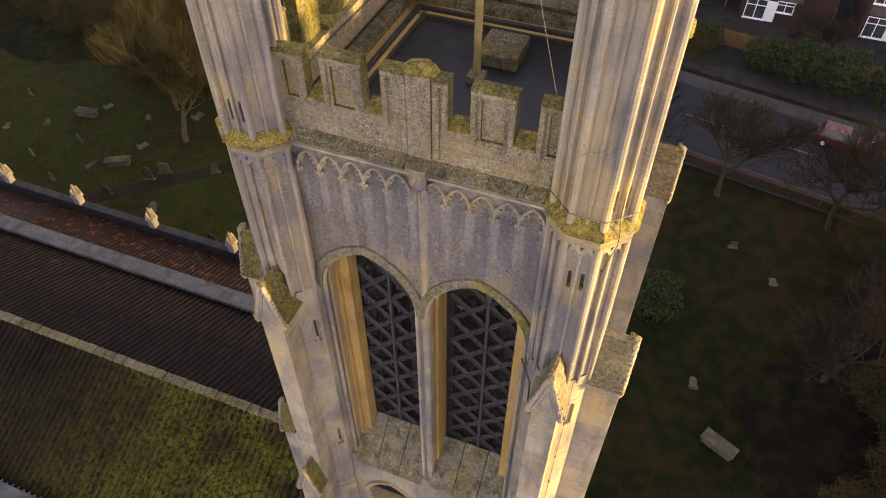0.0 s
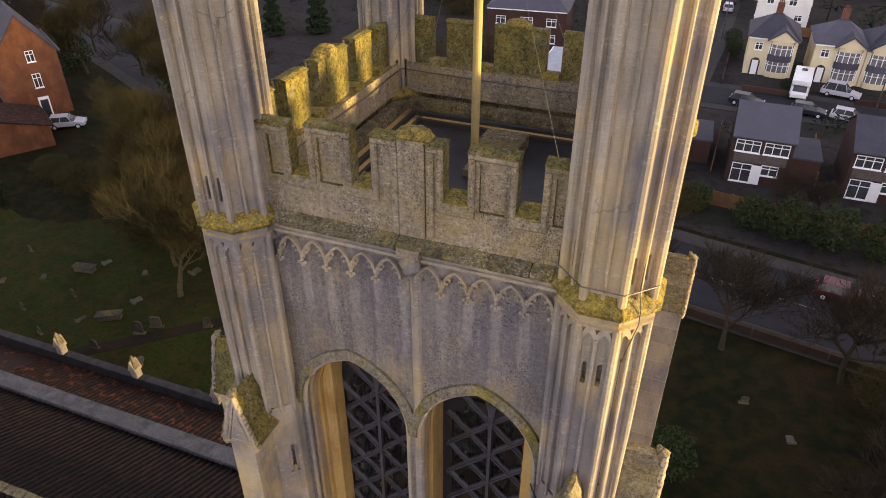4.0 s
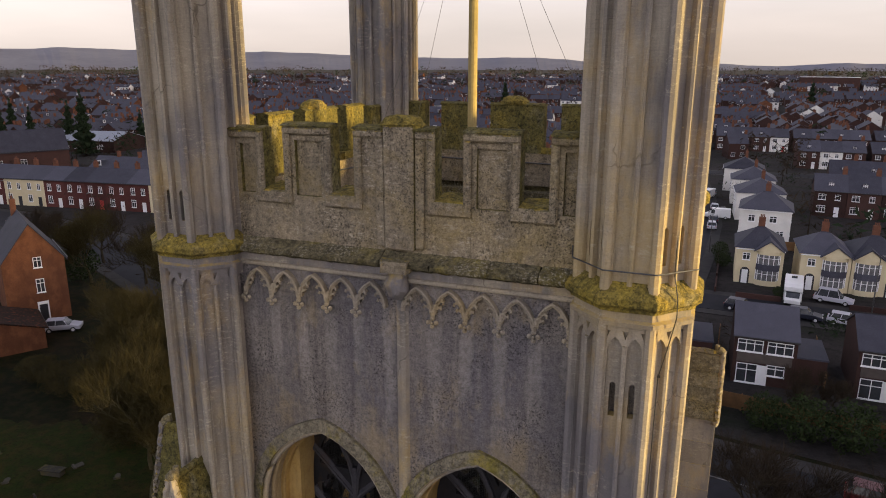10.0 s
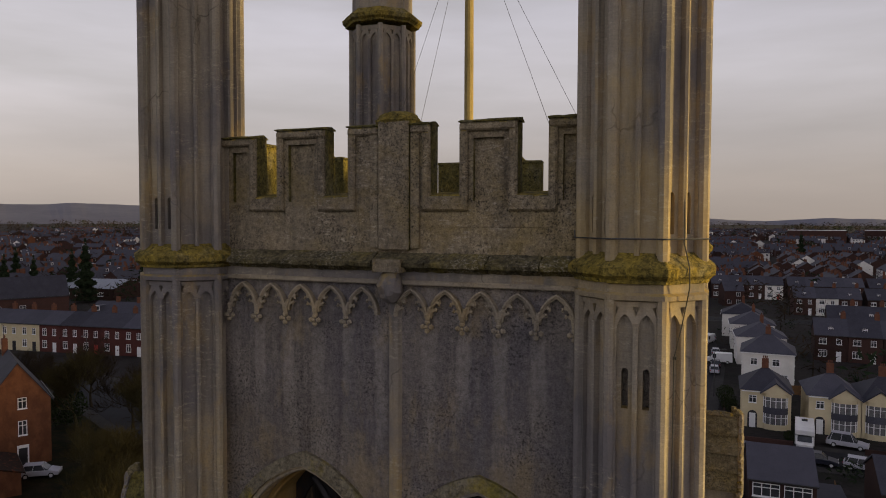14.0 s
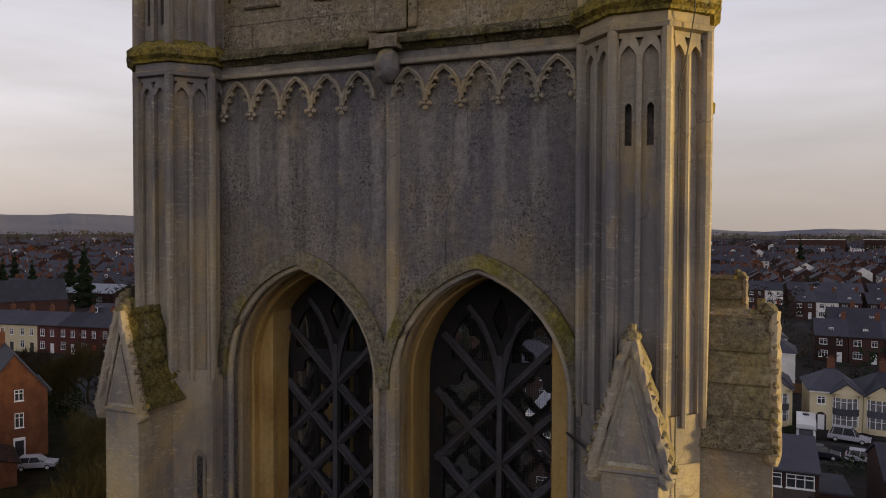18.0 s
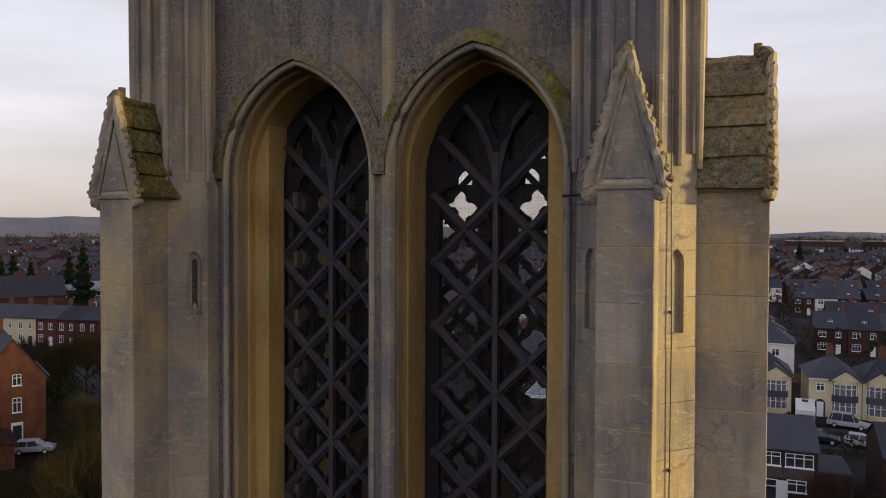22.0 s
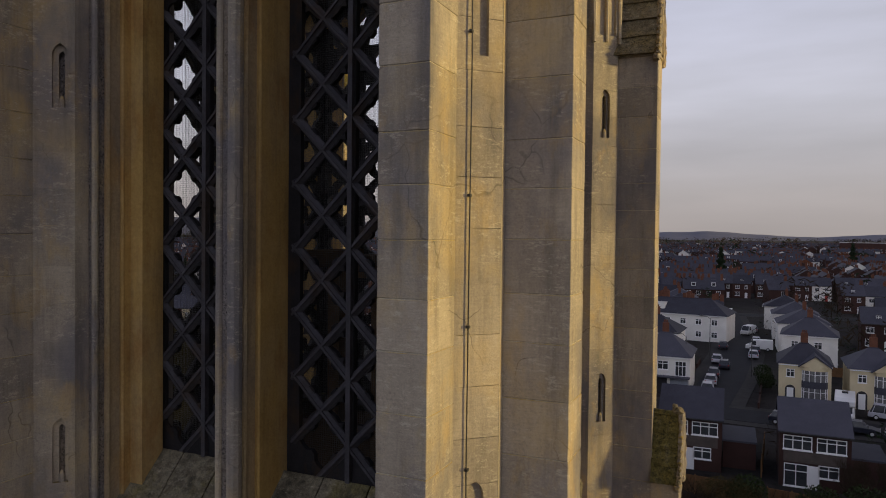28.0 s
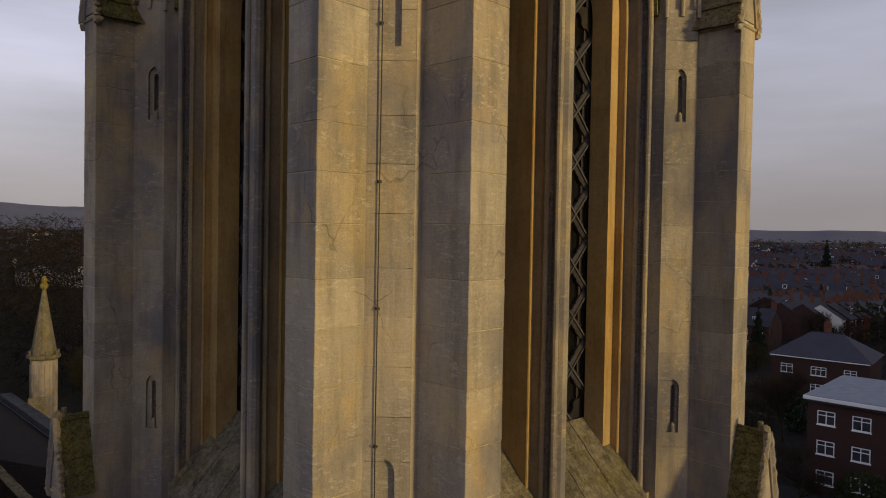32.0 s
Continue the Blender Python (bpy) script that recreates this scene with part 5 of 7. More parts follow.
def tiles(ya, za, yb, zb, parent, x_near=None, mat=TILE):
    """Courses of tiles over a slope; those between x_near and the tower are objects of their own."""
    d = Vector((0, yb - ya, zb - za))
    n, d = d.length, d.normalized()
    up = Vector((1, 0, 0)).cross(d)
    up = up if up.z > 0 else -up
    V, F = [], []
    rng = random.Random(int(abs(ya + yb) * 10))
    cols, rows_ = int((-3.2 + 27) / 0.26), int(n / 0.335)
    for c in range(cols):
        x = -3.3 - c * 0.26
        for r in range(rows_):
            o = Vector((x + rng.uniform(-0.006, 0.006), ya, za)) + d * (0.335 * r) + up * rng.uniform(0.0, 0.014)
            if x_near is not None and x > x_near:
                part("roof_tile", tile_me, None, parent, "", Matrix((( 1, d.x, up.x, o.x), (0, d.y, up.y, o.y), (0, d.z, up.z, o.z), (0, 0, 0, 1))))
                continue
            k = len(V)
            V += [tuple(o + Vector((1, 0, 0)) * a + d * b + up * e) for a, b, e in tv]
            F += [tuple(i + k for i in f) for f in tf]
    me = bpy.data.meshes.new("roof_tiles")
    me.from_pydata(V, [], F)
    me.materials.append(mat)
    tagged(part("roof_tiles", me, None, parent), kind="stuff")


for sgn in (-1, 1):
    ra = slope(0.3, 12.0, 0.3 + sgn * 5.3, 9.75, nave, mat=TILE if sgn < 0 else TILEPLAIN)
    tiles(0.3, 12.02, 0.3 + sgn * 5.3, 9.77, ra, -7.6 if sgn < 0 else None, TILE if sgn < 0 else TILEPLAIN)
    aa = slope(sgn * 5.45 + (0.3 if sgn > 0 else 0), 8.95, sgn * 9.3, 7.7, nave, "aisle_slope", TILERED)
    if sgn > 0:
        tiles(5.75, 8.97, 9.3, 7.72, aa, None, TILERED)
    part("clerestory_wall", BB(0.03, X0, X1, sgn * 5.3 - 0.1 if sgn < 0 else 5.3, 5.9 if sgn > 0 else -4.9, 0.0, 10.2), GREYCOPE, nave, "dark stone clerestory parapet")
    part("parapet_coping", BB(0.03, X0, X1, (5.22 if sgn > 0 else -5.5), (5.98 if sgn > 0 else -4.82), 10.2, 10.32), GREYCOPE, nave)
    part("lead_gutter", B(X0, X1, 5.0 if sgn > 0 else -4.82, 5.22 if sgn > 0 else -4.6, 9.8, 9.93), LEAD, nave, "blue-grey lead gutter")
    part("aisle_parapet", BB(0.03, X0, X1, sgn * 9.5 - 0.22, sgn * 9.5 + 0.22, 0, 8.35), COPING, nave, "dark stone aisle parapet")
ridge_z = 12.1
for i in range(50):
    part("ridge_tile", BB(0.03, -3.2 - (i + 1) * 0.46 + 0.006, -3.2 - i * 0.46 - 0.006, 0.13, 0.47, 11.9, ridge_z + 0.02 * (i % 3)), LEDGE, nave)
part("ridge", T([(X0, 0.3, 12.0), (-26, 0.3, 12.0)], 0.15, 8), HOOD, nave)
part("nave_end", B(-3.4, -3.1, -9.5, 9.5, 0, 7.7), STONE, nave)
first = None
for i in range(8):
    m = Matrix.Translation((-6.0 - i * 4.9, 9.45, 8.35))
    if first is None:
        first = thing("parapet_pinnacle", "small pale stone pinnacle on the aisle parapet", "pinnacle", m, "aisle pinnacles")
        part("shaft", BB(0.02, -0.19, 0.19, -0.19, 0.19, 0, 0.5), STONE, first)
        bm = bmesh.new()
        prism(bm, [(-0.25, 0.5), (0.25, 0.5), (0, 1.1)], -0.24, 0.24)
        part("gable", bm, STONE, first)
        bm = bmesh.new()
        loft(bm, [[(x_ * s, y_ * s, z) for x_, y_ in ((-1, -1), (1, -1), (1, 1), (-1, 1))] for s, z in ((0.2, 0.6), (0.16, 0.9), (0.03, 1.35))])
        part("cap", rough(bm, 0.015, 1, 9), SLAB, first)
    else:
        copy_thing(first, m)

# spired pinnacle at the far end of the nave
sp = thing("spired_pinnacle", "octagonal stone pinnacle with lancet sides and a yellow-tipped spire", "pinnacle", Matrix.Translation((-46.0, 7.45, 8.8)))
part("shaft", eight(((0.78, -0.8), (0.78, 4.0))), STONE, sp)
for i in range(8):
    for dx in (-0.16, 0.16):
        part("lancet_rib", BB(0.01, dx - 0.04, dx + 0.04, -0.05, 0.02, 0.2, 3.7), STONE, sp, "", facet_matrix(i, 0.78))
part("cornice", eight(((0.8, 3.95), (0.98, 4.1), (0.98, 4.3), (0.8, 4.35))), SLAB, sp)
for i in range(8):
    part("battlement", BB(0.02, -0.16, 0.16, -0.06, 0.06, 4.3, 4.6), SLAB, sp, "", facet_matrix(i, 0.9))
part("spire", eight(((0.76, 4.35), (0.10, 8.8))), SLAB, sp)
part("finial", rough(eight(((0.08, 8.7), (0.24, 8.9), (0.26, 9.1), (0.12, 9.25), (0.2, 9.4), (0.04, 9.7))), 0.03, 1, 6), MOSSY, sp, "yellow lichened finial")
gb = thing("gabled_buttress_head", "small lit stone gable head beside the spired pinnacle", "gable", Matrix.Translation((-43.6, 6.4, 8.0)))
part("body", BB(0.03, -0.5, 0.5, -0.4, 0.4, -0.2, 1.6), STONE, gb)
part("gable_cap", P([(-0.65, 1.55), (0.65, 1.55), (0, 2.7)], -0.5, 0.5), SLAB, gb)


# ================= houses =================
def at(x, y, deg, z=0.0):
    return Matrix.Translation((x, y, z)) @ Matrix.Rotation(radians(deg), 4, "Z")


win_cache = {}


def window(parent, w, h, m, cols=2, deep=0.05):
    """A white framed window; its face at y = 0, looking to -y."""
    key = (w, h, cols)
    if key not in win_cache:
        bm = bmesh.new()
        t = 0.075
        holes = []
        for c in range(cols):
            x0, x1 = -w / 2 + t + c * (w - t) / cols, -w / 2 + (c + 1) * (w - t) / cols
            zt = h * 0.68
            holes += [[(x0, t), (x1, t), (x1, zt - t / 2), (x0, zt - t / 2)], [(x0, zt + t / 2), (x1, zt + t / 2), (x1, h - t), (x0, h - t)]]
        plate(bm, [(-w / 2, 0), (w / 2, 0), (w / 2, h), (-w / 2, h)], holes, -deep, 0.02)
        box(bm, -w / 2 - 0.06, w / 2 + 0.06, -0.12, 0.0, -0.08, 0.0)
        win_cache[key] = (shared("window", bm, UPVC), shared("pane", B(-w / 2 + 0.03, w / 2 - 0.03, -0.012, 0.01, 0.03, h - 0.03), PANE))
    a, b = win_cache[key]
    win = part("window", a, None, parent, "", m)
    part("pane", b, None, win)
    return win


def house(m, w, d, h, rise, wall, roof, label, windows=(), hip=False, chimney=True, doors=(), dormers=(), name="house", back=True, group=""):
    ob = thing(name, label, "house", m, group)
    bm = bmesh.new()
    if hip:
        box(bm, 0, w, 0, d, -0.3, h)
    else:
        prism(bm, [(0, -0.3), (d, -0.3), (d, h), (d / 2, h + rise), (0, h)], 0, w, "x")
    part("wall", bm, wall, ob)
    o = 0.35
    rb = bmesh.new()
    if hip:
        r = min(d / 2, w / 2) * 0.8
        v = [rb.verts.new(p) for p in ((-o, -o, h), (w + o, -o, h), (w + o, d + o, h), (-o, d + o, h))] + [rb.verts.new((r, d / 2, h + rise)), rb.verts.new((w - r, d / 2, h + rise))]
        for f in ((0, 1, 5, 4), (1, 2, 5), (2, 3, 4, 5), (3, 0, 4), (3, 2, 1, 0)):
            rb.faces.new([v[i] for i in f])
        part("ridge", T([(r, d / 2, h + rise), (w - r, d / 2, h + rise)], 0.1, 5), roof, ob)
    else:
        k = rise / (d / 2)
        prism(rb, [(-o, h - o * k), (d / 2, h + rise), (d + o, h - o * k), (d + o, h - o * k + 0.15), (d / 2, h + rise + 0.17), (-o, h - o * k + 0.15)], -0.15, w + 0.15, "x")
    part("roof", rb, roof, ob)
    part("gutter", B(-0.1, w + 0.1, -o - 0.08, -o + 0.02, h - 0.18, h - 0.06), UPVC if hip else CABLE, ob)
    if chimney:
        cx = w * 0.5 if hip else w - 0.5
        ch = part("chimney", BB(0.03, -0.45, 0.45, -0.32, 0.32, 0, 1.3 + rise * 0.45), CHIMNEY, ob, "", Matrix.Translation((cx, d / 2 + 0.3, h + rise * 0.6)))
        for dx in (-0.22, 0.0, 0.22):
            part("chimney_pot", T([(dx, 0, 1.25 + rise * 0.45), (dx, 0, 1.7 + rise * 0.45)], 0.09, 6), CHIMNEY, ch)
    for x, z, ww, hh, c in windows:
        window(ob, ww, hh, Matrix.Translation((x, 0, z)), c)
    if back:
        for x, z, ww, hh, c in windows[:3]:
            window(ob, ww, hh, Matrix.Translation((x, d, z)) @ Matrix.Rotation(math.pi, 4, "Z"), c)
    for x, c in doors:
        part("door", BB(0.01, x - 0.45, x + 0.45, -0.05, 0.05, 0, 2.05), c, ob)
    for x in dormers:
        dm = part("dormer", P([(-0.6, 0), (0.6, 0), (0.6, 1.1), (0, 1.5), (-0.6, 1.1)], 0, 1.8), SLATE, ob, "slate-hung dormer", Matrix.Translation((x, d * 0.14, h + rise * 0.12)))
        window(ob, 0.9, 0.95, Matrix.Translation((x, d * 0.14 - 0.01, h + rise * 0.12 + 0.2)), 2)
    return ob


RED = material("red_door", (0.3, 0.02, 0.015), (0.4, 0.03, 0.02), 2, 0.4, 20, 0)
BLACKP = material("dark_paint_and_porch_shade", (0.01, 0.01, 0.012), (0.025, 0.025, 0.03), 2, 0.5, 20, 0)
HANG = material("hung_tile", (0.06, 0.05, 0.045), (0.11, 0.09, 0.08), 1.5, 0.9, 14, 0.4)


# brown brick row facing the church
def semi(m):
    ob = house(m, 5.6, 8.0, 5.0, 2.0, BRICK, SLATE, "brown brick house with white window bands and slate roof", ((3.9, 1.1, 1.6, 1.1, 2), (1.45, 3.35, 2.3, 1.25, 3), (4.1, 3.35, 2.3, 1.25, 3)), doors=((2.75, UPVC),), name="brick_house", chimney=False)
    window(ob, 1.9, 2.0, Matrix.Translation((1.35, 0, 0.1)), 2)
    part("hung_tiling", B(0.35, 5.25, -0.04, 0.02, 2.25, 3.25), HANG, ob, "grey-brown tile-hung band")
    gar = part("garage", B(5.7, 8.6, 2.0, 7.5, 0, 2.5), BRICK, ob)
    part("garage_roof", BB(0.03, 5.6, 8.7, 1.9, 7.6, 2.5, 2.7), SLATE, ob)
    return ob


s1 = semi(at(7.0, 60.6, 0))
for x, y, a in ((17.7, 60.8, -1), (29.3, 60.0, -3), (-3.4, 61.5, 2)):
    copy_thing(s1, at(x, y, a))
# flat-roofed flats
fl = house(at(-13.5, 59.2, 2), 8.4, 12, 8.0, 0.1, BRICK, SLATE, "three-storey dark brick flats with a white-edged flat roof", tuple((1.5 + i * 2.7, z, 1.4, 1.2, 2) for i in range(3) for z in (0.7, 3.3, 5.9)), chimney=False, name="flats")
part("roof_edge", BB(0.02, -0.3, 8.7, -0.4, 12.3, 7.98, 8.28), UPVC, fl, "white fascia")
part("flat_roof", B(-0.15, 8.55, -0.25, 12.15, 8.28, 8.36), LEAD, fl, "grey patched flat roof")
# hipped brick building behind
house(at(-30.0, 95.8, 6), 12, 10, 5.8, 3.0, BRICK, SLATE, "dark brick hipped-roof house with an arched porch", ((2.0, 3.4, 1.5, 1.2, 2), (6.0, 3.4, 1.9, 1.2, 3), (9.8, 3.4, 1.5, 1.2, 2), (6.0, 0.9, 1.9, 1.3, 3), (9.8, 0.9, 1.5, 1.3, 2)), hip=True, doors=((2.0, BLACKP),), name="hipped_house")


def bay_house(m, flip=False, wall=CREAM, label="cream rendered semi-detached house with gabled bay windows and slate roof"):
    """Two storeys, a rounded bay under a small gable on one side, an arched porch on the other."""
    w, d, h, rise = 6.2, 8.5, 5.2, 2.3
    bx, dx = (4.25, 1.35) if not flip else (1.95, 4.85)
    ob = house(m, w, d, h, rise, wall, SLATE, label, ((dx, 3.45, 1.0, 1.05, 2),), hip=True, doors=(), name="bay_house", back=False)
    for z0, z1 in ((0.0, 0.75), (2.2, 3.1), (4.5, 5.1)):
        bm = bmesh.new()
        loft(bm, [[(bx + 1.55 * math.cos(a), -0.75 * math.sin(a), z) for a in (0, 0.55, 1.1, math.pi / 2, 2.04, 2.59, math.pi)] for z in (z0, z1)])
        part("bay_wall", bm, SLATE if z0 == 2.2 else wall, ob)
    for z0, z1 in ((0.75, 2.2), (3.1, 4.5)):
        bm = bmesh.new()
        loft(bm, [[(bx + 1.45 * math.cos(a), -0.68 * math.sin(a), z) for a in (0, 0.55, 1.1, math.pi / 2, 2.04, 2.59, math.pi)] for z in (z0, z1)])
        bay = part("bay_glazing", bm, BAYGLASS, ob)
        for a in (0.02, 0.55, 1.1, math.pi / 2, 2.04, 2.59, 3.12):
            part("bay_post", B(bx + 1.5 * math.cos(a) - 0.045, bx + 1.5 * math.cos(a) + 0.045, -0.72 * math.sin(a) - 0.045, -0.72 * math.sin(a) + 0.045, z0, z1), UPVC, bay)
        rail = bmesh.new()
        tube(rail, [(bx + 1.5 * math.cos(a), -0.72 * math.sin(a), z0 + (z1 - z0) * 0.66) for a in (0.02, 0.55, 1.1, math.pi / 2, 2.04, 2.59, 3.12)], 0.035, 5)
        part("bay_transom", rail, UPVC, bay)
    gab = bmesh.new()
    prism(gab, [(bx - 1.75, 5.05), (bx + 1.75, 5.05), (bx, 6.35)], -0.78, 2.5)
    part("bay_gable", gab, wall, ob)
    rf = bmesh.new()
    prism(rf, [(bx - 2.0, 4.95), (bx, 6.45), (bx + 2.0, 4.95), (bx + 2.0, 5.1), (bx, 6.62), (bx - 2.0, 5.1)], -1.0, 3.0)
    part("bay_roof", rf, SLATE, ob)
    # a dark arched plate gives the porch its shade; no hollow is built
    pr = bmesh.new()
    plate(pr, arch(dx, 0.62, 0, 1.75, 0.62, 6), [], -0.02, 0.3)
    part("porch_arch", pr, BLACKP, ob, "dark arched plate for the porch's shade")
    part("door", B(dx - 0.4, dx + 0.4, -0.05, 0.02, 0, 2.0), UPVC, ob)
    return ob


b1 = bay_house(at(7.9, 96.2, -1))
b2 = bay_house(at(16.2, 95.9, 0), flip=False)
b3 = bay_house(at(22.5, 95.9, 0), flip=True)
for i in range(5):
    copy_thing(b2 if i % 2 == 0 else b3, at(30.0 + i * 6.4, 95.6 - i * 0.35, -3))
wh1 = house(at(9.0, 124.5, -4), 8.4, 9, 5.6, 2.6, WHITE, SLATE, "white rendered house with a slate hipped roof", ((5.5, 3.4, 1.2, 1.2, 2), (6.8, 1.0, 1.2, 1.0, 2), (2.0, 3.4, 1.1, 1.2, 2)), hip=True, name="white_house", back=False)
for xx, rot in ((0.0, -90), (8.4, 90)):
    for yy, zz in ((2.2, 3.4), (6.0, 3.4), (2.2, 0.9)):
        window(wh1, 1.2, 1.2, Matrix.Translation((xx, yy, zz)) @ Matrix.Rotation(radians(rot), 4, "Z"), 2)
for x, y, a in ((8.6, 150, -88), (8.2, 168, -90), (7.0, 186, -92), (-7.6, 172, 94), (-9.6, 190, 95)):
    copy_thing(wh1, at(x, y, a))
wh2 = house(at(-11.0, 94.4, 0), 7.6, 9, 5.2, 2.8, WHITE, SLATE, "white rendered house with a gabled bay, a porch and a garage", ((4.0, 3.3, 1.5, 1.25, 2), (6.4, 2.5, 1.5, 2.1, 3)), hip=True, name="white_house", back=False)
for z0 in (0.8, 3.1):
    window(wh2, 1.5, 1.6, Matrix.Translation((1.2, -0.72, z0)), 3)
part("bay_wall", BB(0.03, 0.2, 2.2, -0.7, 0.1, -0.2, 5.0), WHITE, wh2)
part("bay_gable", P([(-0.1, 4.95), (2.5, 4.95), (1.2, 6.2)], -0.72, 3.0), WHITE, wh2)
part("bay_roof", P([(-0.5, 4.72), (1.2, 6.3), (2.9, 4.72), (2.9, 4.88), (1.2, 6.48), (-0.5, 4.88)], -1.05, 3.4), SLATE, wh2)
part("porch_roof", BB(0.03, 2.3, 7.7, -1.3, 0.0, 2.35, 2.5), SLATE, wh2)
part("garage_door", BB(0.02, 5.0, 7.4, -0.06, 0.02, 0.0, 2.1), LEAD, wh2, "pale grey garage door")
# flat dark sheet on the wall in place of the porch's shade
part("porch_recess", B(3.0, 4.6, -0.03, 0.02, 0.0, 2.2), BLACKP, wh2)
copy_thing(wh1, at(-15.6, 116.5, -3))
lw = house(at(-27.4, 152.0, -8), 27, 10, 5.6, 3.0, WHITE, SLATE, "long white rendered building with a wide box dormer", tuple((2.2 + i * 3.2, z, 1.2, 1.2, 2) for i in range(8) for z in (0.9, 3.5)), hip=True, name="white_building", back=False)
part("box_dormer", BB(0.04, 7.5, 14.0, 1.0, 4.6, 5.9, 7.7), WHITE, lw, "white box dormer")
for x in (9.2, 12.2):
    window(lw, 1.4, 0.9, Matrix.Translation((x, 0.99, 6.4)), 2)
# orange brick house by the left edge of the churchyard, gable to the road
bh = house(at(-69.3, 50.8, 148), 11, 6.6, 7.6, 4.4, BRICKO, SLATE, "orange brick gabled house with white sash windows", (), name="gabled_house", chimney=True)
for y_, z_, hh in ((2.9, 6.7, 1.3), (2.9, 3.6, 1.7), (5.4, 0.6, 1.3)):
    window(bh, 0.9, hh, Matrix.Translation((0, y_, z_)) @ Matrix.Rotation(radians(-90), 4, "Z"), 2)
part("door", BB(0.02, -0.05, 0.03, 2.45, 3.35, 0, 2.1), BLACKP, bh, "black front door")
part("door_frame", BB(0.02, -0.04, 0.02, 2.3, 3.5, 0, 2.45), UPVC, bh)
ext = house(at(-63.3, 42.2, 148), 7, 12.0, 2.3, 1.9, BRICKO, TILERED, "low brick extension with an orange pantile roof", (), chimney=False, name="lean_to")

# houses past the far end of the nave
hh = house(at(-120.3, 54.6, 61), 16, 10, 6.2, 6.0, BRICK, SLATE, "large dark red brick house with orange hip tiles and sash windows", ((8.8, 3.7, 0.9, 1.7, 2), (8.8, 0.3, 0.9, 1.7, 2), (7.0, 0.3, 0.9, 1.5, 2), (2.0, 3.9, 0.9, 1.5, 2), (12.5, 3.7, 0.9, 1.7, 2)), hip=True, chimney=False, name="brick_villa", back=False)
part("hip_tiles", T([(-0.35, -0.35, 6.2), (4.0, 5.0, 12.25), (12.0, 5.0, 12.25)], 0.16, 6), CHIMNEY, hh, "orange clay hip tiles")
for cx, cy, z0, z1, wd in ((8.6, 1.6, 8.0, 13.6, 0.9), (3.6, 6.5, 10.0, 13.2, 0.6)):
    ch = part("chimney", BB(0.05, cx - wd, cx + wd, cy - 0.45, cy + 0.45, z0, z1), BRICKO, hh, "tall orange brick chimney")
    part("chimney_band", BB(0.03, cx - wd - 0.1, cx + wd + 0.1, cy - 0.55, cy + 0.55, z1 - 0.45, z1 - 0.2), BRICKO, ch)
    for dx in (-0.5, 0.0, 0.5):
        part("chimney_pot", T([(cx + dx * wd, cy, z1), (cx + dx * wd, cy, z1 + 0.35)], 0.11, 6), CHIMNEY, ch)
wing = house(at(-104.0, 37.4, 62), 9.5, 6, 5.9, 0.1, BRICK, SLATE, "dark red brick flat-roofed wing with a white fascia", ((2.0, 3.4, 0.9, 1.4, 2), (6.6, 3.4, 1.2, 1.3, 2)), chimney=False, name="brick_wing", back=False)
part("roof_edge", BB(0.02, -0.3, 9.8, -0.4, 6.3, 5.9, 6.35), UPVC, wing, "white flat-roof fascia")
lean = house(at(-88.6, 30.0, 62), 10, 13, 2.2, 2.4, BRICK, SLATE, "low brick outbuilding with a wide slate roof", (), chimney=False, name="outbuilding")
whb = house(at(-182.4, 57.8, 32.6), 9, 8, 7.4, 0.6, WHITE, LEAD, "tall plain white rendered building behind bare trees", ((6.8, 4.6, 0.9, 1.2, 2), (2.5, 1.2, 0.9, 1.2, 2)), chimney=False, name="white_building", back=False)
bun = house(at(-98.5, 29.6, 70), 11, 8, 3.0, 2.4, BRICKO, SLATE, "slate-roofed orange brick bungalow", (), chimney=True, name="bungalow", back=False)
sun_room = house(at(-93.6, 28.6, 70), 10, 4, 2.6, 0.1, UPVC, LEAD, "white conservatory with a flat white roof", tuple((0.9 + i * 1.35, 0.7, 1.2, 1.6, 2) for i in range(7)), chimney=False, name="conservatory", back=False)
part("roof_edge", BB(0.02, -0.3, 10.3, -0.4, 4.3, 2.6, 2.95), UPVC, sun_room, "white flat roof")
shed = house(at(-81.6, 26.6, 70), 5, 3.4, 2.2, 0.1, WHITE, UPVC, "small white garage with a flat roof", (), chimney=False, name="garage")
part("roof_edge", BB(0.02, -0.2, 5.2, -0.3, 3.6, 2.2, 2.45), UPVC, shed, "white roof edge")
silo = thing("works_tower", "distant yellow-lit square works tower", "tower", at(-600, 236, 20, fall(640)))
part("body", BB(0.1, -3, 3, -3, 3, -1, 15), CREAM, silo)
part("top", BB(0.1, -2.2, 2.2, -2.2, 2.2, 15, 17), CREAM, silo)

# terrace along the main road
tk = []
for wall, dr, lab in ((BRICKRED, UPVC, "red brick terraced house with white sashes"), (CREAM, BLACKP, "cream-painted terraced house with a slate roof"), (BRICKRED, RED, "red brick terraced house with a red door")):
    tk.append(house(at(-167.8 + 5.16 * len(tk), 95.2 + 0.68 * len(tk), 7.5), 5.2, 9, 6.0, 2.2, wall, SLATE, lab, ((1.35, 0.9, 1.1, 1.6, 2), (1.35, 3.6, 1.0, 1.5, 2), (3.8, 3.6, 0.9, 1.4, 2)), doors=((3.8, dr),), name="terraced_house", back=False, group="terrace on the main road"))
for i, k in enumerate((1, 0, 1, 1, 0, 0, 2, 0, 0, 1, 0, 2, 0)):
    copy_thing(tk[k], at(-152.3 + i * 5.16, 97.2 + i * 0.68, 7.5))

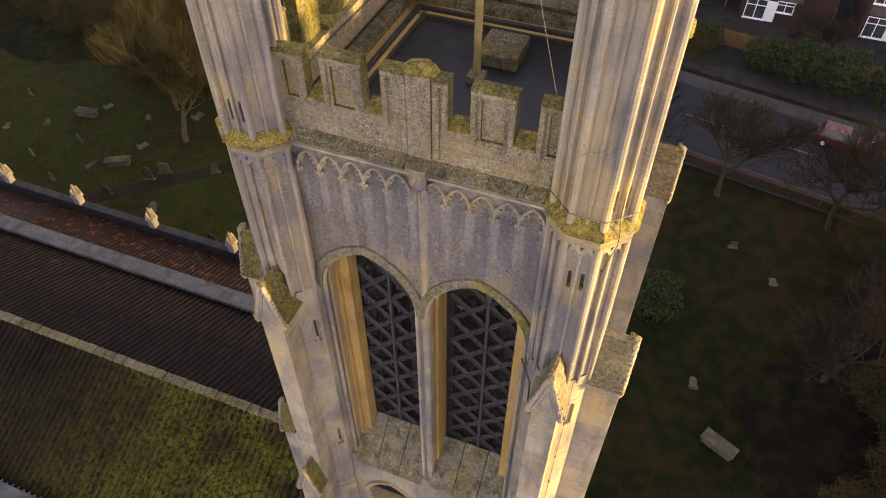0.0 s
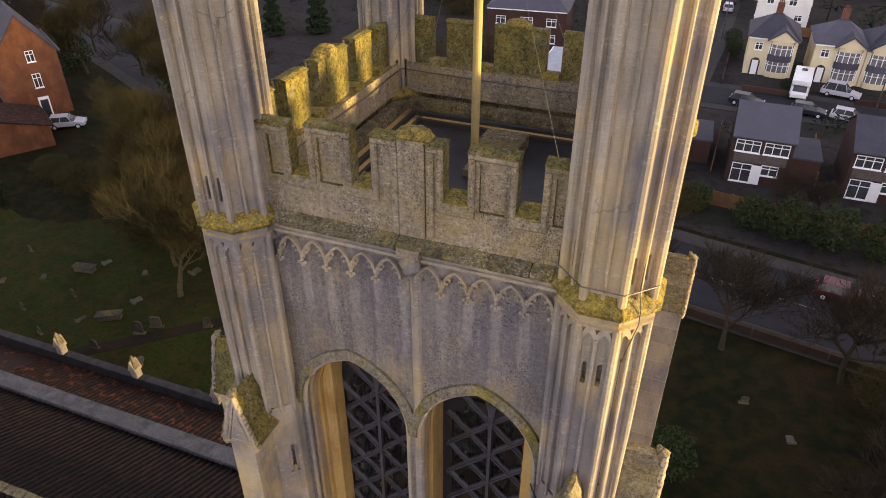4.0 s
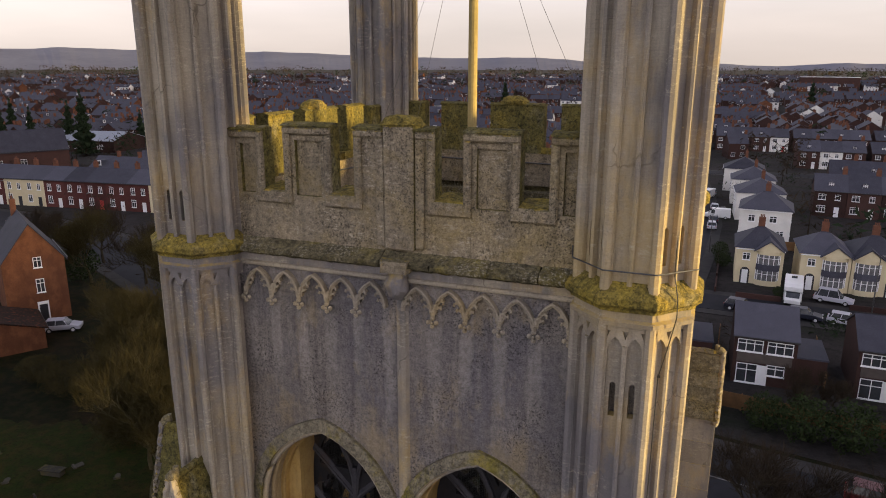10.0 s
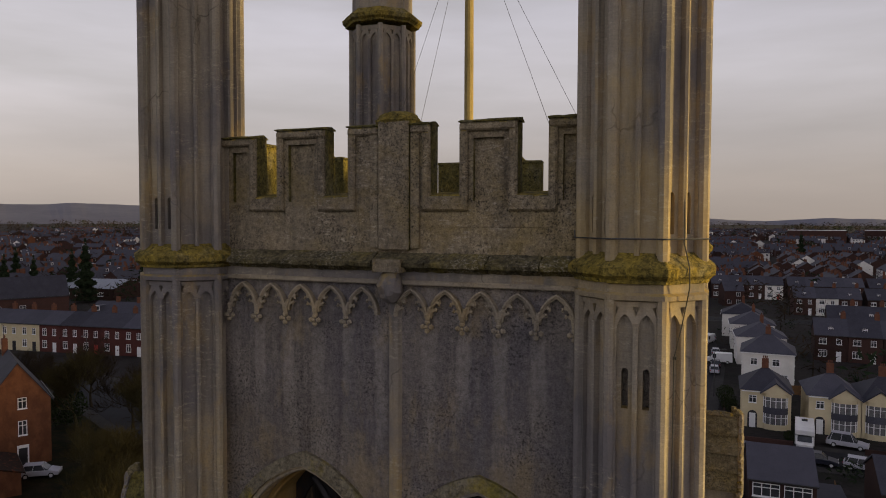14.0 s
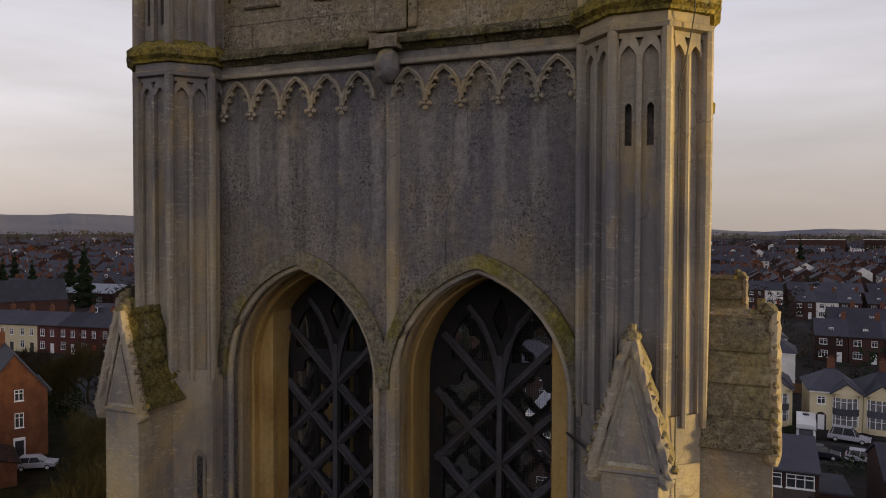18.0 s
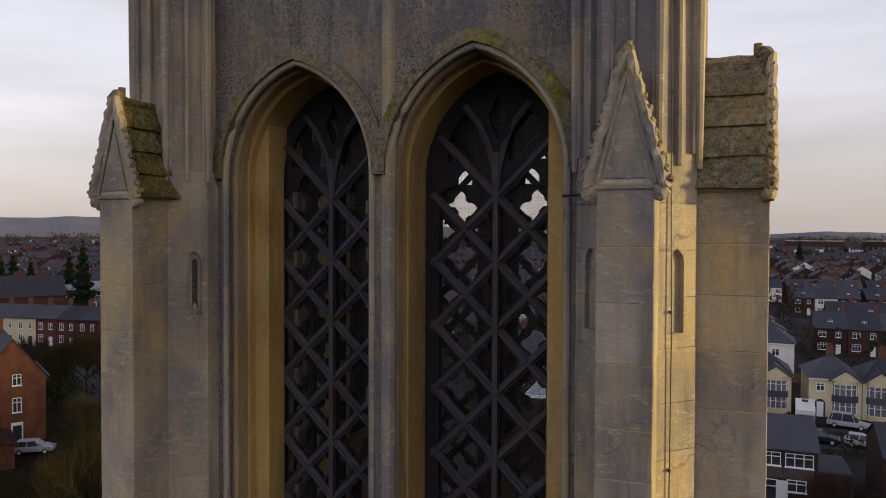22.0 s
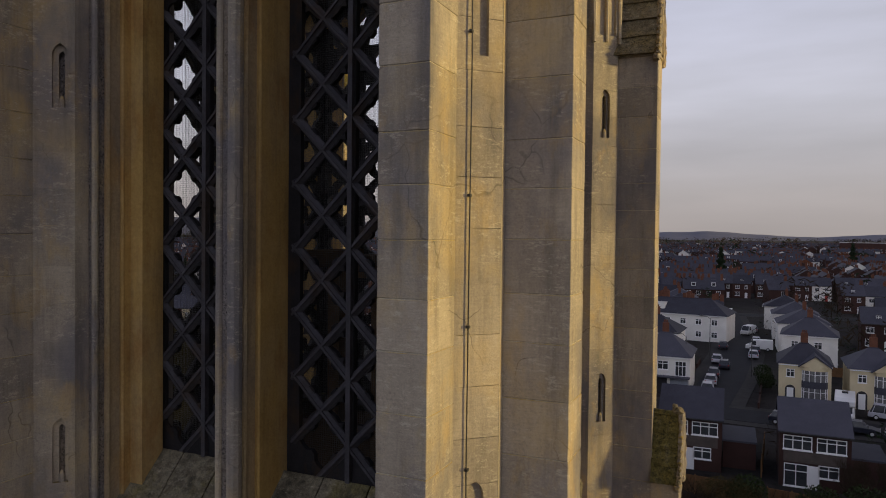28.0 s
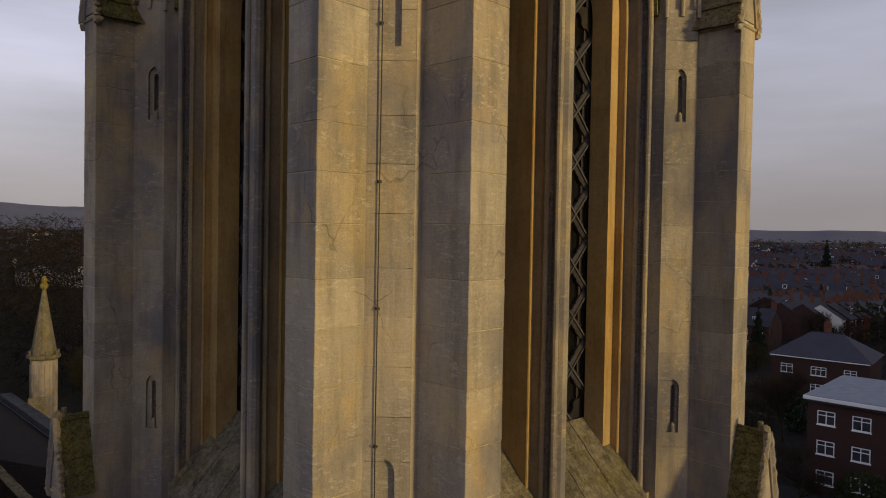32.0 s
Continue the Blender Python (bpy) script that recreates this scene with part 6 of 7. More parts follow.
# rows further off
kinds = [
    house(at(-60, 266, 3), 6.0, 8.5, 5.4, 2.8, BRICK, SLATE, "red brick row house with a white dormer", ((1.5, 0.9, 1.6, 1.4, 3), (1.5, 3.5, 1.4, 1.2, 2), (4.4, 3.5, 1.0, 1.2, 2)), dormers=(3.0,), doors=((4.4, UPVC),), name="row_house", back=False),
    house(at(-53.8, 266.3, 3), 6.0, 8.5, 5.4, 2.6, BRICKO, SLATE, "orange brick row house with a slate roof", ((1.5, 0.9, 1.6, 1.4, 3), (1.5, 3.5, 1.4, 1.2, 2), (4.4, 3.5, 1.0, 1.2, 2)), doors=((4.4, BLACKP),), name="row_house", back=False),
    house(at(-47.6, 266.6, 3), 6.0, 8.5, 5.4, 2.6, WHITE, SLATE, "white rendered row house with a slate roof", ((1.5, 0.9, 1.6, 1.4, 3), (1.5, 3.5, 1.4, 1.2, 2), (4.4, 3.5, 1.0, 1.2, 2)), doors=((4.4, RED),), name="row_house", back=False),
]
rng = random.Random(11)
ROWS_AT = [(-41, 266.9, 3, 22), (-250, 350, 4, 10), (-180, 352, -2, 8), (20, 128, -2, 0), (36, 118, -4, 9), (24, 152, -3, 9), (30, 178, -4, 9), (28, 228, 2, 10), (-110, 140, 5, 7), (-75, 128, 4, 5), (-120, 190, 8, 8), (-60, 196, 2, 7), (-200, 250, 6, 8), (-130, 300, 0, 9)]
for x, y, a, n in ROWS_AT:
    c, s_ = math.cos(radians(a)), math.sin(radians(a))
    pick = rng.choice((0, 0, 1))
    gap = 0
    for i in range(n):
        k = pick if rng.random() < 0.8 else rng.choice((0, 1, 2))
        if i % 4 == 3:
            gap += 1.5
        copy_thing(kinds[k], at(x + (i * 6.1 + gap) * c, y + (i * 6.1 + gap) * s_, a))
# low sheds and a school hall on the left
house(at(-232, 172, 10), 40, 18, 4.0, 2.5, BRICK, LEAD, "long low hall with a blue-grey roof", tuple((3 + i * 4.5, 1.2, 2.2, 1.5, 3) for i in range(8)), chimney=False, name="school_hall")
house(at(-186, 126, 60), 22, 10, 6.0, 5.5, BRICK, SLATE, "steep-roofed dark brick hall", ((4, 1.5, 1.6, 2.2, 2), (10, 1.5, 1.6, 2.2, 2)), chimney=False, name="hall")
for i, (x, y, w) in enumerate(((90, 900, 60), (175, 930, 46))):
    house(at(x, y, -8, fall(930)), w, 24, 14, 0.2, BRICK, UPVC, "large flat-roofed works building with a white top", tuple((4 + j * 6, 4, 3.5, 3, 3) for j in range(int(w / 6) - 1)), chimney=False, name="works_building")

# far town: joined roofs and walls
V, F, MI = [], [], []
mats = [BRICK, WHITE, SLATE, UPVC, PANE, BRICKO, CHIMNEY]
def quad(p, mi):
    k = len(V)
    V.extend(p)
    F.append(tuple(range(k, k + len(p))))
    MI.append(mi)
rng = random.Random(5)
for n_ in range(2700):
    a = rng.uniform(radians(62), radians(168)) if n_ % 5 else rng.uniform(radians(20), radians(62))
    r = 290 + 1150 * rng.random() ** 1.25 if n_ < 2200 else rng.uniform(150, 300)
    x0, y0 = r * math.cos(a), r * math.sin(a)
    if any(-16 < x0 - bx < bn * 6.6 + 6 and abs(y0 - by) < 20 for bx, by, _, bn in ROWS_AT):
        continue
    if r < 290 and ((-16 < x0 < 62 and y0 < 240) or (x0 < -150 and y0 < 215) or y0 < 118 or abs(y0 - 211) < 14):
        continue
    st = 0.35 * noise.noise((x0 / 160, y0 / 160, 0)) + (math.pi / 2 if noise.noise((x0 / 120, y0 / 120, 5)) > 0.22 else 0)
    c, s_ = math.cos(st), math.sin(st)
    wall = 1 if rng.random() < 0.12 else (5 if rng.random() < 0.1 else 0)
    units = rng.choice((1, 2, 2, 4))
    w, d, h, rs = 6.2 * units, 8.5, 5.4, 2.7
    z = fall(r) - 0.1
    def W(x, y, zz):
        return (x0 + c * x - s_ * y, y0 + s_ * x + c * y, z + zz)
    for p, mi in (((( 0, 0, 0), (w, 0, 0), (w, 0, h), (0, 0, h)), wall), (((w, d, 0), (0, d, 0), (0, d, h), (w, d, h)), wall), (((0, d, 0), (0, 0, 0), (0, 0, h), (0, d / 2, h + rs), (0, d, h)), wall), (((w, 0, 0), (w, d, 0), (w, d, h), (w, d / 2, h + rs), (w, 0, h)), wall),
                  (((-0.2, -0.4, h - 0.2), (w + 0.2, -0.4, h - 0.2), (w + 0.2, d / 2, h + rs + 0.1), (-0.2, d / 2, h + rs + 0.1)), 2), (((w + 0.2, d + 0.4, h - 0.2), (-0.2, d + 0.4, h - 0.2), (-0.2, d / 2, h + rs + 0.1), (w + 0.2, d / 2, h + rs + 0.1)), 2)):
        quad([W(*q) for q in p], mi)
    for u in range(units):
        for fx in (1.5, 4.4):
            for fz in (0.9, 3.4):
                for yy in (-0.04, d + 0.04):
                    if rng.random() < 0.35:
                        continue
                    xx = u * 6.2 + fx
                    quad([W(xx - 0.65, yy, fz), W(xx + 0.65, yy, fz), W(xx + 0.65, yy, fz + 1.35), W(xx - 0.65, yy, fz + 1.35)], 3)
                    y2 = yy - 0.03 if yy < 0 else yy + 0.03
                    for ex in (-0.3, 0.3):
                        quad([W(xx + ex - 0.27, y2, fz + 0.07), W(xx + ex + 0.27, y2, fz + 0.07), W(xx + ex + 0.27, y2, fz + 1.28), W(xx + ex - 0.27, y2, fz + 1.28)], 4)
        cx = u * 6.2 + 6.0
        for q in (((-0.4, -0.3), (0.4, -0.3)), ((0.4, -0.3), (0.4, 0.3)), ((0.4, 0.3), (-0.4, 0.3)), ((-0.4, 0.3), (-0.4, -0.3))):
            quad([W(cx + q[0][0], d / 2 + q[0][1], h + rs - 0.4), W(cx + q[1][0], d / 2 + q[1][1], h + rs - 0.4), W(cx + q[1][0], d / 2 + q[1][1], h + rs + 1.4), W(cx + q[0][0], d / 2 + q[0][1], h + rs + 1.4)], 6)
        if rng.random() < 0.25:
            dz = h + 0.9
            xx = u * 6.2 + 3
            quad([W(xx - 0.7, 0.5, dz), W(xx + 0.7, 0.5, dz), W(xx + 0.7, 0.5, dz + 1.2), W(xx - 0.7, 0.5, dz + 1.2)], 3)
            quad([W(xx - 0.5, 0.46, dz + 0.15), W(xx + 0.5, 0.46, dz + 0.15), W(xx + 0.5, 0.46, dz + 1.05), W(xx - 0.5, 0.46, dz + 1.05)], 4)
            quad([W(xx - 0.8, 0.45, dz + 1.2), W(xx + 0.8, 0.45, dz + 1.2), W(xx + 0.8, 2.6, dz + 1.3), W(xx - 0.8, 2.6, dz + 1.3)], 2)
me = bpy.data.meshes.new("far_houses")
me.from_pydata(V, [], F)
for mt in mats:
    me.materials.append(mt)
me.polygons.foreach_set("material_index", MI)
tagged(new("far_houses", me), "distant town of brick houses with slate roofs and white windows", "houses", kind="stuff")

# ================= trees =================
def grow(seed, h, spread=0.55, depth=5, twigs=3):
    """Limbs and twigs of a bare tree, as two lists of vertices and faces."""
    rng = random.Random(seed)
    LV, LF, TV, TF = [], [], [], []

    def limb(a, b, ra, rb, n=5):
        d = (b - a).normalized()
        u = d.cross(Vector((0.3, 0.9, 0.2))).normalized()
        w = d.cross(u)
        k = len(LV)
        for p, r in ((a, ra), (b, rb)):
            for i in range(n):
                t = 2 * math.pi * i / n
                LV.append(tuple(p + (u * math.cos(t) + w * math.sin(t)) * r))
        for i in range(n):
            j = (i + 1) % n
            LF.append((k + i, k + j, k + n + j, k + n + i))

    def twig(a, d, l):
        u = d.cross(Vector((rng.uniform(-1, 1), rng.uniform(-1, 1), rng.uniform(-1, 1)))).normalized()
        k = len(TV)
        mid = a + d * l * 0.5 + Vector((rng.uniform(-1, 1), rng.uniform(-1, 1), rng.uniform(-0.3, 1))) * l * 0.1
        end = a + d * l + Vector((rng.uniform(-1, 1), rng.uniform(-1, 1), rng.uniform(-0.3, 1))) * l * 0.2
        TV.extend([tuple(a - u * 0.014), tuple(a + u * 0.014), tuple(mid + u * 0.009), tuple(mid - u * 0.009), tuple(end)])
        TF.extend([(k, k + 1, k + 2, k + 3), (k + 3, k + 2, k + 4)])

    def branch(a, d, l, r, lev):
        p = a
        seg = 3 if lev < 2 else 2
        for s in range(seg):
            d2 = (d + Vector((rng.uniform(-1, 1), rng.uniform(-1, 1), rng.uniform(-0.5, 0.8))) * 0.16).normalized()
            q = p + d2 * l / seg
            limb(p, q, r * (1 - 0.5 * s / seg), r * (1 - 0.5 * (s + 1) / seg), 6 if lev < 2 else 4 if lev < 4 else 3)
            if lev < depth and (s > 0 or lev > 0):
                for _ in range(rng.choice((1, 1, 2))):
                    side = Vector((rng.uniform(-1, 1), rng.uniform(-1, 1), rng.uniform(-0.15, 0.75))).normalized()
                    branch(q, (d2 * (1 - spread) + side * spread * 1.3).normalized(), l * rng.uniform(0.55, 0.78), r * 0.5, lev + 1)
            if lev >= depth - 1:
                for _ in range(twigs):
                    twig(q, (d2 + Vector((rng.uniform(-1, 1), rng.uniform(-1, 1), rng.uniform(-0.1, 1.0))) * 0.7).normalized(), l * rng.uniform(0.7, 1.5))
            p, d = q, d2
        if lev < depth:
            for _ in range(2):
                side = Vector((rng.uniform(-1, 1), rng.uniform(-1, 1), rng.uniform(0.1, 0.8))).normalized()
                branch(p, (d * 0.6 + side * spread).normalized(), l * rng.uniform(0.6, 0.8), r * 0.48, lev + 1)

    branch(Vector((0, 0, -0.2)), Vector((0.03, 0.02, 1)), h * 0.34, h * 0.024, 0)
    return LV, LF, TV, TF


def tree(m, seed, h, label, depth=5, twigs=3, spread=0.55, group="", fine=TWIG, limbs=None):
    LV, LF, TV, TF = grow(seed, h, spread, depth, twigs)
    ob = thing("bare_tree", label, "tree", m, group)
    for nm, v, f, mt in (("trunk", LV, LF, limbs or BARK), ("crown", TV, TF, fine)):
        me = bpy.data.meshes.new(nm)
        me.from_pydata(v, [], f)
        me.materials.append(mt)
        part(nm, me, None, ob)
    return ob


t1 = tree(at(8.0, 33.0, 0), 3, 9.5, "leafless dark-barked tree beside the churchyard wall", 4, 3, 0.5)
t2 = tree(at(15.6, 32.2, 40), 8, 10.5, "leafless spreading tree beside the churchyard wall", 4, 3, 0.55)
t3 = tree(at(-31.9, 24.2, 0), 5, 10.5, "tall leafless tree with pale branches among the graves", 5, 2, 0.42, fine=PALETWIG, limbs=PALEBARK)
t4 = tree(at(15.5, 19.0, 0), 9, 8.5, "leafless tree with pale drooping twigs", 4, 3, 0.6)
t5 = tree(at(-35.5, 31.0, 70), 14, 10.0, "leafless olive-twigged tree in the churchyard", 5, 2, 0.46, fine=PALETWIG, limbs=PALEBARK)
rng = random.Random(21)
for src, x, y, s in ((t5, -35, 27.5, 0.8), (t3, -39, 31, 0.9), (t5, -29, 29, 0.85), (t3, -45, 36, 0.9), (t5, -50, 39, 0.9), (t3, -36, 33, 0.95), (t5, -26, 31, 1.1), (t5, -44, 38, 1.1), (t3, -54, 43, 0.8), (t5, -50, 22, 0.9), (t5, -38, 41, 1.0), (t5, -30, 38, 1.0), (t3, -64, 26, 1.0), (t5, -70, 20, 1.0), (t5, -23, 35.5, 0.8),
                     (t2, 24, 24, 0.9), (t1, 30, 30, 1.0), (t4, 22, 14, 1.1), (t1, 35, 18, 1.0), (t2, 20, 8, 0.9), (t1, 27, 2, 1.0), (t4, 19, 26, 0.9), (t1, 1.5, 36, 0.8), (t2, 40, 26, 1), (t4, 12.5, 55, 0.6), (t4, 15.5, 56.5, 0.5), (t4, -4, 54, 0.6), (t4, -12, 53, 0.7), (t4, 24, 56, 0.6), (t3, -48, 53, 0.9), (t5, -56, 56, 1.0), (t3, -62, 60, 0.95), (t1, -70, 64, 1.0), (t3, -78, 62, 0.9), (t2, -84, 70, 1.0), (t1, -92, 68, 0.9), (t1, -100, 72, 0.9), (t2, -52, 62, 0.9), (t1, -20, 72, 0.9), (t1, -44, 104, 1.0), (t1, -34, 130, 1.0), (t1, -58, 112, 1.0)):
    copy_thing(src, at(x, y, rng.uniform(0, 360)) @ Matrix.Scale(s * rng.uniform(0.92, 1.08), 4))


def leaf_cloud(n, rx, rz, size, seed, cone=False, thin=0.6):
    rng = random.Random(seed)
    V, F = [], []
    for _ in range(n):
        while True:
            p = Vector((rng.uniform(-1, 1), rng.uniform(-1, 1), rng.uniform(-1, 1)))
            if cone:
                if math.hypot(p.x, p.y) < (1 - p.z) / 2 * (0.75 + 0.25 * math.sin(p.z * 23)) and math.hypot(p.x, p.y) > (1 - p.z) / 2 * 0.35:
                    break
            elif 0.45 < p.length < 1 + 0.25 * noise.noise(p * 3):
                break
        c = Vector((p.x * rx, p.y * rx, p.z * rz))
        u = Vector((rng.uniform(-1, 1), rng.uniform(-1, 1), rng.uniform(-1, 1))).normalized() * size
        w = u.cross(Vector((rng.uniform(-1, 1), rng.uniform(-1, 1), rng.uniform(-1, 1)))).normalized() * size * thin
        k = len(V)
        V += [tuple(c - u), tuple(c + w), tuple(c + u), tuple(c - w)]
        F.append((k, k + 1, k + 2, k + 3))
    return V, F


def leafy(name, m, n, rx, rz, size, seed, mat, label, cone=False, trunk=0.0, category="bush", thin=0.6):
    ob = thing(name, label, category, m)
    V, F = leaf_cloud(n, rx, rz, size, seed, cone, thin)
    me = bpy.data.meshes.new("leaves")
    me.from_pydata(V, [], F)
    me.materials.append(mat)
    part("leaves", me, None, ob, "", Matrix.Translation((0, 0, rz + trunk)))
    part("stem", T([(0, 0, -0.1), (0, 0, trunk + rz)], max(0.06, rx * 0.05), 6, (1, 0.5)), BARK, ob)
    return ob


con = leafy("conifer", at(-196, 170, 0), 4200, 4.6, 11.0, 0.6, 1, CONIF, "tall dark narrow conifer", True, 1.0, "tree")
for x, y, s in ((-216, 182, 0.8), (-228, 176, 0.7), (-222, 160, 0.75), (-240, 168, 0.85), (-250, 186, 0.8), (-262, 172, 0.7), (-205, 205, 0.6), (-170, 196, 0.7), (-64, 88, 0.45), (-70, 84, 0.4), (-58, 92, 0.5), (-10, 330, 0.9), (-120, 420, 1), (60, 500, 1), (-45, 118, 0.5), (-42, 122, 0.45)):
    copy_thing(con, at(x, y, 30 * s) @ Matrix.Scale(s, 4))
bush = leafy("evergreen_bush", at(5.3, 20.5, 0), 1500, 1.7, 1.6, 0.12, 2, HEDGE, "dark evergreen bush in the churchyard")
for x, y, s in ((-62, 22, 1.7), (-58, 30, 0.7), (-72, 26, 0.8), (-25, 41, 1.0), (-34, 44, 1.1), (-46, 47, 1.2), (9.5, 51.5, 1.0), (12.5, 50.5, 1.2), (16, 50, 1.3), (20, 49.5, 1.2), (4.5, 53, 0.9), (25, 49, 1.2), (-2, 54, 1.0), (-8, 55, 1.2), (6, 110, 0.8), (6.4, 104, 0.7), (13.5, 90.5, 0.5), (-30, 66, 1.2), (-14, 70, 1.4), (-20, 78, 1.5), (-60, 60, 1.6), (-80, 62, 1.6), (-95, 66, 1.4), (-110, 78, 1.0), (-81.5, 37, 1.6), (-80, 41, 1.2)):
    copy_thing(bush, at(x, y, 70 * s) @ Matrix.Scale(s, 4))
scrub = leafy("brown_thicket", at(-40, 30, 0), 3000, 2.6, 1.5, 0.32, 7, PALETWIG, "tangled brown leafless thicket", thin=0.05)
for x, y, s in ((-52, 35, 1.0), (-34, 38, 0.8), (-57, 36, 0.8), (-48, 42, 0.9), (18, 31, 0.9), (28, 27, 1.2), (36, 24, 1.3), (24, 20, 1.0), (3, 52, 0.9), (-56, 47, 1.3), (30, 10, 1.4), (20, 16, 0.9), (-24, 74, 1.3), (-14, 80, 1.4), (-36, 84, 1.4), (-28, 90, 1.2), (-48, 96, 1.4), (-40, 112, 1.5), (-52, 122, 1.6), (-30, 124, 1.5), (-22, 140, 1.6), (17, 10.5, 0.8), (19.5, 13.5, 0.9), (18.5, 18.5, 0.8), (22, 9, 1.0), (20.5, 22, 0.9)):
    copy_thing(scrub, at(x, y, 50 * s) @ Matrix.Scale(s, 4))

# far woods and street trees
V, F, MI = [], [], []
rng = random.Random(9)
for n_ in range(2100):
    a = rng.uniform(radians(15), radians(178)) if n_ % 8 else rng.uniform(radians(165), radians(200))
    r = 120 + 1500 * rng.random() ** 1.3
    x0, y0 = r * math.cos(a), r * math.sin(a)
    if r < 290 and (abs(x0) < 9 or noise.noise((x0 / 30, y0 / 30, 3)) < (-0.2 if y0 > 105 else 0.0)):
        continue
    dense = noise.noise((x0 / 140, y0 / 140, 8)) > 0.05 or r > 900
    if not dense and rng.random() < 0.6:
        continue
    green = rng.random() < 0.22
    h = rng.uniform(5, 11) * (1.3 if r > 700 else 1)
    z = fall(r)
    for _ in range(46 if r < 600 else 26):
        p = Vector((rng.gauss(0, 0.33), rng.gauss(0, 0.33), rng.uniform(-0.5, 0.5)))
        c = Vector((x0 + p.x * h * 0.75, y0 + p.y * h * 0.75, z + h * (0.58 + p.z * 0.75)))
        k = len(V)
        sz = h * (0.13 if r < 600 else 0.2)
        u = Vector((rng.uniform(-1, 1), rng.uniform(-1, 1), rng.uniform(-0.4, 1))).normalized() * sz
        w = u.cross(Vector((rng.uniform(-1, 1), rng.uniform(-1, 1), rng.uniform(-1, 1)))).normalized() * sz * (0.5 if green else 0.3)
        V += [tuple(c - u), tuple(c + w), tuple(c + u)]
        F.append((k, k + 1, k + 2))
        MI.append(1 if green else 0)
    k = len(V)
    V += [(x0 - 0.15, y0, z), (x0 + 0.15, y0, z), (x0, y0, z + h * 0.8)]
    F.append((k, k + 1, k + 2))
    MI.append(0)
# shrubs, hedges and small bare trees in the gardens
for n_ in range(1500):
    x0, y0 = rng.uniform(-190, 150), rng.uniform(64, 300)
    if abs(x0) < 6 or abs(y0 - 84) < 5 or abs(y0 - 211) < 5 or (-175 < x0 < -80 and y0 < 112) or (-33 < x0 < 40 and 93 < y0 < 106) or (4 < x0 < 24 and 120 < y0 < 136) or (-30 < x0 < 0 and 140 < y0 < 166):
        continue
    if any(-2 < x0 - bx < bn * 6.6 + 3 and -2 < y0 - by < 11 for bx, by, _, bn in ROWS_AT):
        continue
    green = rng.random() < 0.35
    h = rng.uniform(1.2, 3.0) if green else rng.uniform(2.0, 6.0)
    for _ in range(44):
        p = Vector((rng.gauss(0, 0.3), rng.gauss(0, 0.3), rng.uniform(-0.5, 0.5)))
        c = Vector((x0 + p.x * h, y0 + p.y * h, h * (0.5 + p.z * 0.9)))
        u = Vector((rng.uniform(-1, 1), rng.uniform(-1, 1), rng.uniform(-0.4, 1))).normalized() * h * 0.16
        w = u.cross(Vector((rng.uniform(-1, 1), rng.uniform(-1, 1), rng.uniform(-1, 1)))).normalized() * h * (0.09 if green else 0.02)
        k = len(V)
        V += [tuple(c - u), tuple(c + w), tuple(c + u)]
        F.append((k, k + 1, k + 2))
        MI.append(1 if green else 0)
# wooded skyline
for n_ in range(1500):
    a, r = rng.uniform(radians(40), radians(185)), rng.uniform(1350, 2650)
    if noise.noise((math.cos(a) * 14, math.sin(a) * 14, r / 700)) < -0.12:
        continue
    x0, y0, z = r * math.cos(a), r * math.sin(a), fall(r)
    h = rng.uniform(8, 16)
    for _ in range(14):
        p = Vector((rng.gauss(0, 0.4), rng.gauss(0, 0.4), rng.uniform(-0.45, 0.45)))
        c = Vector((x0 + p.x * h, y0 + p.y * h, z + h * (0.5 + p.z * 0.8)))
        u = Vector((rng.uniform(-1, 1), rng.uniform(-1, 1), rng.uniform(-0.4, 1))).normalized() * h * 0.24
        w = u.cross(Vector((rng.uniform(-1, 1), rng.uniform(-1, 1), rng.uniform(-1, 1)))).normalized() * h * 0.11
        k = len(V)
        V += [tuple(c - u), tuple(c + w), tuple(c + u)]
        F.append((k, k + 1, k + 2))
        MI.append(int(n_ % 5 == 0))
# tall dark wood past the far end of the church
for n_ in range(300):
    a, r = rng.uniform(radians(163), radians(190)), rng.uniform(95, 330)
    x0, y0 = r * math.cos(a), r * math.sin(a)
    h = rng.uniform(11, 17) + r * 0.035
    for _ in range(120):
        p = Vector((rng.gauss(0, 0.3), rng.gauss(0, 0.3), rng.uniform(-0.5, 0.5)))
        c = Vector((x0 + p.x * h * 0.5, y0 + p.y * h * 0.5, h * (0.5 + p.z * 0.95)))
        k = len(V)
        u = Vector((rng.uniform(-1, 1), rng.uniform(-1, 1), rng.uniform(-0.2, 1))).normalized() * h * 0.06
        w = u.cross(Vector((rng.uniform(-1, 1), rng.uniform(-1, 1), rng.uniform(-1, 1)))).normalized() * h * 0.009
        V += [tuple(c - u), tuple(c + w), tuple(c + u)]
        F.append((k, k + 1, k + 2))
        MI.append(2)
    k = len(V)
    V += [(x0 - 0.25, y0, 0), (x0 + 0.25, y0, 0), (x0, y0, h * 0.9)]
    F.append((k, k + 1, k + 2))
    MI.append(0)
me = bpy.data.meshes.new("far_trees")
me.from_pydata(V, [], F)
me.materials.append(TWIG)
me.materials.append(CONIF)
me.materials.append(DARKWOOD)
me.polygons.foreach_set("material_index", MI)
tagged(new("far_trees", me), "brown bare trees and dark evergreens scattered through the town", "trees", kind="stuff")


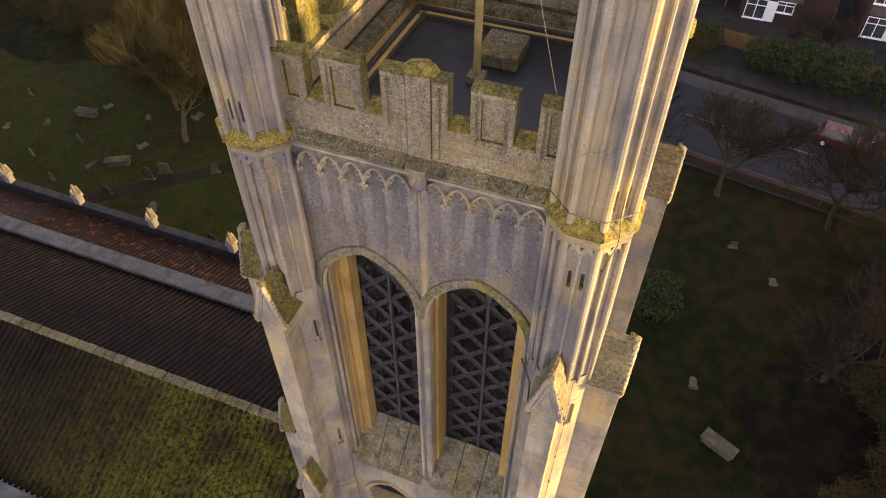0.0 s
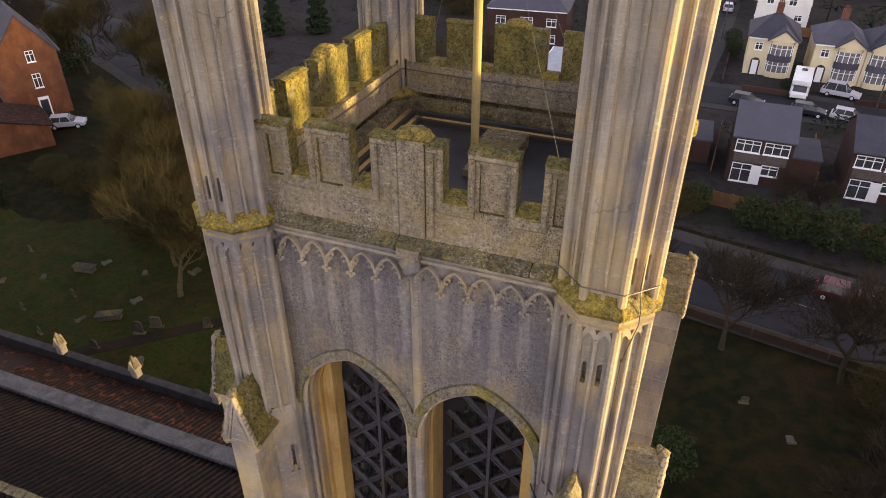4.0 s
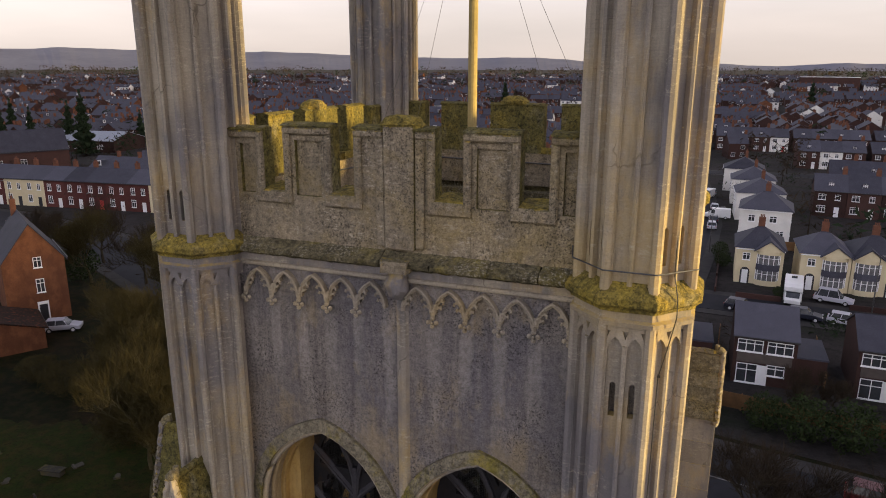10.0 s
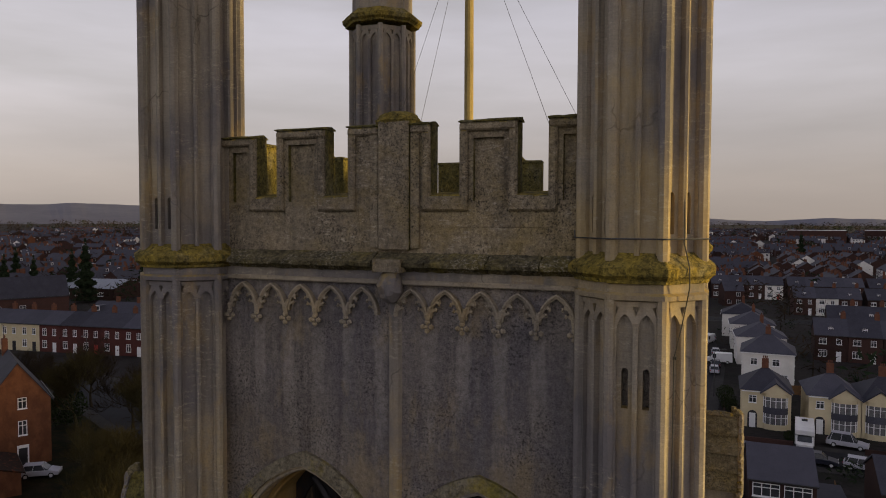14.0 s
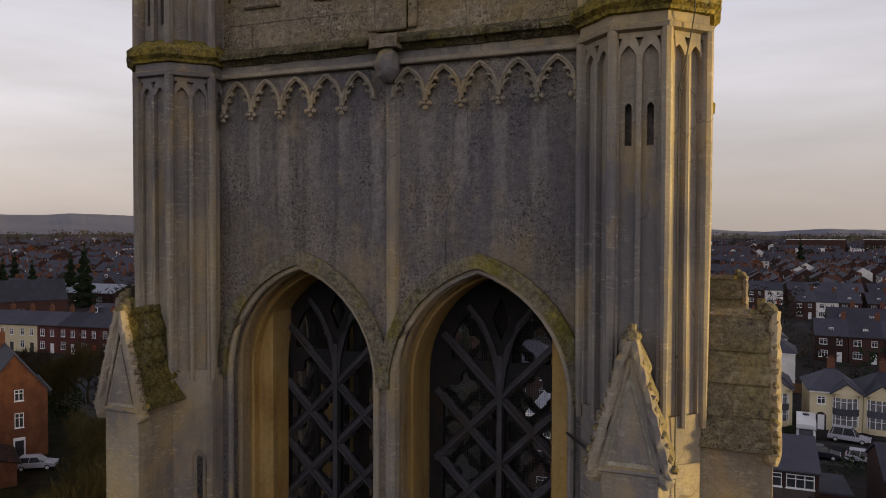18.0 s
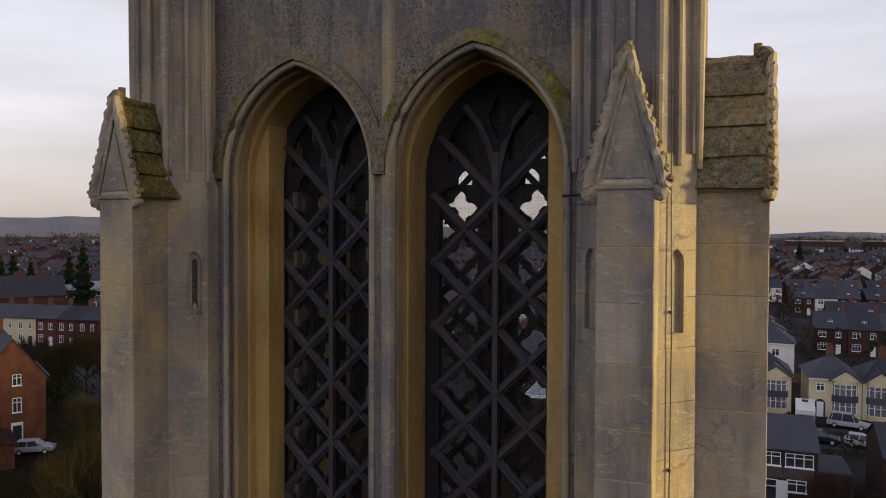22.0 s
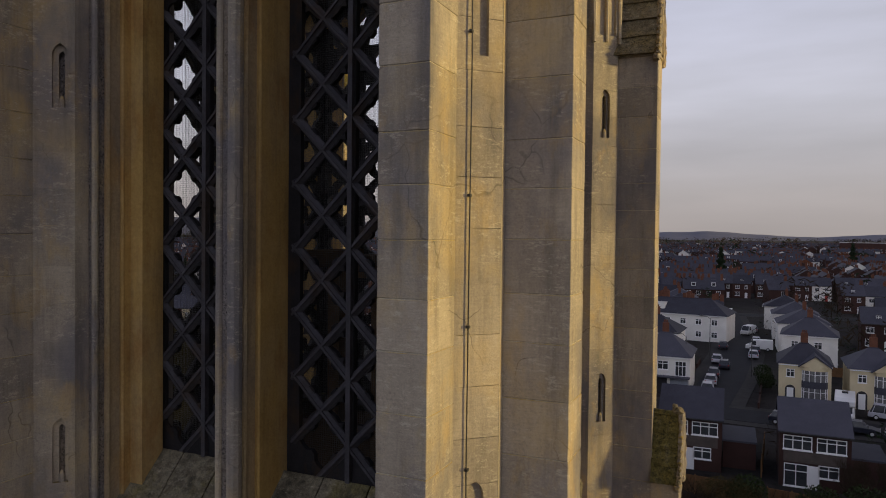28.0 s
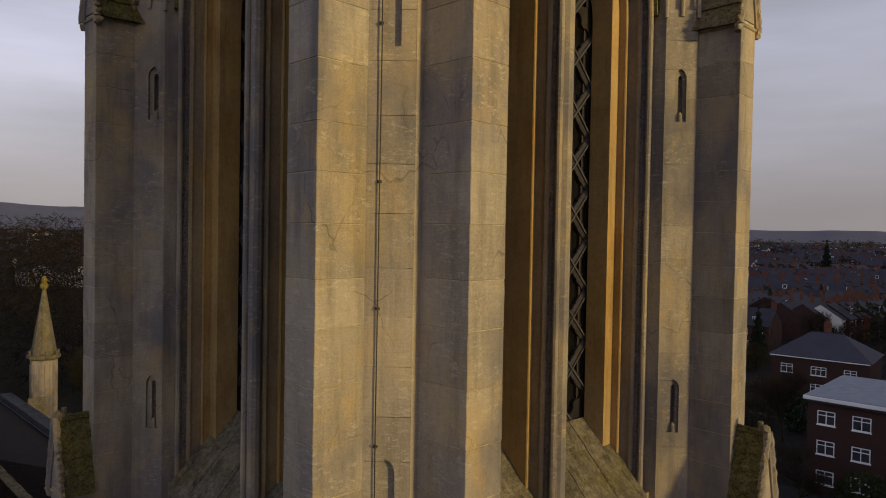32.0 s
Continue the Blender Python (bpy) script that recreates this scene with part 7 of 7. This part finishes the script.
# ================= vehicles =================
TYRE = material("tyre", (0.012, 0.012, 0.012), (0.025, 0.025, 0.025), 8, 0.9, 40, 0)
LAMP = material("lamp_glass", (0.5, 0.5, 0.5), (0.7, 0.7, 0.7), 8, 0.2, 40, 0)
TAIL = material("tail_lamp", (0.3, 0.01, 0.01), (0.4, 0.02, 0.02), 8, 0.3, 40, 0)


def paint(name, c):
    return material(name, tuple(v * 0.85 for v in c), c, 1.0, 0.3, 20, 0)


def car(m, mat, label, L=4.1, H=1.45, kind="hatch"):
    """x along the car, its nose to +x."""
    ob = thing("car" if kind != "van" else "van", label, "car" if kind != "van" else "van", m)
    body = bmesh.new()
    if kind == "van":
        prof = [(-L / 2, 0.35), (L / 2, 0.35), (L / 2, 0.95), (L * 0.36, 1.1), (L * 0.22, H), (-L / 2 + 0.05, H)]
    else:
        prof = [(-L / 2, 0.32), (L / 2, 0.32), (L / 2 - 0.02, 0.68), (L * 0.27, 0.9), (-L / 2 + 0.12, 0.92), (-L / 2, 0.75)]
    prism(body, prof, -0.84, 0.84)
    bevel(body, 0.06, 2)
    part("body", body, mat, ob)
    if kind != "van":
        cab = bmesh.new()
        zt = H
        loft(cab, [[(-L * 0.46, -0.78, 0.88), (L * 0.24, -0.78, 0.88), (L * 0.24, 0.78, 0.88), (-L * 0.46, 0.78, 0.88)], [(-L * 0.38, -0.6, zt), (L * 0.06, -0.6, zt), (L * 0.06, 0.6, zt), (-L * 0.38, 0.6, zt)]])
        part("glasshouse", cab, PANE, ob, "dark glazing")
        part("roof_panel", BB(0.02, -L * 0.39, L * 0.07, -0.62, 0.62, zt - 0.02, zt + 0.03), mat, ob)
        for x in (-L * 0.4, -L * 0.14, L * 0.15):
            for s in (-1, 1):
                part("pillar", T([(x - 0.02 if x < 0 else x + 0.06, s * 0.79, 0.9), (x * 0.85 if x < 0 else x - 0.3, s * 0.615, zt)], 0.035, 5), mat, ob)
    else:
        part("windscreen", P([(L * 0.36 - 0.02, 1.13), (L * 0.36 + 0.03, 1.13), (L * 0.23 + 0.03, H - 0.08), (L * 0.23 - 0.02, H - 0.08)], -0.74, 0.74), PANE, ob)
        for s in (-1, 1):
            part("side_window", B(L * 0.12, L * 0.26, s * 0.845 - 0.01, s * 0.845 + 0.01, 1.1, H - 0.2), PANE, ob)
    for x in (-L * 0.31, L * 0.31):
        for s in (-1, 1):
            wh = part("wheel", T([(x, s * 0.62, 0.31), (x, s * 0.86, 0.31)], 0.31, 14), TYRE, ob)
            part("rim", T([(x, s * 0.85, 0.31), (x, s * 0.875, 0.31)], 0.19, 10), LAMP, wh)
    for s in (-1, 1):
        part("headlight", BB(0.02, L / 2 - 0.1, L / 2 + 0.01, s * 0.6 - 0.18, s * 0.6 + 0.18, 0.6, 0.76), LAMP, ob)
        part("tail_light", BB(0.02, -L / 2 - 0.01, -L / 2 + 0.06, s * 0.68 - 0.1, s * 0.68 + 0.1, 0.66, 0.86), TAIL, ob)
    return ob


SILVER, BLACK, WHITEP, REDP, BLUEP = paint("silver_paint", (0.45, 0.45, 0.5)), paint("black_paint", (0.02, 0.022, 0.035)), paint("white_car_paint", (0.75, 0.75, 0.75)), paint("red_paint", (0.09, 0.008, 0.01)), paint("blue_paint", (0.03, 0.09, 0.3))
car(at(20.2, 81.9, -12, 0.12), SILVER, "silver hatchback parked in the street")
car(at(15.7, 82.3, -8, 0.12), BLACK, "black hatchback parked in the street")
k3 = car(at(8.6, 83.0, -12, 0.12), BLACK, "dark blue-black hatchback parked in the street")
car(at(20.0, 90.6, -14, 0.1), SILVER, "beige people carrier parked on a drive", 4.7, 1.8)
car(at(16.4, 42.3, -10.6, 0.1), REDP, "red car on the main road")
w1 = car(at(-1.2, 97.4, 92, 0.12), SILVER, "silver car parked along the side street")
for x, y, c in ((-1.1, 103.5, 0), (-1.0, 109.5, 1), (0.2, 118, 1), (4.6, 131, 0), (5.0, 150, 0), (-1.2, 123, 0), (-0.9, 140, 1), (4.9, 137, 1), (4.4, 170, 0), (-2.4, 172, 1)):
    if c == 0:
        copy_thing(w1, at(x, y, 91, 0.12))
    else:
        copy_thing(k3, at(x, y, 91, 0.12))
v1 = car(at(3.3, 164, 250, 0.12), WHITEP, "white panel van in the side street", 4.9, 2.1, "van")
for x, y, a in ((-2, 203, 90), (-8, 205, 90), (5.6, 141, 180), (-5.0, 180, 90)):
    copy_thing(v1, at(x, y, a, 0.12))
car(at(-14, 204, 88, 0.12), BLUEP, "blue hatchback parked by the cross street")
copy_thing(k3, at(-68.6, 45.2, 40))
copy_thing(w1, at(-66.0, 46.6, 35))
copy_thing(k3, at(-121, 84.5, 5, 0.12))
# motorhome on a drive
mh = thing("motorhome", "white motorhome with an overcab parked on a drive", "motorhome", at(15.0, 89.6, -96, 0.1))
bm = P([(-3.0, 0.45), (1.9, 0.45), (1.9, 1.75), (2.5, 1.95), (2.55, 2.55), (2.0, 2.85), (-3.0, 2.85)], -1.1, 1.1)
bevel(bm, 0.08, 2)
part("body", bm, WHITEP, mh)
bm = P([(1.85, 0.45), (3.1, 0.45), (3.1, 0.95), (2.6, 1.15), (2.1, 1.85), (1.85, 1.85)], -0.95, 0.95)
bevel(bm, 0.05)
part("cab", bm, WHITEP, mh)
part("windscreen", P([(2.63, 1.18), (2.67, 1.16), (2.22, 1.82), (2.17, 1.82)], -0.8, 0.8), PANE, mh)
for y_ in (-1.11, 1.11):
    part("side_window", B(-1.8, -0.8, y_ - 0.015, y_ + 0.015, 1.5, 2.1), PANE, mh)
part("roof_vent", BB(0.03, -1.6, -0.9, -0.35, 0.35, 2.85, 3.0), PANE, mh)
for x in (-1.8, 2.3):
    for s in (-1, 1):
        part("wheel", T([(x, s * 0.75, 0.34), (x, s * 1.0, 0.34)], 0.34, 14), TYRE, mh)

# ================= graves =================
GRAVE = material("gravestone", (0.035, 0.033, 0.028), (0.10, 0.09, 0.07), 3, 0.9, 20, 0.5, [(MOSS, "patch", 0.6)], vary=0.5)
def headstone(m, w, h, kind):
    ob = thing("gravestone", "weathered leaning gravestone in the grass", "gravestone", m, "gravestones")
    bm = bmesh.new()
    prof = arch(0, w, -0.2, h - w * 1.1, w * 1.1, 6) if kind else [(-w, -0.2), (w, -0.2), (w, h * 0.9), (w * 0.5, h), (-w * 0.5, h), (-w, h * 0.9)]
    plate(bm, prof, [], -0.07, 0.07)
    part("stone", bm, GRAVE, ob)
    part("foot", BB(0.02, -w - 0.12, w + 0.12, -0.17, 0.17, -0.1, 0.14), GRAVE, ob)
    return ob
g = [headstone(at(-31.7, 19.4, 15), 0.34, 1.15, 1), headstone(at(-31.0, 20.4, 20), 0.4, 1.0, 0)]
rng = random.Random(17)
for x, y in ((-36, 14.8), (-38.5, 16.8), (-40.5, 14.2), (-42, 18.5), (-37, 18.8), (-45, 16.2), (-33.5, 17), (-47, 13), (-34.8, 22.2), (-39.6, 21.2), (-43.8, 22), (-36.5, 25.5), (-29.4, 16.6), (-24.6, 14.8), (-22.4, 13.9), (-23.5, 15.6), (-40.8, 25.5), (-46.5, 20.4), (-50, 18), (-33, 27), (-27.5, 21.8), (-30.2, 27.2), (-48, 24.8), (-52, 14.5), (8.6, 15.8), (12.4, 25.5), (9.6, 28)):
    copy_thing(g[rng.randrange(2)], at(x, y, rng.uniform(-25, 40)) @ Matrix.Rotation(radians(rng.choice((0, -84, -86, 6))), 4, "X") @ Matrix.Scale(rng.uniform(0.55, 0.85), 4))
tb = thing("chest_tomb", "grey stone chest tomb in the grass", "tomb", at(10.3, 12.5, -25))
part("chest", BB(0.02, -0.85, 0.85, -0.3, 0.3, -0.1, 0.4), GRAVE, tb)
part("top_slab", BB(0.02, -0.95, 0.95, -0.4, 0.4, 0.4, 0.5), GRAVE, tb)
for x, y, a in ((-41.5, 24.2, 10), (-35, 20, 30), (-49, 21, 20), (-44.5, 14, 20)):
    copy_thing(tb, at(x, y, a))
# street lamps
lp = thing("street_lamp", "tall grey street lamp with a curved arm", "street lamp", at(-101, 84.5, 20, 0.08), "street lamps")
part("column", T([(0, 0, 0), (0, 0, 4), (0, 0, 7.4)], 0.07, 8, (1.3, 1, 0.7)), WIRE, lp)
part("arm", T([(0, 0, 7.3), (0.1, -0.5, 7.7), (0.1, -1.3, 7.8)], 0.04, 6), WIRE, lp)
part("lantern", BB(0.03, -0.02, 0.22, -1.8, -1.2, 7.72, 7.86), WIRE, lp)
for x, y, a in ((-128, 89, 10), (-75, 75, 30), (-20, 52.5, 10), (4.4, 112, 90), (-2.6, 126, -90), (-4.4, 100, -90), (24, 88, 0)):
    copy_thing(lp, at(x, y, a, 0.08))
# garden fences and walls
FENCE = material("timber_fence", (0.10, 0.055, 0.025), (0.2, 0.11, 0.05), 1.5, 0.9, 14, 0.3)
f1 = thing("garden_fence", "brown timber panel fence", "fence", at(6, 54.5, -8), "garden fences")
for i in range(6):
    part("fence_panel", BB(0.01, i * 1.8 + 0.05, i * 1.8 + 1.75, -0.03, 0.03, 0.1, 1.6), FENCE, f1)
    part("fence_post", B(i * 1.8 - 0.05, i * 1.8 + 0.05, -0.06, 0.06, 0, 1.7), FENCE, f1)
for x, y, a in ((17.2, 53, -6), (-5, 55.5, -5), (20, 106, 92), (27, 106, 92), (33.4, 106, 92), (14, 107, 92), (14, 118, 0), (5.6, 62, 88), (15.5, 62, 88), (26.7, 62, 88), (24, 120, 5), (40, 140, 0)):
    copy_thing(f1, at(x, y, a))
OFENCE = material("orange_timber_fence", (0.20, 0.085, 0.03), (0.33, 0.15, 0.055), 1.5, 0.9, 14, 0.3)
of = thing("boarded_fence", "new orange-brown close-boarded timber fence", "fence", at(-80.4, 22.4, 70))
for i in range(22):
    part("fence_board", B(i * 0.2, i * 0.2 + 0.185, -0.015, 0.015, 0.05, 1.75), OFENCE, of)
part("fence_rail", B(0, 4.4, 0.015, 0.06, 1.2, 1.3), OFENCE, of)
ow = tagged(part("garden_wall", BB(0.03, 0, 4.0, -0.12, 0.12, 0, 1.7), BRICKO, None, m=at(-77.0, 28.6, 88)), "tall orange brick garden wall beside the outbuilding", "wall", "garden walls")
gw1 = tagged(part("garden_wall", BB(0.03, 0, 5.6, -0.12, 0.12, 0, 0.8), BRICK, None, m=at(8.0, 88.6, -2)), "low brick front garden wall", "wall", "garden walls")
for x, y, a in ((21.5, 88.2, -2), (28, 88, -3), (34.5, 87.6, -3), (5.4, 90, 88), (5.6, 97, 88), (5.7, 104, 88), (-4.4, 92, 90), (-4.2, 108, 89), (-4, 116, 89)):
    o = gw1.copy()
    scene.collection.objects.link(o)
    o.matrix_basis = at(x, y, a)
